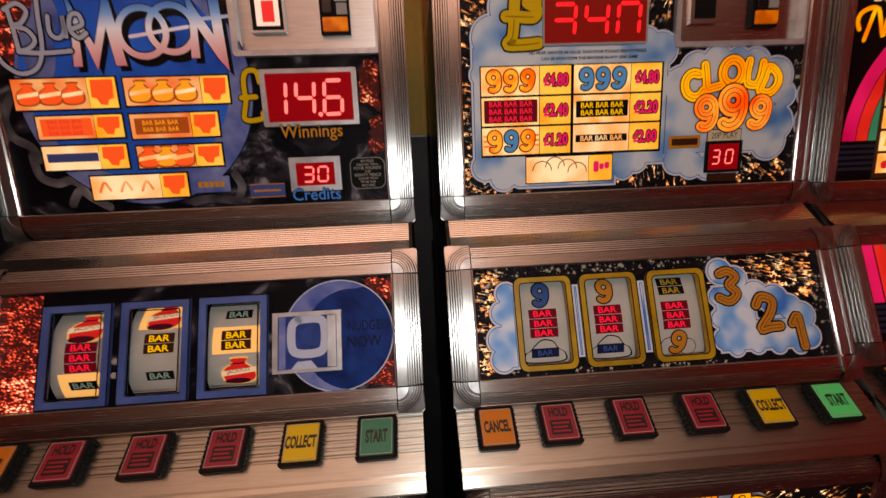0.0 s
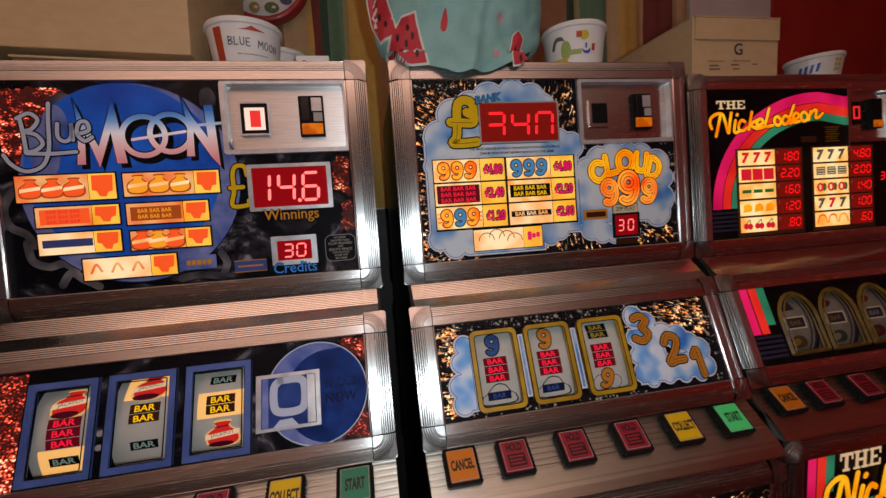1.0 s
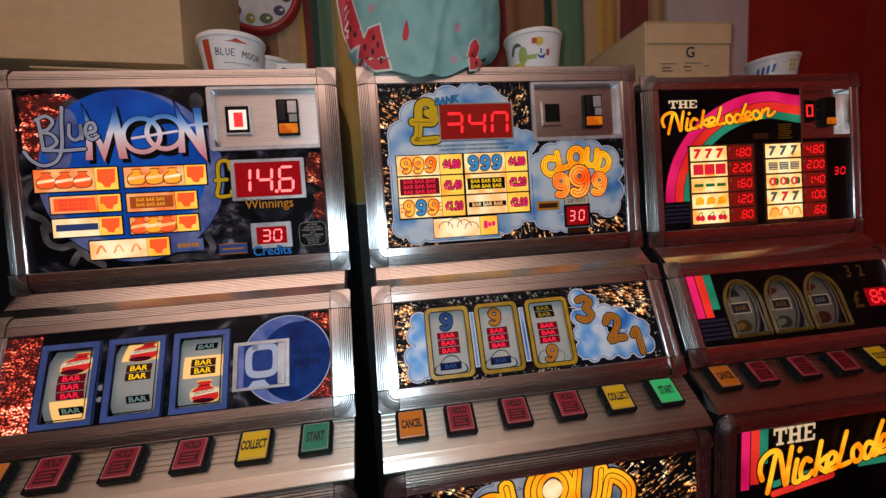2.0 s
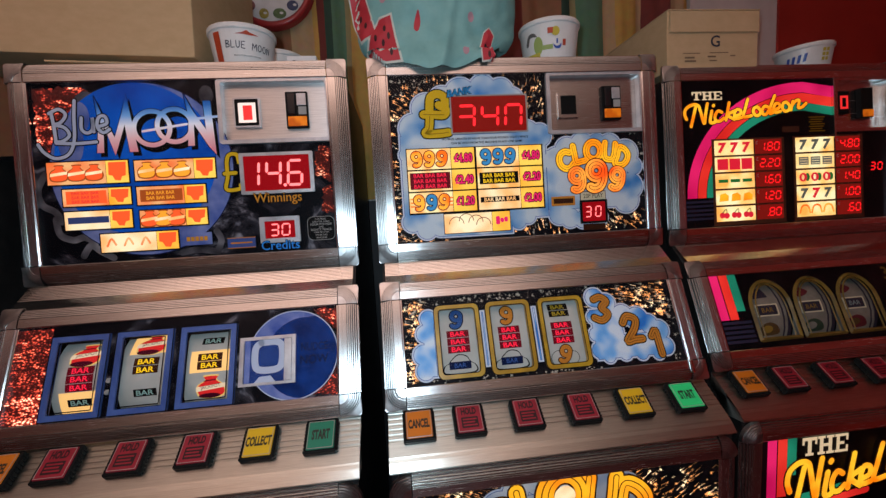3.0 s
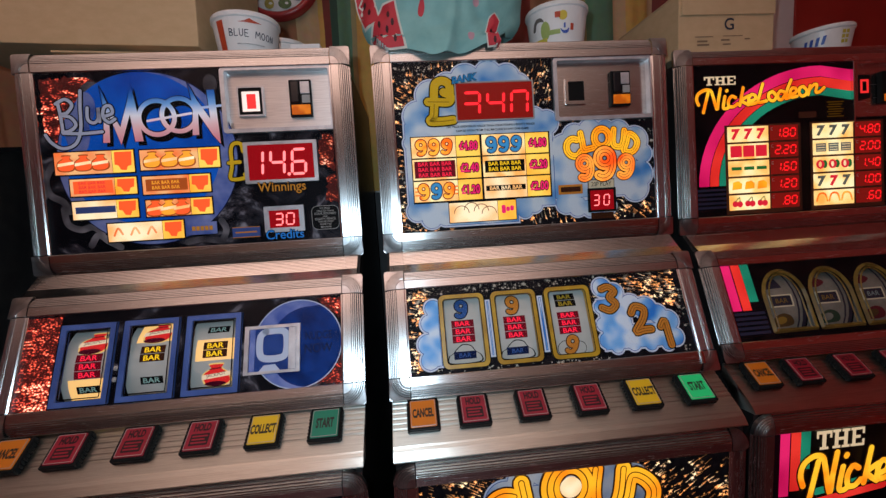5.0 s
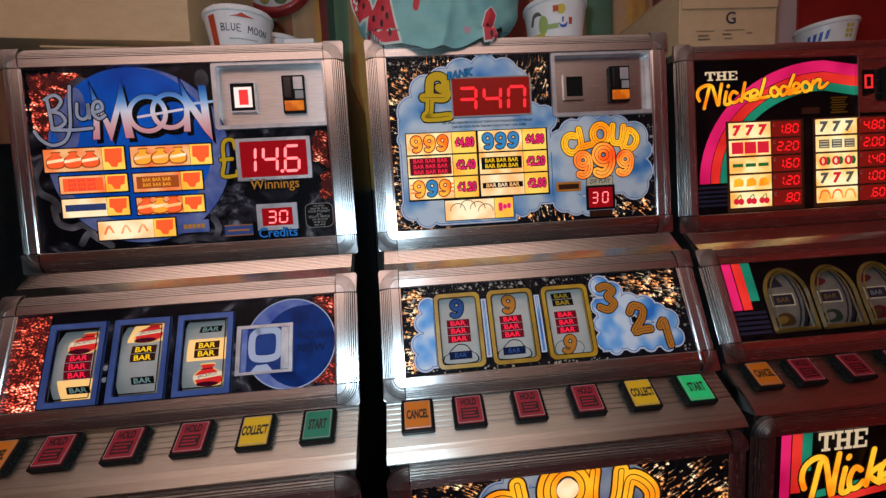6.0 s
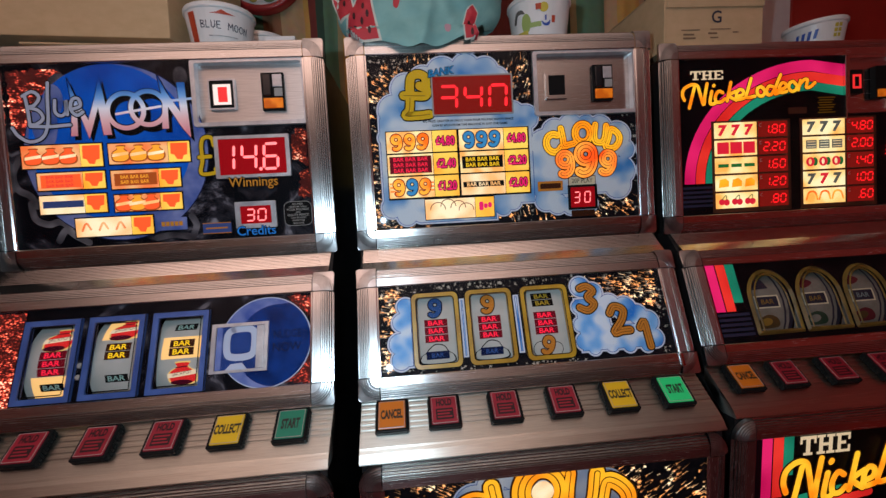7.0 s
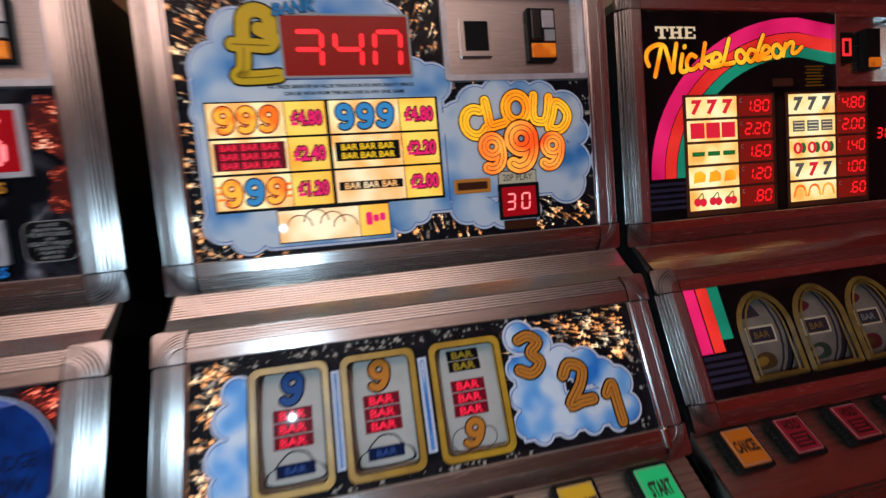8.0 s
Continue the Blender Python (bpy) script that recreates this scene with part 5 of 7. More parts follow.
        for k in range(2):
            A.text("letters", "BAR BAR BAR", xc, vc + 0.005 - 0.010 * k, 0.0068, BAG_ORANGE, 0.0043, 0.01, 0.92)
    elif kind == "bar1":
        A.poly("bar_ground", rect(x0 + 0.006, v0 + 0.012, m - 0.001, v1 - 0.011), STRIPE_BLUE, 0.0039)
    else:
        A.lines("cherry_sketch", [[(bx - 0.008, vc - 0.006), (bx, vc + 0.008), (bx + 0.008, vc - 0.004)] for bx in (x0 + 0.02, xc, m - 0.02)], 0.004, CELL_PEACH, 0.0039)
A.box("stub_panel", -0.466, -0.176, -0.409, -0.151, LAVENDER, 0.0022, 0.0036, 0.0, "lavender feature stub")
A.polys("stub_bars", [rect(-0.458 + 0.0085 * k, -0.168, -0.451 + 0.0085 * k, -0.159) for k in range(5)], GOLD_WORD, 0.0040)
A.box("start_stub", -0.379, -0.188, -0.324, -0.166, STRIPE_BLUE, 0.0010, 0.0034, 0.0, "small blue feature stub")
A.polys("stub_bars", [rect(-0.373, -0.1785, -0.330, -0.1755), rect(-0.379, -0.188, -0.324, -0.1865), rect(-0.379, -0.1675, -0.324, -0.166)], FIG_ORANGE, 0.0038)
# winnings display
part("display_bezel", ring_bm(A.sh(rrect(-0.344, -0.0785, -0.196, 0.0065, 0.002)), A.sh(rrect(-0.336, -0.072, -0.204, 0.000, 0.001)), 0.001, 0.0058), SILVER, A.board, "silver display bezel")
A.box("winnings_display", -0.337, -0.073, -0.203, 0.001, LED_GLASS_HOT, 0.001, 0.0040, 0.0, "glowing red winnings display")
led(A, ["1"], -0.3330, -0.062, 0.024, 0.050, 0.032, LED_PINK, 0.0046, 0.22, 0.07)
led(A, ["4", ".", "6"], -0.2930, -0.062, 0.0275, 0.050, 0.0435, LED_PINK, 0.0046, 0.20, 0.07)
pd = [[(-0.344, -0.012), (-0.348, 0.004), (-0.362, 0.004), (-0.368, -0.010), (-0.368, -0.040), (-0.372, -0.066), (-0.346, -0.066), (-0.344, -0.058)], [(-0.374, -0.034), (-0.352, -0.033)]]
A.lines("pound_outline", pd, 0.0115, INK_BLACK, 0.0050)
A.lines("pound_sign", pd, 0.0075, POUND_YELLOW, 0.0056, label="gold pound sign")
A.bubble("winnings_word", "Winnings", -0.272, -0.090, 0.0195, GOLD_WORD, INK_BLACK, 0.0058, 0.008, 0.045, 0.92, label="gold winnings lettering")
part("display_bezel", ring_bm(A.sh(rrect(-0.313, -0.181, -0.232, -0.127, 0.002)), A.sh(rrect(-0.303, -0.172, -0.242, -0.136, 0.001)), 0.001, 0.0056), SILVER, A.board, "silver credit bezel")
A.box("credit_display", -0.304, -0.173, -0.241, -0.135, LED_GLASS_HOT, 0.001, 0.0040, 0.0, "red credit display")
led(A, ["3", "0"], -0.292, -0.166, 0.0150, 0.023, 0.023, LED_PINK, 0.0046, 0.20, 0.08)
A.bubble("credits_word", "Credits", -0.273, -0.186, 0.0185, CREDIT_BLUE, INK_BLACK, 0.0058, 0.008, 0.045, 0.98, label="blue credits lettering")
A.poly("notice_edge", rrect(-0.2175, -0.181, -0.161, -0.131, 0.012), GREY_TAG, 0.0012)
A.poly("notice", rrect(-0.2165, -0.180, -0.162, -0.132, 0.011), INK_BLACK, 0.0016, "black legal notice")
for k, (w, sz) in enumerate((("NO PRIZE", 0.0036), ("GREATER THAN", 0.0036), ("FOUR POUNDS", 0.0047), ("AND", 0.0034), ("EIGHTY PENCE", 0.0047), ("CAN BE WON", 0.0036), ("FROM THIS", 0.0036), ("MACHINE", 0.0036))):
    A.text("notice_line", w, -0.1892, -0.1365 - 0.0056 * k, sz, GREY_TAG, 0.0020, 0.010, 0.95)

# reels
wins = [(-0.657, -0.134, -0.584, -0.010), (-0.546, -0.134, -0.472, -0.010), (-0.434, -0.134, -0.358, -0.010)]
A = glass_board("reel_glass", blue, blue_reel, -0.147, 0.021, MOON_BOARD, wins, C, "dark reel glass with blue frames and moon print")
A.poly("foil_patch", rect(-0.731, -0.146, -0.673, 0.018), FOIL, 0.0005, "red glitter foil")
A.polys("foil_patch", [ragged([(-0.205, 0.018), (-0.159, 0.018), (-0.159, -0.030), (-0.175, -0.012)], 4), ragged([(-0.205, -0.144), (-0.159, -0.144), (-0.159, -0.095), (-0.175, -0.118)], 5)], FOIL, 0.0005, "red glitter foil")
syms = ((("bag", -0.032), ("bar3", -0.076), ("lit1", -0.119)), (("litbag", -0.020), ("bar2", -0.062), ("bar1", -0.111)), (("bar1", -0.024), ("lit2", -0.064), ("bag", -0.112)))
for (x0, v0, x1, v1), row in zip(wins, syms):
    xc = (x0 + x1) / 2
    part("reel_frame", ring_bm(A.sh(rrect(x0 - 0.013, v0 - 0.011, x1 + 0.013, v1 + 0.012, 0.003)), A.sh(rrect(x0 - 0.002, v0 - 0.001, x1 + 0.002, v1 + 0.001, 0.001)), -0.004, 0.0050), REEL_BLUE, A.board, "blue reel frame")
    for grow, lift in ((0.0125, 0.0053), (-0.0015, 0.0055)):
        po = rrect(x0 - grow, v0 - grow + 0.001, x1 + grow, v1 + grow - 0.001, 0.002)
        A.lines("frame_line", [po + po[:1]], 0.0018, INK_BLACK, lift, smooth=False)
    bend = drum(A, x0 - 0.010, x1 + 0.008, v0, v1, REEL_PAPER, 0.007, 0.100)
    for kind, v in row:
        # pool of reel-lamp light, laid over the strip as a glowing rectangle
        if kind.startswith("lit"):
            bent_rect(A, "lit_patch", x0 + 0.003, v - 0.020, x1 - 0.003, v + 0.020, REEL_LIT, 0.0002, bend, "glowing patch painted for lamp light on the reel")
        if kind.endswith("bag"):
            money_bag(A, xc + 0.002, v, bend, s=1.03)
        elif kind.endswith("3"):
            bars(A, xc, v, 3, BAR_RED, BAR_RED_INK, bend, 0.046, 0.0150)
        elif kind.endswith("2"):
            bars(A, xc, v, 2, BAR_YELLOW, INK_BROWN, bend, 0.044, 0.0150)
        else:
            bars(A, xc, v, 1, BAR_GREEN, INK_BLACK, bend, 0.040, 0.0150)
A.poly("moon_edge", disc(-0.241, -0.066, 0.0835, 48), PALE_BLUE, 0.0008)
A.poly("moon_disc", disc(-0.241, -0.066, 0.0815, 48), MOON_DARK, 0.0012, "deep blue moon")
cres = [(-0.241 + 0.0815 * math.cos(radians(a)), -0.066 + 0.0815 * math.sin(radians(a))) for a in range(60, 281, 10)] + [(-0.220 + 0.074 * math.cos(radians(a)), -0.072 + 0.075 * math.sin(radians(a))) for a in range(265, 75, -10)]
A.poly("moon_crescent", cres, LAVENDER, 0.0016, "lavender crescent")
A.text("nudge_word", "NUDGE", -0.202, -0.054, 0.0150, NAVY, 0.0020, 0.02, 0.68)
A.text("nudge_word", "NOW", -0.202, -0.078, 0.0165, NAVY, 0.0020, 0.02, 0.85)
A.box("counter_card", -0.331, -0.1135, -0.242, -0.0335, CARD_BLUE, 0.0010, 0.0022, 0.0, "dark blue counter card")
A.lines("counter_figure", [[(-0.300, -0.040), (-0.272, -0.040), (-0.262, -0.050), (-0.262, -0.080), (-0.272, -0.090), (-0.300, -0.090), (-0.310, -0.080), (-0.310, -0.050), (-0.300, -0.040)]], 0.0125, PALE_BLUE, 0.0026, label="pale blue figure nought")
A.poly("counter_figure", [(-0.312, -0.1130), (-0.302, -0.1020), (-0.282, -0.1010), (-0.272, -0.1130)], PALE_BLUE, 0.0026)
part("counter_frame", ring_bm(A.sh(rect(-0.338, -0.1175, -0.236, -0.0285)), A.sh(rect(-0.330, -0.1125, -0.243, -0.0345)), 0.001, 0.0058), SILVER, A.board, "thin silver counter frame")
for v in (-0.084, -0.104):
    part("screw", lathe([(0.0046, 0.0), (0.0046, 0.0022), (0.0030, 0.0036), (0.0006, 0.0038)], 16), GREY_TAG, A.board, "small grey screw head", pose(-0.565 - C, v, 0.0))
A.box("counter_side", -0.2575, -0.1120, -0.2440, -0.0350, SILVER, 0.0020, 0.0050, 0.0008, "silver side of the counter case")
A.box("counter_side", -0.3290, -0.1120, -0.3190, -0.0350, LAVENDER, 0.0020, 0.0044, 0.0008, "pale side of the counter case")
A = glass_board("belly_glass", blue, blue_belly, -0.40, 0.232, MOON_BOARD, [], C, "dark belly glass with mist print")

# ---- rainbow machine ----
CELL_GOLD = mottle(lamp_mat("backlit_gold_cell", (1.0, 0.80, 0.40), 1.0), [(0.36, (1.0, 0.40, 0.06)), (0.48, (1.0, 0.66, 0.22)), (0.64, (1.0, 0.90, 0.52))], 17, detail=1.5, emit=True)
NEON_BOARD = mottle(mat("black_glass_print", (0.005, 0.004, 0.005), 0.4), [(0.4, (0.003, 0.003, 0.004)), (0.7, (0.012, 0.008, 0.010))], 20)
PINK = mottle(lamp_mat("backlit_pink", (0.95, 0.02, 0.16), 0.7), [(0.35, (0.62, 0.006, 0.10)), (0.65, (1.0, 0.025, 0.19))], 9, detail=1, emit=True)
RED_BAND = mottle(lamp_mat("backlit_red_band", (0.95, 0.03, 0.02), 0.75), [(0.35, (0.62, 0.012, 0.012)), (0.65, (1.0, 0.05, 0.035))], 9, detail=1, emit=True)
TEAL = mottle(lamp_mat("backlit_teal", (0.01, 0.36, 0.20), 0.5), [(0.35, (0.006, 0.18, 0.11)), (0.65, (0.012, 0.42, 0.25))], 9, detail=1, emit=True)
NEON_YELLOW = mottle(lamp_mat("neon_amber", (1.0, 0.42, 0.01), 0.95), [(0.35, (1.0, 0.22, 0.005)), (0.62, (1.0, 0.58, 0.03))], 22, detail=1, emit=True)
CREAM_WORD = lamp_mat("backlit_cream_word", (0.85, 0.66, 0.42), 0.7)
GREY_SEVEN = mat("grey_print", (0.26, 0.32, 0.32), 0.5)
GREEN_INK = lamp_mat("backlit_green_ink", (0.02, 0.22, 0.05), 0.5)
GRILLE = mat("dark_grille", (0.035, 0.035, 0.070), 0.4)
BROWN_TRIM = mat("brown_cell_trim", (0.10, 0.035, 0.02), 0.45)
# shade behind the dark reel glass is put into these lowered colours
GOLD_TUBE = mottle(mat("gold_arch_tube", (0.26, 0.16, 0.04), 0.3), [(0.3, (0.13, 0.078, 0.018)), (0.7, (0.26, 0.16, 0.035))], 25)
SHADED_REEL = mottle(mat("shaded_reel_paper", (0.36, 0.34, 0.30), 0.6), [(0.3, (0.17, 0.155, 0.125)), (0.7, (0.27, 0.245, 0.205))], 30)
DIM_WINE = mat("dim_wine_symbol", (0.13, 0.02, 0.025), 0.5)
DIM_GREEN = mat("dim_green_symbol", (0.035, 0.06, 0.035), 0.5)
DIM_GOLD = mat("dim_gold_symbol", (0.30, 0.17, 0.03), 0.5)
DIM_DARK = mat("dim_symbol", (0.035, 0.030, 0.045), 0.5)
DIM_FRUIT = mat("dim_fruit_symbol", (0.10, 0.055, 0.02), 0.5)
LED_DIM = lamp_mat("led_red_small", (1.0, 0.012, 0.016), 1.4)


# one stroke or more for each letter of the joined neon word, in word units from its lower left corner
NEON_WORD = (
    ((((8, 40), (0, 66), (8, 94), (37, 112), (64, 108), (74, 80), (90, 15), (98, 62), (108, 116)), ((52, 98), (40, 50), (28, 2)))),
    (((128, 78), (119, 24), (134, 18), (146, 26)), ((136, 104), (138, 107))),
    (((176, 70), (158, 77), (143, 54), (146, 28), (166, 26), (184, 40)),),
    (((212, 118), (194, 30)), ((236, 76), (203, 55), (234, 32))),
    (((234, 48), (262, 57), (266, 76), (248, 82), (236, 62), (240, 36), (270, 40)),),
    (((302, 134), (288, 84), (279, 44), (318, 48)),),
    (((346, 94), (330, 84), (328, 62), (340, 48), (356, 52), (362, 74), (346, 94), (372, 62)),),
    (((400, 90), (382, 94), (370, 74), (374, 54), (390, 54), (404, 76)), ((434, 148), (414, 98), (406, 58), (422, 60))),
    (((420, 72), (452, 84), (456, 102), (440, 108), (428, 88), (432, 62), (460, 66)),),
    (((490, 114), (474, 106), (470, 82), (482, 66), (500, 72), (506, 94), (490, 114), (514, 84)),),
    (((522, 116), (512, 72)), ((515, 92), (538, 119), (554, 118), (548, 84), (566, 84), (588, 104))),
)


def script(art, x, v, sx, sy, width, fill, edge, h):
    """The joined neon word, each letter a bent glass tube."""
    for strokes in NEON_WORD:
        paths = [[(x + a * sx, v + b * sy) for a, b in s] for s in strokes]
        art.lines("script_shadow", paths, width * 1.45, edge, h)
        art.lines("script_letter", paths, width, fill, h + 0.0006, dome=width * 0.25, label="amber neon script letter")


def slab_the(art, x, v, w, hgt, h):
    """Capitals with slab serifs."""
    tee = ((0, .82, 1, 1), (.37, .14, .63, .82), (.22, 0, .78, .14), (0, .60, .14, .82), (.86, .60, 1, .82))
    aitch = ((.12, .14, .34, .86), (.66, .14, .88, .86), (0, .86, .46, 1), (.54, .86, 1, 1), (0, 0, .46, .14), (.54, 0, 1, .14), (.34, .42, .66, .58))
    ee = ((.12, .14, .36, .86), (0, .86, 1, 1), (0, 0, 1, .14), (.36, .42, .7, .58), (.84, .64, 1, .86), (.84, .14, 1, .36))
    for k, (x0, wide, shape) in enumerate(((0.0, 0.32, tee), (0.335, 0.355, aitch), (0.71, 0.29, ee))):
        art.polys("the_letter", [rect(x + w * (x0 + wide * a), v + hgt * b, x + w * (x0 + wide * c), v + hgt * d) for a, b, c, d in shape], CREAM_WORD, h, "cream slab-serif capital")


C = 0.957
A = glass_board("top_glass", neon, neon_top, -0.200, 0.157, NEON_BOARD, [(1.0905, 0.0215, 1.2445, 0.157)], C, "black glass with rainbow, amber script and award tables")
# rainbow
cx, cv = 1.005, -0.138
for name, m, a, b in (("rainbow_band", PINK, (0.322, 0.278), (0.296, 0.252)), ("rainbow_band", RED_BAND, (0.2945, 0.2505), (0.272, 0.228)), ("rainbow_band", TEAL, (0.2705, 0.2265), (0.251, 0.207))):
    pts = [(cx + a[0] * math.cos(radians(t)), cv + a[1] * math.sin(radians(t))) for t in range(180, 89, -5)]
    pts += [(1.086, cv + a[1] - 0.012), (1.086, cv + b[1] - 0.014)]
    pts += [(cx + b[0] * math.cos(radians(t)), cv + b[1] * math.sin(radians(t))) for t in range(90, 181, 5)]
    A.poly(name, pts, m, 0.0008, "backlit rainbow band")
part("rainbow_end", box_bm((1.086 - C, 0.010, 0.0), (1.0905 - C, 0.157, 0.0075), 0.001), CHROME, A.board, "chrome divider")
A.polys("grille_line", [rect(0.676, -0.150 - 0.0105 * k, 0.752, -0.1445 - 0.0105 * k) for k in range(5)], GRILLE, 0.0008, "dark printed grille")
slab_the(A, 0.703, 0.1008, 0.080, 0.0204, 0.0022)
script(A, 0.682, 0.0365, 0.00056, 0.000474, 0.0078, NEON_YELLOW, INK_BROWN, 0.0030)
A.polys("small_print", [rect(1.020 + 0.004 * (k % 2), 0.050 - 0.0058 * k, 1.065 - 0.004 * (k % 3), 0.0525 - 0.0058 * k) for k in range(7)], POUND_SHADE, 0.0012)
A.box("dark_lens", 0.945, 0.016, 0.990, 0.030, BROWN_TRIM, 0.0008, 0.0030, 0.0, "dim lens")
# award columns
awards = (((0.7575, 0.8620), ("1.80", "2.20", "1.60", "1.20", ".80"), 0.867, 0.946, ("r7", "rb", "gb", "bell", "cherry")), ((0.9790, 1.0860), ("4.80", "2.00", "1.40", "1.00", ".60"), 1.0925, 1.168, ("g7", "grb", "plum", "m7", "horse")))
for (x0, x1), sums, d0, d1, kinds in awards:
    A.box("award_column", x0 - 0.006, -0.2085, d1 + 0.002, 0.0050, BROWN_TRIM, 0.0008, 0.0022, 0.0, "brown award column")
    for k in range(5):
        v1 = 0.0005 - 0.0408 * k
        v0 = v1 - 0.0360
        A.box("award_cell", x0, v0, x1, v1, CELL_GOLD, 0.0018, 0.0036, 0.0, "backlit cream award cell")
        A.box("sum_display", d0, v0, d1 - 0.006, v1, LED_GLASS, 0.0018, 0.0030, 0.0, "dark red display")
        chars = list(sums[k])
        xs = d0 + 0.012
        if chars[0] == ".":
            A.poly("digit", disc(xs + 0.0175, v0 + 0.009, 0.0016, 8), LED_DIM, 0.0034)
            led(A, chars[1:], xs + 0.0215, v0 + 0.0085, 0.0125, 0.019, 0.0185, LED_DIM, 0.0034, 0.24, 0.12)
        else:
            led(A, [chars[0]], xs, v0 + 0.0085, 0.0125, 0.019, 0.0185, LED_DIM, 0.0034, 0.24, 0.12)
            A.poly("digit", disc(xs + 0.0175, v0 + 0.009, 0.0016, 8), LED_DIM, 0.0034)
            led(A, chars[2:], xs + 0.0215, v0 + 0.0085, 0.0125, 0.019, 0.0185, LED_DIM, 0.0034, 0.24, 0.12)
        A.lines("pound_mark", [[(d0 + 0.007, v1 - 0.005), (d0 + 0.003, v1 - 0.006), (d0 + 0.003, v1 - 0.011), (d0 + 0.007, v1 - 0.011)]], 0.0012, GREY_TAG, 0.0034)
        for j in range(3):
            px, pv = x0 + (x1 - x0) * (0.19 + 0.31 * j), (v0 + v1) / 2
            kd = kinds[k]
            if kd.endswith("7"):
                f = INK_RED if kd == "r7" or (kd == "m7" and j == 1) else GREY_SEVEN
                A.text("seven", "7", px, pv, 0.022, f, 0.0040, 0.06, 1.15, 0.1)
            elif kd == "rb":
                A.poly("red_square", rect(px - 0.0145, pv - 0.0135, px + 0.0145, pv + 0.0135), INK_RED, 0.0040, "red square symbol")
            elif kd == "gb":
                A.poly("green_bar", rect(px - 0.013, pv - 0.004, px + 0.013, pv + 0.004), GREEN_INK, 0.0040, "green bar symbol")
            elif kd == "grb":
                A.poly("grey_bar", rect(px - 0.0135, pv - 0.010, px + 0.0135, pv + 0.010), GREY_SEVEN, 0.0040, "grey bar symbol")
                A.polys("letters", [rect(px - 0.011, pv - 0.007 + 0.006 * q, px + 0.011, pv - 0.0055 + 0.006 * q) for q in range(3)], CELL_PALE, 0.0044)
            elif kd == "bell":
                A.poly("bell_symbol", [(px - 0.013, pv - 0.010), (px + 0.012, pv - 0.008), (px + 0.013, pv + 0.004), (px + 0.004, pv + 0.011), (px - 0.010, pv + 0.008)], TITLE_GOLD, 0.0040, "gold bell symbol")
            elif kd == "cherry":
                A.polys("cherry_symbol", [disc(px - 0.006, pv - 0.003, 0.0075, 14), disc(px + 0.006, pv - 0.004, 0.0075, 14)], INK_RED, 0.0040, "red cherry symbol")
                A.lines("cherry_stalk", [[(px - 0.006, pv + 0.003), (px + 0.004, pv + 0.012), (px + 0.006, pv + 0.003)]], 0.002, GREEN_INK, 0.0044)
            elif kd == "plum":
                A.poly("plum_symbol", disc(px - 0.003, pv, 0.011, 16), INK_RED, 0.0040, "red plum symbol")
                A.poly("plum_leaf", disc(px + 0.009, pv, 0.007, 12, 0.010), GREEN_INK, 0.0039)
                A.poly("plum_shine", disc(px - 0.004, pv, 0.004, 10, 0.007), CELL_PALE, 0.0044)
            else:
                A.lines("arch_symbol", [[(px - 0.014, pv - 0.008), (px - 0.009, pv + 0.007), (px, pv + 0.011), (px + 0.009, pv + 0.007), (px + 0.014, pv - 0.008)]], 0.0045, NINE_ORANGE, 0.0040, label="orange arch symbol")
led(A, ["3", "0"], 1.190, -0.088, 0.0125, 0.018, 0.021, LED_DIM, 0.0034, 0.24, 0.12)
# coin plate
pm = neon_top
plate = part("coin_plate", box_bm((1.092 - C, 0.023, -0.030), (1.243 - C, 0.156, -0.024)), ALU, neon, "recessed metal coin plate", pm @ pose(0, 0, 0.012))
part("plate_rim", ring_bm(rrect(1.091 - C, 0.022, 1.2445 - C, 0.1575, 0.005), rrect(1.097 - C, 0.030, 1.240 - C, 0.151, 0.004), -0.026, -0.005), ALU, plate, "raised metal rim")
part("reject_bezel", box_bm((1.106 - C, 0.069, -0.024), (1.140 - C, 0.126, -0.012), 0.002), RUBBER, plate, "black reject button block")
part("reject_window", ring_bm(rect(1.112 - C, 0.081, 1.134 - C, 0.114), rect(1.117 - C, 0.086, 1.129 - C, 0.109), -0.013, -0.0112), REJECT_RED, plate, "glowing red outline")
part("slot_block", box_bm((1.170 - C, 0.056, -0.024), (1.205 - C, 0.133, -0.010), 0.0015), RUBBER, plate, "black coin slot block")
part("slot_lamp", box_bm((1.174 - C, 0.059, -0.011), (1.202 - C, 0.077, -0.006), 0.0015), SLOT_ORANGE, plate, "orange coin return lamp")

# reels
wins = [(0.760 + 0.113 * k, -0.145, 0.864 + 0.113 * k, -0.006) for k in range(3)]
A = glass_board("reel_glass", neon, neon_reel, -0.147, 0.021, NEON_BOARD, [(a, b + 0.011, c, d + 0.011) for a, b, c, d in wins], C, "black reel glass with gold arches")
for x, m in ((0.690, PINK), (0.7135, RED_BAND), (0.735, TEAL)):
    A.poly("colour_bar", rect(x - 0.0105, -0.092 if m is not TEAL else -0.074, x + 0.0105, 0.012), m, 0.0010, "backlit colour bar")
A.polys("grille_line", [rect(0.680, -0.102 - 0.0105 * k, 0.752, -0.096 - 0.0105 * k) for k in range(5)], GRILLE, 0.0010, "dark printed grille")
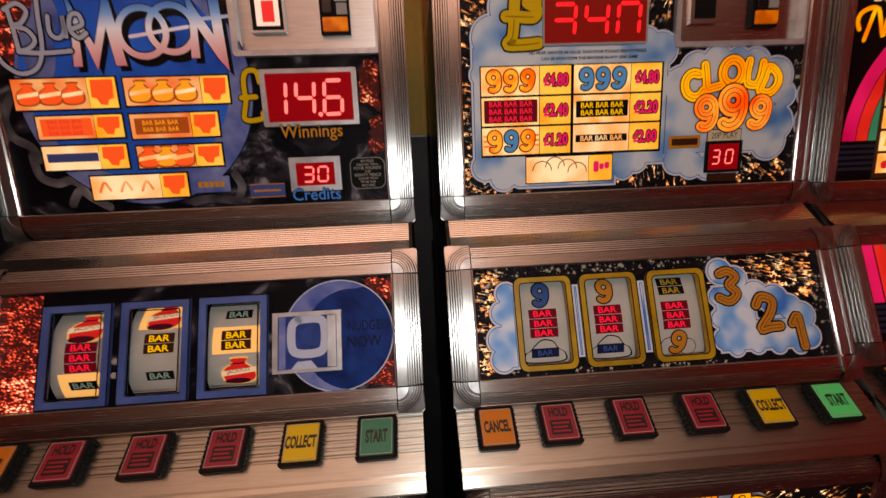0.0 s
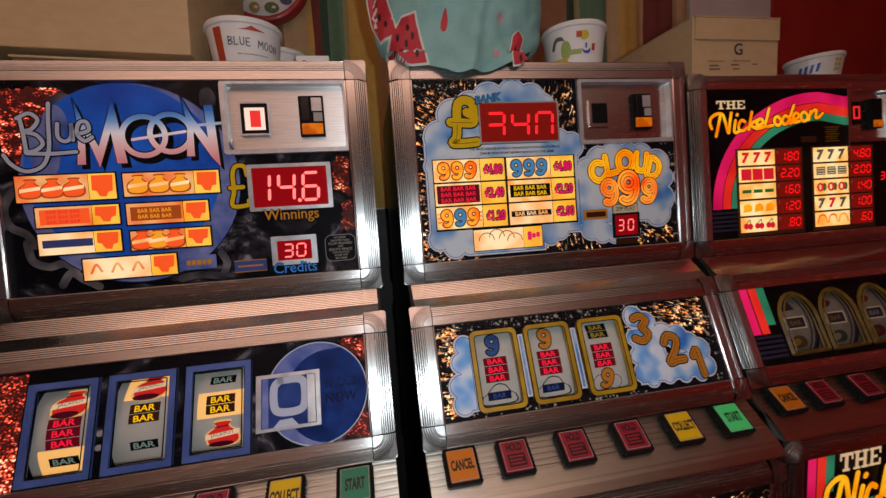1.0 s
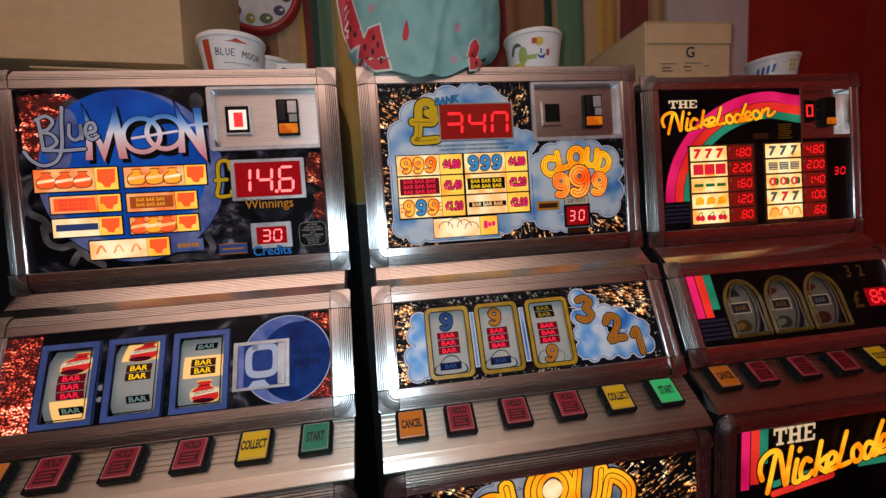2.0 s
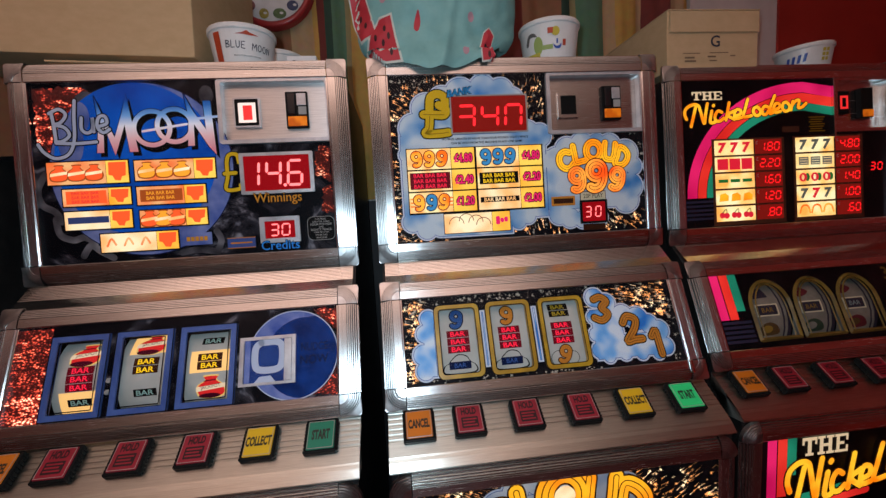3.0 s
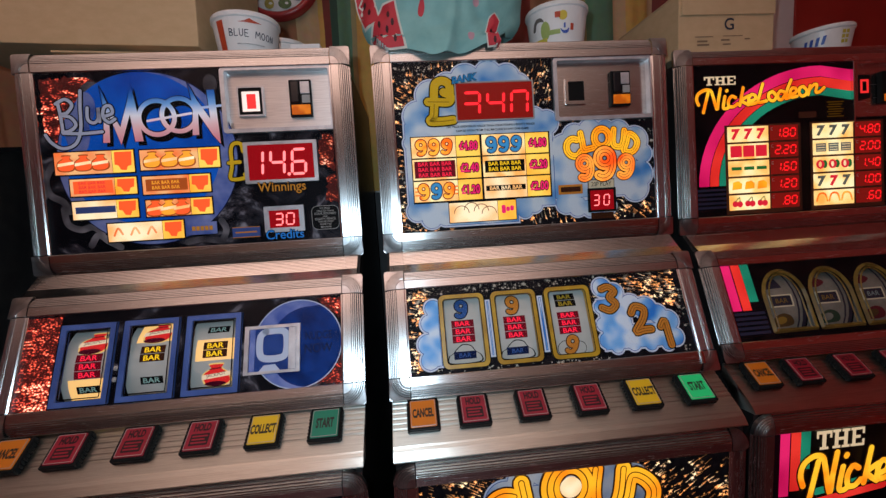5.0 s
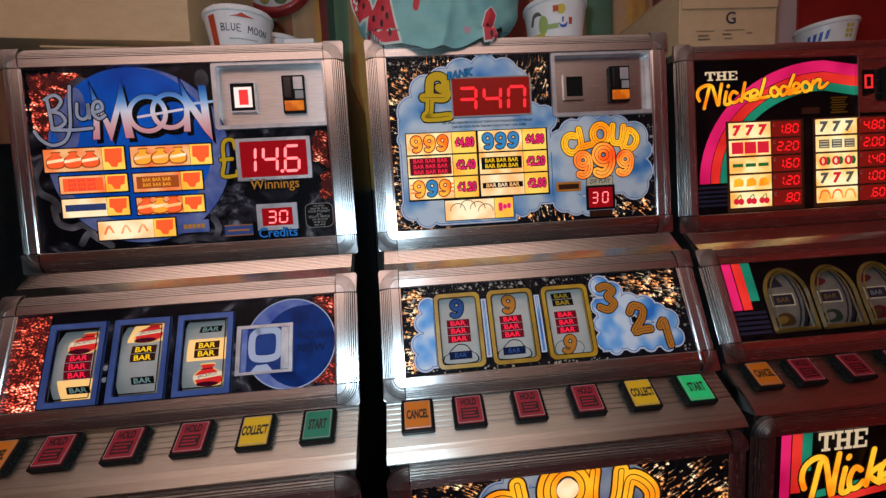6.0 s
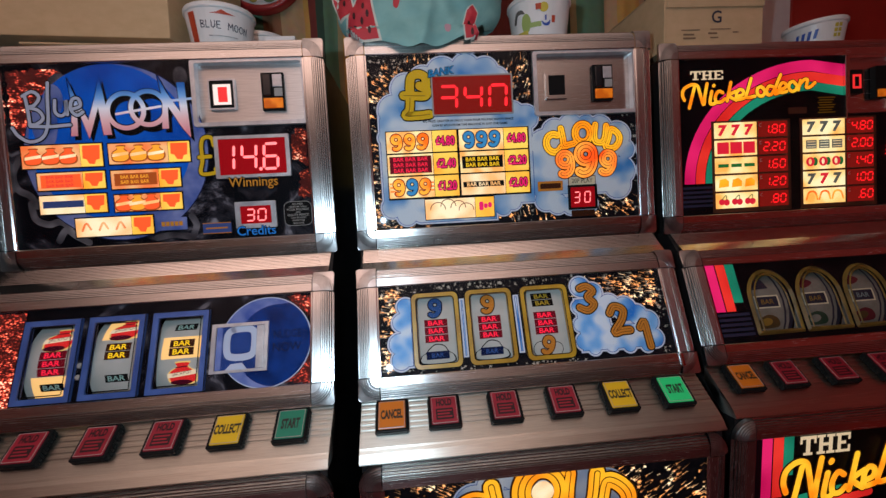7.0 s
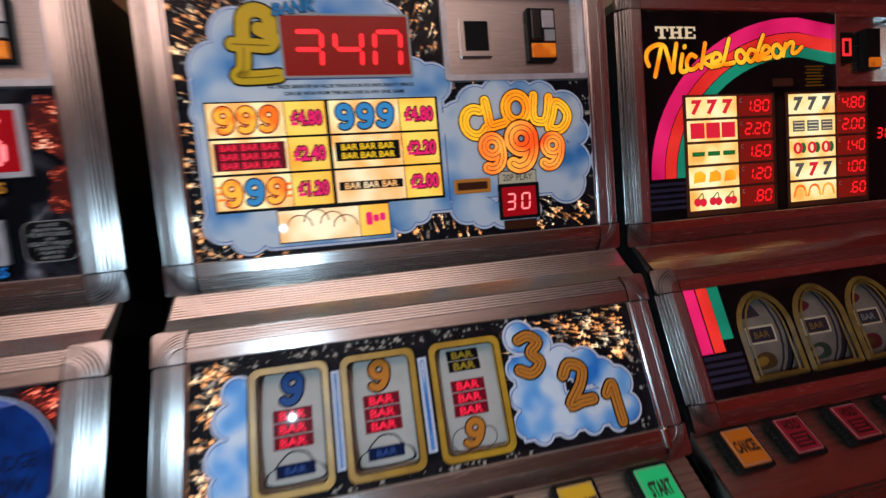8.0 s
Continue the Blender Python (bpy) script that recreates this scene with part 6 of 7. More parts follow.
for k, (x0, v0, x1, v1) in enumerate(wins):
    xc = (x0 + x1) / 2
    bend = drum(A, x0 - 0.010, x1 - 0.006, v0, v1, SHADED_REEL, 0.005, 0.105)
    arch = [(x0 + 0.003, v0 + 0.004), (x0 + 0.003, -0.068)] + [(xc + (x1 - xc - 0.003) * math.cos(radians(a)), -0.068 + 0.058 * math.sin(radians(a))) for a in range(165, 14, -15)] + [(x1 - 0.003, -0.068), (x1 - 0.003, v0 + 0.004), (x0 + 0.003, v0 + 0.004)]
    spandrel = [(x0 - 0.001, v1 + 0.001), (x0 - 0.001, -0.068)] + arch[2:-3] + [(x1 + 0.001, -0.068), (x1 + 0.001, v1 + 0.001)]
    A.poly("arch_spandrel", spandrel, NEON_BOARD, 0.0006)
    A.lines("arch_tube", [arch], 0.0100, GOLD_TUBE, 0.0010, smooth=False, dome=0.005, label="gold arch tube")
    inner = [(xc + (a - xc) * 0.76, b if b < -0.1 else b - 0.007) for a, b in arch[:-1]]
    A.lines("arch_tube", [inner], 0.0040, GOLD_TUBE, 0.0008, smooth=False, dome=0.002, label="thin inner gold tube")
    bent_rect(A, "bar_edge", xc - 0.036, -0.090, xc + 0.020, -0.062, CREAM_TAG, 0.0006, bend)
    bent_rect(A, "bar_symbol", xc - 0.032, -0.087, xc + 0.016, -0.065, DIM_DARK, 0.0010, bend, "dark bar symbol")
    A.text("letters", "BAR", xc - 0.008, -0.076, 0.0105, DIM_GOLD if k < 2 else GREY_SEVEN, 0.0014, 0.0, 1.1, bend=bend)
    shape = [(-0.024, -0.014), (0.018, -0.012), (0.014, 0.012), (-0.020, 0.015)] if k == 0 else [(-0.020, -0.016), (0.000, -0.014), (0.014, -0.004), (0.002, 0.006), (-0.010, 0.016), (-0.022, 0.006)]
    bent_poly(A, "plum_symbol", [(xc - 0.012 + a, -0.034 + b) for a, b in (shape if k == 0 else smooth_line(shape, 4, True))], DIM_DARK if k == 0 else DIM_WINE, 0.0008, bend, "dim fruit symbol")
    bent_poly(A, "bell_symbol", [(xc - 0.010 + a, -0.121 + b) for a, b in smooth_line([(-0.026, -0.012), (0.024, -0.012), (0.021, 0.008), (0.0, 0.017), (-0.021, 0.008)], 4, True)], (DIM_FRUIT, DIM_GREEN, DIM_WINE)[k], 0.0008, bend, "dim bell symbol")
    bent_poly(A, "bell_face", disc(xc - 0.014, -0.120, 0.013, 14, 0.009), (DIM_GOLD, SHADED_REEL, DIM_FRUIT)[k], 0.0012, bend)
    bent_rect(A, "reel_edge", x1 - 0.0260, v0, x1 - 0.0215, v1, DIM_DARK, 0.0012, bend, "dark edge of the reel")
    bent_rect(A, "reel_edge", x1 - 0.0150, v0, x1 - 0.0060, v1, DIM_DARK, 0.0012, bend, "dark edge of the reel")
A.text("count_figure", "3", 1.135, -0.012, 0.030, GOLD_TUBE, 0.0010, 0.01, 0.9)
A.text("count_figure", "2", 1.172, -0.012, 0.030, GOLD_TUBE, 0.0010, 0.01, 0.9)
A.text("pound_sign", "£", 1.130, -0.085, 0.040, GOLD_TUBE, 0.0010, 0.02, 0.9)
A.box("sum_display", 1.158, -0.105, 1.225, -0.060, LED_GLASS_HOT, 0.0010, 0.0030, 0.0, "red bank display")
led(A, ["8", "0"], 1.168, -0.097, 0.020, 0.030, 0.028, LED_RED, 0.0034, 0.24, 0.1)

# belly glass
A = glass_board("belly_glass", neon, neon_belly, -0.40, 0.232, NEON_BOARD, [], C, "black belly glass with colour bars and amber script")
for x, m, low in ((0.702, PINK, 0.08), (0.7255, RED_BAND, 0.09), (0.747, TEAL, 0.135)):
    A.poly("colour_bar", rect(x - 0.0105, low, x + 0.0105, 0.220), m, 0.0010, "backlit colour bar")
slab_the(A, 0.769, 0.174, 0.106, 0.040, 0.0022)
script(A, 0.736, 0.066, 0.00073, 0.00086, 0.0125, NEON_YELLOW, INK_BROWN, 0.0030)
A.lines("underline", [[(0.775, 0.083), (0.86, 0.095), (0.92, 0.104)]], 0.016, TEAL, 0.0012, label="backlit teal underline")
A.lines("underline", [[(0.775, 0.060), (0.86, 0.072), (0.925, 0.081)]], 0.016, RED_BAND, 0.0012, label="backlit red underline")
A.polys("colour_bar", [rect(0.995, 0.09 + 0.020 * k, 1.08, 0.106 + 0.020 * k) for k in range(1)], TEAL, 0.0012, "backlit teal bar")

# this machine stands a little lower, its prints sit higher in their frames
for board in neon.children:
    if board.name.startswith(("top_glass", "reel_glass", "belly_glass")):
        for piece in board.children:
            if not piece.name.startswith(("glass_pane", "glass_bead", "rainbow_end")):
                piece.matrix_basis = pose(0, 0.011, 0)

# the prints lie behind the panes, which carry their shine
for board in [b for m_ in (blue, cloud, neon) for b in m_.children if b.name.startswith(("top_glass", "reel_glass", "belly_glass"))]:
    for piece in [board, *board.children]:
        if not piece.name.startswith(("glass_", "display_bezel", "counter_frame", "rainbow_end", "reel_frame")):
            for m_ in piece.data.materials:
                bsdf(m_).inputs["Specular IOR Level"].default_value = 0.06

# ---- curtain, plaque and things on top of the machines ----
CURTAIN = mat("striped_curtain", (0.3, 0.2, 0.1), 0.85)
_m = coords(CURTAIN)
_nz = node(CURTAIN, "ShaderNodeTexNoise", Scale=3.0, Detail=3.0)
wire(CURTAIN, _m, "Vector", _nz, "Vector")
_sx = CURTAIN.node_tree.nodes.new("ShaderNodeSeparateXYZ")
wire(CURTAIN, _m, "Vector", _sx, 0)
_ad = CURTAIN.node_tree.nodes.new("ShaderNodeMath")
_ad.operation = "MULTIPLY_ADD"
_ad.inputs[1].default_value = 0.02
wire(CURTAIN, _nz, "Fac", _ad, 0)
wire(CURTAIN, _sx, "X", _ad, 2)
_mr2 = CURTAIN.node_tree.nodes.new("ShaderNodeMapRange")
_mr2.inputs["From Min"].default_value, _mr2.inputs["From Max"].default_value = -0.80, 1.20
wire(CURTAIN, _ad, "Value", _mr2, "Value")
RUST, OCHRE, GREEN, DKGREEN, PEACH, DKRED, OLIVE = (0.38, 0.17, 0.085), (0.74, 0.43, 0.11), (0.14, 0.28, 0.17), (0.04, 0.09, 0.06), (0.66, 0.42, 0.23), (0.24, 0.045, 0.035), (0.42, 0.34, 0.16)
bands = ((-0.80, RUST), (-0.50, GREEN), (-0.405, RUST), (-0.345, PEACH), (-0.275, OCHRE), (-0.255, DKRED), (-0.235, DKGREEN), (-0.21, GREEN), (-0.165, OLIVE), (-0.145, OCHRE), (-0.06, PEACH), (0.05, GREEN), (0.20, OCHRE), (0.33, DKRED),
         (0.455, RUST), (0.595, DKGREEN), (0.635, OLIVE), (0.66, GREEN), (0.755, PEACH), (0.795, OCHRE), (0.885, PEACH), (0.905, DKRED), (1.00, PEACH), (1.06, OCHRE))
_cr = CURTAIN.node_tree.nodes.new("ShaderNodeValToRGB")
_cr.color_ramp.interpolation = "EASE"
_el = _cr.color_ramp.elements
for k, (x, c) in enumerate(bands):
    q = (x + 0.80) / 2.0 + 0.004
    e = _el[k] if k < 2 else _el.new(q)
    e.position, e.color = q, (*c, 1)
_cr.color_ramp.interpolation = "CONSTANT"
wire(CURTAIN, _mr2, "Result", _cr, "Fac")
_n2 = node(CURTAIN, "ShaderNodeTexNoise", Scale=40.0, Detail=4.0)
wire(CURTAIN, _m, "Vector", _n2, "Vector")
_mx = CURTAIN.node_tree.nodes.new("ShaderNodeMix")
_mx.data_type, _mx.blend_type = "RGBA", "MULTIPLY"
_mx.inputs["Factor"].default_value = 0.35
CURTAIN.node_tree.links.new(_cr.outputs["Color"], _mx.inputs["A"])
CURTAIN.node_tree.links.new(_n2.outputs["Color"], _mx.inputs["B"])
CURTAIN.node_tree.links.new(_mx.outputs["Result"], bsdf(CURTAIN).inputs["Base Color"])


def curtain():
    """A hanging cloth in soft folds."""
    bm = bmesh.new()
    n = 260
    rows_ = []
    for z in (1.365, 1.5, 1.7, 1.9, 2.2, 2.40):
        row = []
        for i in range(n + 1):
            x = -2.2 + 3.29 * i / n
            y = 0.575 + 0.012 * math.sin(x * 42 + 1.5 * math.sin(x * 9)) + 0.006 * math.sin(x * 97 + z)
            row.append(bm.verts.new((x, y, z)))
        rows_.append(row)
    for a, b in zip(rows_, rows_[1:]):
        for i in range(n):
            bm.faces.new((a[i], a[i + 1], b[i + 1], b[i]))
    ob = part("curtain", bm, CURTAIN, smooth=True)
    tagged(ob, "hanging cloth striped in ochre, green and rust red", "curtain")
    rod = bmesh.new()
    bmesh.ops.create_cone(rod, cap_ends=True, segments=16, radius1=0.012, radius2=0.012, depth=3.3, matrix=pose(-0.55, 0.575, 2.40, 0, 90, 0))
    part("curtain_rod", rod, CHROME, ob, "thin metal rod")
    return ob


curtain()


# round plaque on the curtain
PLAQUE_WHITE = mottle(mat("plaque_face", (0.62, 0.62, 0.62), 0.35), [(0.3, (0.55, 0.55, 0.55)), (0.7, (0.66, 0.66, 0.66))], 30)
PLAQUE_RED = mat("red_rim", (0.42, 0.03, 0.03), 0.3, coat=0.4)
FRUITS = [mottle(mat(f"fruit_{n}", c, 0.5), [(0.3, tuple(q * 0.5 for q in c)), (0.7, c)], 90) for n, c in (("blue", (0.05, 0.07, 0.16)), ("black", (0.07, 0.06, 0.05)), ("plum", (0.24, 0.08, 0.08)), ("yellow", (0.42, 0.33, 0.06)), ("green", (0.12, 0.20, 0.07)))]
clock = empty("wall_clock", Matrix.Translation((-0.386, 0.548, 2.062)) @ pose(0, 0, 0, 90, 0, 0))
tagged(clock, "round wall clock with red rim and painted fruit", "wall clock")
part("face", lathe([(0.128, 0.0), (0.128, 0.012), (0.001, 0.014)]), PLAQUE_WHITE, clock, "white face")
rim = bmesh.new()
prof = [(0.126 + 0.011 * math.cos(radians(a)), 0.014 + 0.013 * math.sin(radians(a))) for a in range(180, -1, -30)] + [(0.140, 0.0)]
rows_ = [[rim.verts.new((r * math.cos(2 * math.pi * i / 48), r * math.sin(2 * math.pi * i / 48), z)) for i in range(48)] for r, z in prof]
for a, b in zip(rows_, rows_[1:]):
    for i in range(48):
        rim.faces.new((a[i], a[(i + 1) % 48], b[(i + 1) % 48], b[i]))
bmesh.ops.recalc_face_normals(rim, faces=rim.faces[:])
part("rim", rim, PLAQUE_RED, clock, "glossy red rim", smooth=True)
for k in range(12):
    a = radians(30 * k + 15)
    part("fruit_mark", flat_bm([(0.094 * math.cos(a) + x, 0.094 * math.sin(a) + y) for x, y in disc(0, 0, 0.021 - 0.003 * (k % 3), 16, 0.016)], 0.0155), FRUITS[k % 5], clock, "painted fruit")
    part("fruit_shine", flat_bm([(0.097 * math.cos(a) + x, 0.097 * math.sin(a) + y) for x, y in disc(0.005, 0.004, 0.006, 10, 0.004)], 0.0162), PLAQUE_WHITE, clock, "pale shine")
for a, ln in ((70, 0.07), (200, 0.05)):
    part("clock_hand", moved(box_bm((0, -0.003, 0.0), (ln, 0.003, 0.002)), 0, 0, 0.019, a), INK, clock, "dark pointer")


def round_print(x0, v0, pts, r0, r1, hgt, extra=0.0006):
    """Wraps a flat shape round a tub; x along the girth, v up."""
    bm = flat_bm([(x0 + a, v0 + b) for a, b in pts], 0.0)
    bmesh.ops.subdivide_edges(bm, edges=bm.edges[:], cuts=2)
    return wrap(bm, r0, r1, hgt, extra)


PEN = {
    "B": [[(0, 0), (0.02, 1)], [(0, 1), (0.5, 0.88), (0.42, 0.6), (0.02, 0.52), (0.58, 0.36), (0.5, 0.06), (0, 0)]], "L": [[(0.05, 1), (0, 0), (0.5, 0.03)]],
    "U": [[(0, 1), (0.02, 0.2), (0.25, 0), (0.5, 0.2), (0.52, 1)]], "E": [[(0.5, 1), (0, 0.97), (0, 0.02), (0.52, 0)], [(0, 0.52), (0.4, 0.5)]],
    "M": [[(0, 0), (0.08, 1), (0.36, 0.35), (0.64, 1), (0.74, 0)]], "O": [loop(0.3, 0.48, 0.28, 0.48, 0, 390)], "N": [[(0, 0), (0.03, 1), (0.5, 0), (0.54, 1)]],
}


def pen_bm(words, size):
    """Words written with a felt pen, about their own middle."""
    bm = bmesh.new()
    x, mid = 0.0, 0.42 * size * len(words)
    for ch in words:
        for path in PEN.get(ch, []):
            q = [(a * size, b * size) for a, b in path]
            line = [(a[0] + (b[0] - a[0]) * k / 4, a[1] + (b[1] - a[1]) * k / 4) for a, b in zip(q, q[1:]) for k in range(4)] + q[-1:]
            stroke(bm, [(x - mid + a, b - size / 2) for a, b in line], 0.0017, 0.0)
        x += size * (0.95 if ch == "M" else 0.82)
    return bm


def wrap(bm, r0, r1, hgt, extra=0.0006):
    for q in bm.verts:
        r = r0 + (r1 - r0) * (q.co.y - 0.004) / (hgt - 0.016) + extra
        a = q.co.x / r1 - math.pi / 2
        q.co = Vector((r * math.cos(a), r * math.sin(a), q.co.y))
    return bm


def tub(m, r_rim, hgt, label, prints):
    r0, r1 = r_rim * 0.80, r_rim * 0.955
    root = empty("plastic_tub", m)
    tagged(root, label, "tub")
    t = 0.0016
    part("wall", lathe([(r0 - 0.006, 0.0), (r0, 0.004), (r1, hgt - 0.012), (r1 + 0.001, hgt - 0.011), (r_rim - 0.001, hgt - 0.011), (r_rim, hgt - 0.009), (r_rim, hgt - 0.003), (r_rim - 0.002, hgt), (r1 - 0.001, hgt), (r1 - t - 0.001, hgt - 0.004), (r0 - t, 0.006), (0.004, 0.0055)]), PAPER, root, "white plastic wall with rolled rim", smooth=False)
    for order, item in enumerate(prints):
        if item[0] == "pen":
            _, words, x, v, size, ink, turn = item
            part("writing", wrap(moved(pen_bm(words, size), x, v, 0, turn), r0, r1, hgt, 0.0009), ink, root, "hand-written words")
        else:
            _, pts, x, v, ink, lab = item
            part("print", round_print(x, v, pts, r0, r1, hgt, 0.0006 + 0.0002 * order), ink, root, lab)
    return root


T_RED = mat("tub_red", (0.50, 0.06, 0.02), 0.4)
T_GREEN = mat("tub_green", (0.32, 0.42, 0.12), 0.4)
T_YELLOW = mat("tub_yellow", (0.60, 0.48, 0.06), 0.4)
T_BLUE = mat("tub_blue", (0.03, 0.09, 0.40), 0.4)
T_GREY = mat("tub_grey", (0.12, 0.11, 0.10), 0.5)
hill = [(-0.024, 0.0), (-0.010, 0.003), (0.0, 0.008), (0.008, 0.004), (0.026, 0.0), (0.006, -0.001)]
stripe_r = rect(-0.009, -0.040, 0.009, 0.040)
tub(pose(-0.348, 0.105, 1.632, 0, 0, 16), 0.0715, 0.101, "white plastic tub with red stripe and hand-written words", [
    ("pen", "BLUE MOON", 0.016, 0.056, 0.0135, INK, -3), ("shape", hill, 0.010, 0.078, T_RED, "small red hill print"), ("shape", stripe_r, -0.056, 0.044, T_RED, "red stripe print"),
    ("shape", rect(-0.030, -0.001, 0.030, 0.001), 0.010, 0.036, GREY_TAG, "row of small print")])
tub(pose(-0.318, 0.262, 1.632), 0.0700, 0.106, "plain white plastic tub behind the lettered one", [])
tub(pose(0.366, 0.105, 1.632, 0, 0, -20), 0.0725, 0.110, "white plastic tub with black, green and blue doodles", [
    ("shape", smooth_line([(-0.022, 0.0), (-0.012, 0.020), (0.004, 0.022), (0.012, 0.012), (0.002, 0.014), (-0.008, 0.012), (-0.014, -0.002)], 4, True), -0.042, 0.060, T_GREY, "black curled doodle"),
    ("shape", disc(0, 0, 0.012, 14, 0.020), -0.028, 0.052, T_GREEN, "green doodle"), ("shape", rect(-0.014, -0.005, 0.012, 0.005), -0.004, 0.046, T_GREEN, "green bar doodle"),
    ("shape", rect(-0.02, -0.007, 0.016, 0.007), -0.040, 0.030, T_YELLOW, "yellow patch"), ("shape", disc(0, 0, 0.010, 12), 0.014, 0.078, T_YELLOW, "yellow patch"),
    ("shape", smooth_line([(-0.010, 0.002), (-0.004, -0.008), (0.008, -0.008), (0.011, 0.002), (0.004, -0.003), (-0.003, -0.003)], 4, True), 0.018, 0.050, T_BLUE, "blue smile doodle"),
    ("shape", rect(-0.002, 0.0, 0.002, 0.010), 0.018, 0.052, T_BLUE, "blue tick"), ("shape", rect(-0.004, -0.007, 0.004, 0.007), 0.036, 0.054, T_RED, "small red mark"),
    ("shape", rect(-0.006, -0.006, 0.006, 0.006), 0.002, 0.080, T_RED, "small red square")])
tub(pose(1.108, 0.150, 1.624, 0, -2.5, 0) @ pose(0, 0, 0, 0, 0, -42), 0.066, 0.078, "tilted white plastic tub with blue marker strokes", [
    ("shape", [(a + 0.25 * b, b + 0.10 * a) for a, b in rect(-0.010 + 0.013 * k, -0.010, -0.003 + 0.013 * k, 0.010)], -0.034, 0.040, T_BLUE, "blue marker stroke") for k in range(4)] + [
    ("shape", rect(-0.004, -0.004, 0.004, 0.004), 0.040 + 0.010 * (k % 2), 0.034 + 0.011 * (k // 2), T_YELLOW, "small gold print") for k in range(6)])

# small white card box and a crumpled blue wrapper by the tub
card = part("card_box", box_bm((-0.250, 0.080, 1.632), (-0.186, 0.115, 1.678), 0.0012), PAPER)
tagged(card, "small white cardboard box with dark print", "box")
part("print_mark", prism([(-0.243, 1.664), (-0.226, 1.660), (-0.224, 1.665), (-0.236, 1.669)], 0.0005), INK, card, "dark print", Matrix(((1, 0, 0, 0), (0, 0, -1, 0.0797), (0, 1, 0, 0), (0, 0, 0, 1))))
wr = bmesh.new()
bmesh.ops.create_icosphere(wr, subdivisions=3, radius=0.020, matrix=pose(-0.268, 0.12, 1.650))
for q in wr.verts:
    q.co += Vector((noise.noise(q.co * 60), noise.noise(q.co * 60 + Vector((5, 0, 0))), noise.noise(q.co * 60 + Vector((0, 9, 0))))) * 0.006
    q.co.z = max(q.co.z, 1.6325)
tagged(part("wrapper", wr, T_BLUE), "crumpled dark blue wrapper on the machine top", "wrapper")


# cartons
OLD_TAPE = mat("packing_tape", (0.45, 0.33, 0.16), 0.25)
def carton(name, m, w, d, hgt, label, lid=0.0, words=()):
    root = empty(name, m)
    tagged(root, label, "box")
    part("carton_body", box_bm((0, 0, 0), (w, d, hgt), 0.002), CARD, root, "brown cardboard body")
    if lid:
        part("lid_flap", box_bm((0.004, -0.005, hgt - lid), (w - 0.001, -0.001, hgt - 0.001), 0.0012), CARD, root, "folded lid flap")
        part("lid_top", box_bm((-0.001, -0.005, hgt), (w + 0.001, d, hgt + 0.003), 0.001), CARD, root, "folded lid")
        part("corner_fold", box_bm((-0.002, -0.0015, 0.0), (0.004, 0.006, hgt), 0.001), CARD, root, "folded corner edge")
    front = Matrix(((1, 0, 0, 0), (0, 0, -1, -0.0012), (0, 1, 0, 0), (0, 0, 0, 1)))
    for kind, x, v, size in words:
        bm = moved(text_bm(kind, size, 0.012, 1.0), x, v) if isinstance(kind, str) else flat_bm(rect(x, v, x + kind, v + size), 0.0)
        part("printing", bm, INK if isinstance(kind, str) else CARD_DARK, root, "printed marks", front)
    return root


carton("cardboard_box", pose(0.645, 0.062, 1.622), 0.240, 0.43, 0.140, "lidded brown cardboard box printed with a letter", 0.050,
       [("G", 0.125, 0.070, 0.026), (0.026, 0.045, 0.030, 0.004), (0.022, 0.105, 0.032, 0.004), (0.014, 0.165, 0.034, 0.003), (0.030, 0.045, 0.022, 0.004), (0.020, 0.110, 0.023, 0.003), (0.045, 0.040, 0.041, 0.002), (0.050, 0.110, 0.042, 0.002)])
big = carton("cardboard_box", pose(-0.960, 0.060, 1.694, 0, 2.6, 0), 0.525, 0.40, 0.34, "large plain brown carton resting on a flattened box")
part("bottom_flap", box_bm((0.24, -0.012, -0.021), (0.523, 0.34, -0.017), 0.001), CARD, big, "folded bottom flap")
part("tape", box_bm((0.0, 0.195, 0.3395), (0.525, 0.245, 0.3412)), OLD_TAPE, big, "yellowed packing tape")
flat = part("flattened_box", box_bm((-0.745, 0.045, 1.6325), (-0.452, 0.40, 1.6385), 0.0015), CARD)
tagged(flat, "flattened brown cardboard sheet under the carton", "cardboard")
wedge = part("cardboard_wedge", profile_bm([(0.07, 1.639), (0.40, 1.639), (0.40, 1.668), (0.07, 1.668)], 0.07, -0.66), CARD_DARK)
tagged(wedge, "dark folded cardboard pad under the carton", "cardboard")

# patterned bag draped over the front edge
BAG_TEAL = mottle(mat("teal_bag_cloth", (0.20, 0.46, 0.44), 0.6), [(0.3, (0.16, 0.39, 0.38)), (0.7, (0.25, 0.52, 0.49))], 14, bump=0.15)
MELON = mat("melon_red_print", (0.55, 0.035, 0.05), 0.55)
RIND = mat("melon_rind_print", (0.62, 0.66, 0.58), 0.55)
SEED = mat("melon_seed_print", (0.05, 0.01, 0.012), 0.55)
PALE_PINK = mat("pale_pink_print", (0.50, 0.28, 0.32), 0.55)


def bag_mid(z):
    return 0.075 + 0.02 * math.sin((z - 1.62) * 9)


def bag_half(z):
    k = min(1.0, max(0.0, (z - 1.615) / 0.10))
    return (0.095 + 0.085 * math.sin(k * math.pi / 2)) * (1.0 if z < 1.80 else max(0.25, 1 - (z - 1.80) * 2.2))


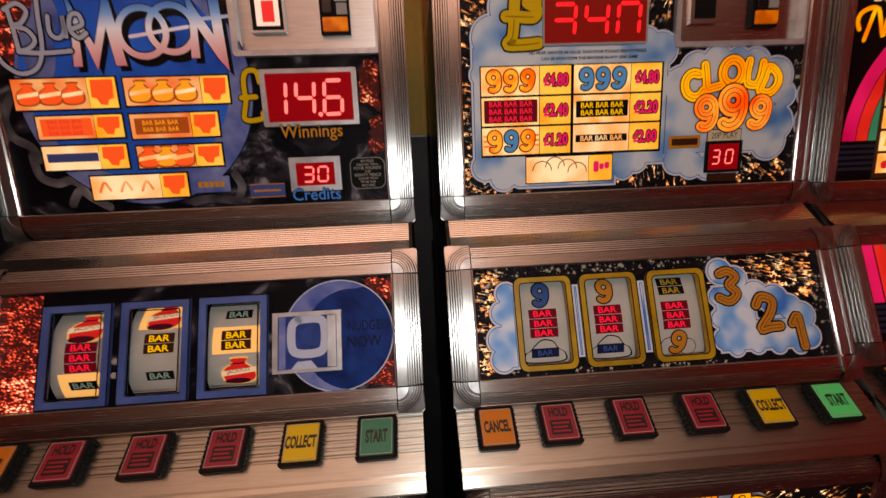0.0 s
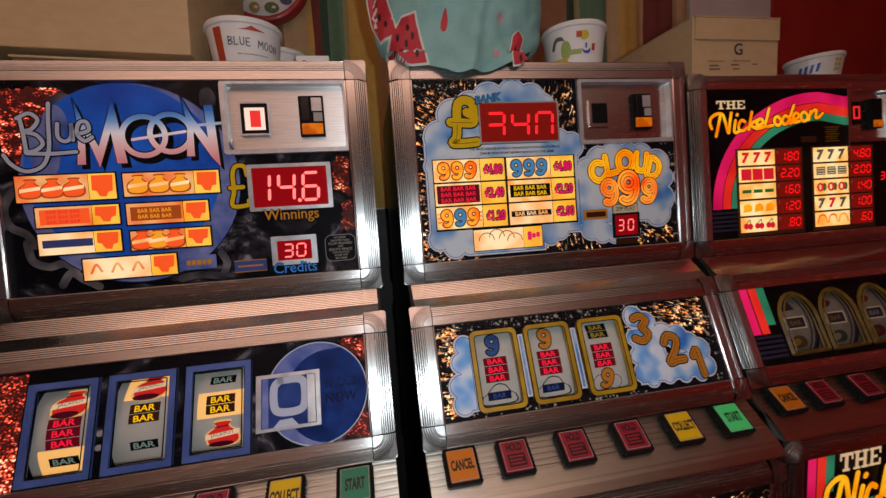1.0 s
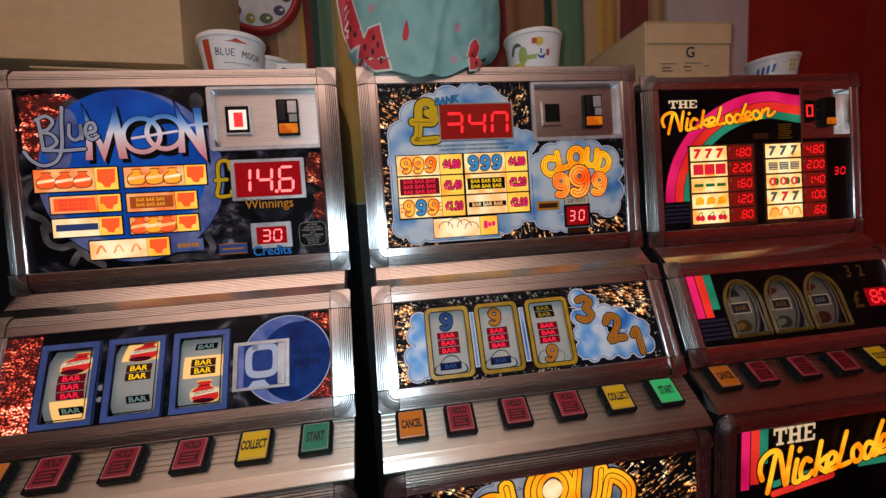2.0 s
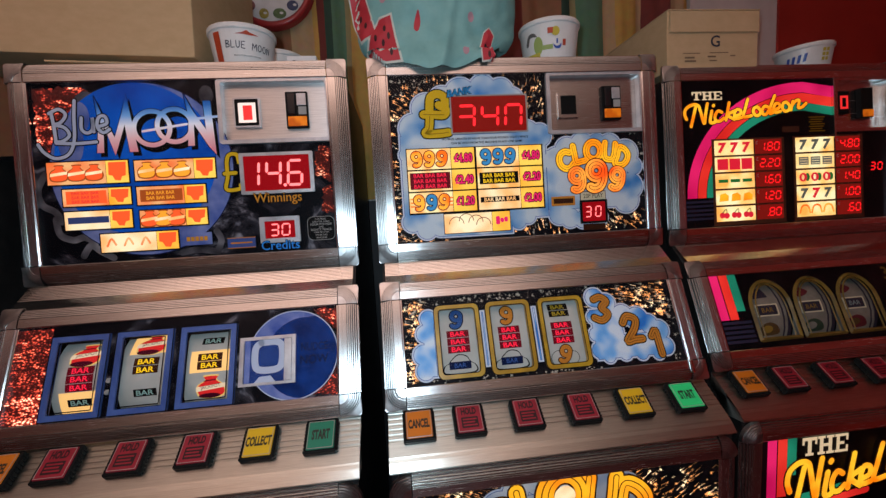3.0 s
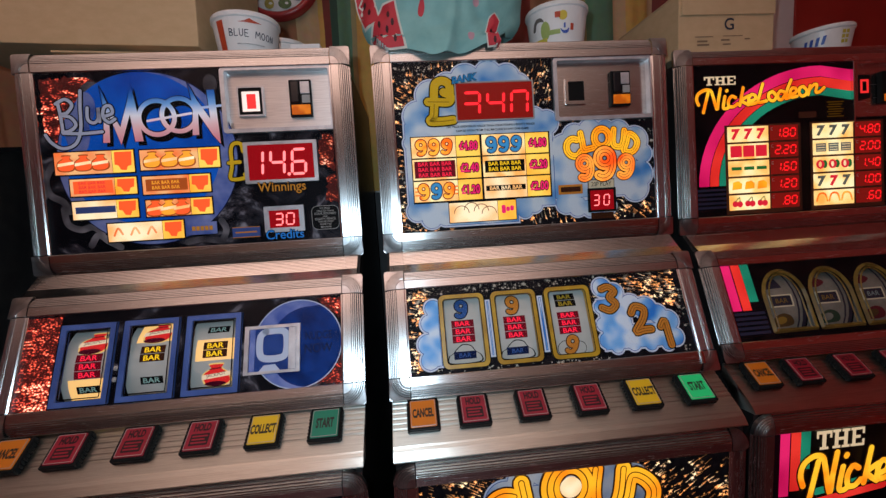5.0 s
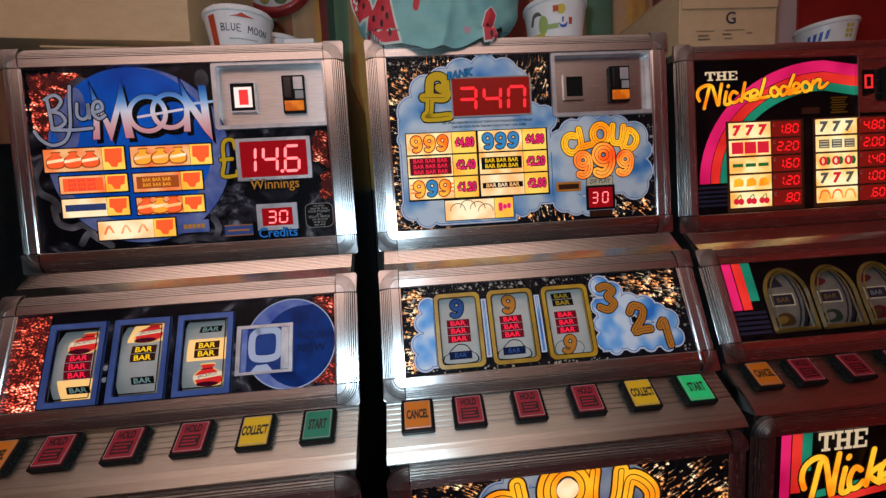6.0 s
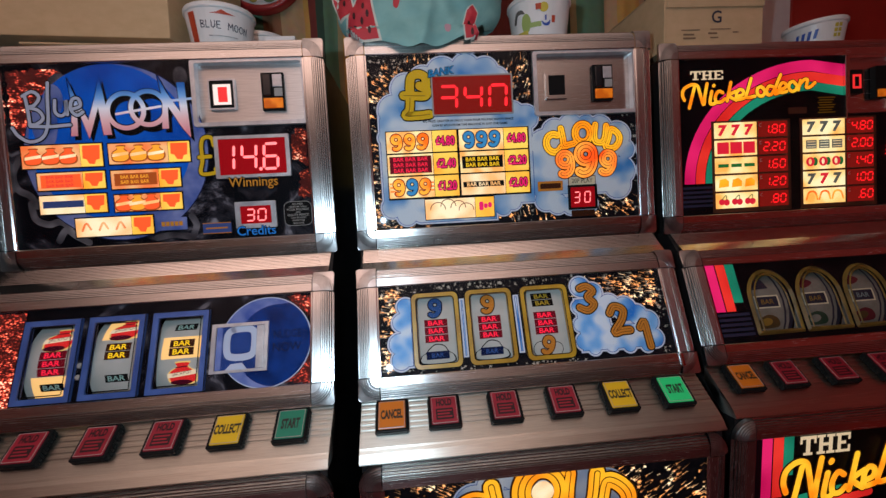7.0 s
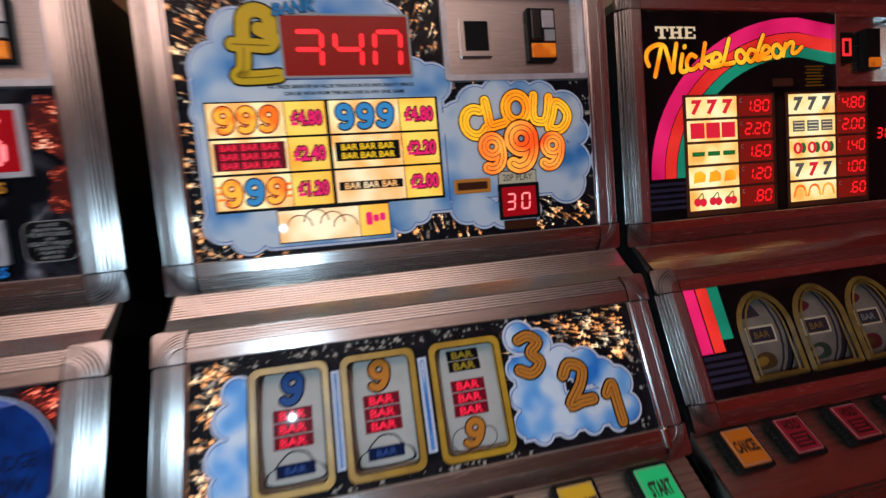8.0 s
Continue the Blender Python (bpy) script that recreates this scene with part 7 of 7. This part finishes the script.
def bag_front(x, z):
    q = max(-1.0, min(1.0, (x - bag_mid(z)) / bag_half(z)))
    y = 0.070 - 0.078 * (1 - abs(q) ** 2.6) ** 0.6
    p = Vector((x * 9, 0.0, z * 9))
    y += 0.022 * noise.noise(p) + 0.011 * abs(noise.noise(p * 2.3)) + 0.004 * noise.noise(p * 6) - 0.009 * math.exp(-((x - 0.105 - 0.25 * (z - 1.7)) / 0.010) ** 2)
    if z < 1.66:
        y = min(y, -0.006) if abs(q) < 0.97 else y
    return y


def bag():
    root = empty("cloth_bag", pose(0, 0, 0))
    tagged(root, "turquoise bag with watermelon print draped over the cabinet edge", "bag")
    bm = bmesh.new()
    nu, nv = 48, 44
    front, back = [], []
    for j in range(nv + 1):
        t = j / nv
        f, b = [], []
        for i in range(nu + 1):
            q = -1 + 2 * i / nu
            low = 1.6165 + 0.060 * abs(q) ** 3.2 + 0.003 * math.sin(q * 9)
            z = low + (2.02 - low) * t
            x = bag_mid(z) + q * bag_half(z)
            f.append(bm.verts.new((x, bag_front(x, z), z)))
            zz = max(z, 1.645)
            b.append(bm.verts.new((x, max(bag_front(x, z) + 0.004, 0.070 + 0.09 * (1 - abs(q) ** 2.6) ** 0.6 * min(1, max(0, (z - 1.655) * 30))), zz if z > 1.655 else z)))
        front.append(f)
        back.append(b)
    for rows_, flip in ((front, False), (back, True)):
        for a, b in zip(rows_, rows_[1:]):
            for i in range(nu):
                f = (a[i], a[i + 1], b[i + 1], b[i])
                bm.faces.new(f[::-1] if flip else f)
    part("bag_body", bm, BAG_TEAL, root, "turquoise cloth", smooth=True)

    def patch(name, pts, material, lift, label):
        pb = flat_bm(pts, 0.0)
        for _ in range(3):
            bmesh.ops.subdivide_edges(pb, edges=pb.edges[:], cuts=1)
            bmesh.ops.triangulate(pb, faces=pb.faces[:])
        for q in pb.verts:
            q.co = Vector((q.co.x, bag_front(q.co.x, q.co.y) - lift, q.co.y))
        part(name, pb, material, root, label, smooth=True)

    slices = ([(-0.106, 1.83), (-0.072, 1.80), (-0.050, 1.705), (-0.082, 1.695), (-0.096, 1.74)], [(-0.062, 1.642), (-0.068, 1.668), (-0.060, 1.700), (-0.040, 1.728), (-0.016, 1.732), (-0.010, 1.690), (0.000, 1.636), (-0.030, 1.633)],
              [(0.176, 1.632), (0.206, 1.636), (0.196, 1.660), (0.206, 1.690), (0.196, 1.705), (0.184, 1.695), (0.174, 1.664)])
    seeds = (((-0.086, 1.775), (-0.080, 1.745), (-0.070, 1.725)), ((-0.050, 1.692), (-0.030, 1.708), (-0.034, 1.680), (-0.046, 1.663), (-0.018, 1.652), (-0.058, 1.650), (-0.022, 1.692)), ((0.186, 1.665), (0.190, 1.645)))
    for pts, sd in zip(slices, seeds):
        cx_, cz_ = sum(p[0] for p in pts) / len(pts), sum(p[1] for p in pts) / len(pts)
        patch("melon_rind", [(cx_ + (a - cx_) * 1.16, cz_ + (b - cz_) * 1.10) for a, b in pts], RIND, 0.0012, "pale rind print")
        patch("melon_slice", pts, MELON, 0.0020, "red watermelon print")
        for a, b in sd:
            patch("melon_seed", disc(a, b, 0.0034, 8, 0.0075), SEED, 0.0028, "dark seed print")
    patch("drop_print", smooth_line([(0.032, 1.700), (0.040, 1.695), (0.046, 1.712), (0.042, 1.735), (0.034, 1.716)], 3, True), MELON, 0.0014, "small red drop print")
    for a, b in ((0.155, 1.725), (0.140, 1.655), (-0.03, 1.77), (0.02, 1.785), (0.15, 1.79)):
        patch("pink_print", disc(a, b, 0.007, 10, 0.010), PALE_PINK, 0.0014, "pale pink print")


bag()


# ---- dark neighbour machine ----
def dark_machine():
    root = empty("dark_cabinet", pose(-1.135, -0.02, -0.011))
    tagged(root, "unlit black machine cabinet with glossy rounded edge", "machine")
    prof_ = [(0.48, 0.0), (0.48, 1.47), (0.10, 1.49), (0.02, 1.475), (-0.02, 1.44), (-0.06, 1.30), (-0.13, 1.05), (-0.24, 0.93), (-0.25, 0.86), (-0.22, 0.80), (-0.22, 0.0)]
    part("cabinet_body", profile_bm(prof_, 0.318), BLACK, root, "black cabinet body")
    edge = [(0.10, 1.4925), (0.017, 1.479), (-0.025, 1.442), (-0.066, 1.30), (-0.136, 1.052), (-0.247, 0.933), (-0.258, 0.86)]
    for s in (-1, 1):
        bm = profile_bm(edge + [(y + 0.016, z - 0.006) for y, z in edge[::-1]], 0.005, s * 0.3185)
        part("edge_trim", bm, DARK_GLOSS, root, "glossy black edge trim")
    return root


dark_machine()

# small chrome clip at the end of a glazing bead
clip = part("bead_clip", box_bm((0.284, -0.172, 0.009), (0.292, -0.146, 0.014), 0.0022), CHROME, cloud, "small chrome clip", cloud_reel)
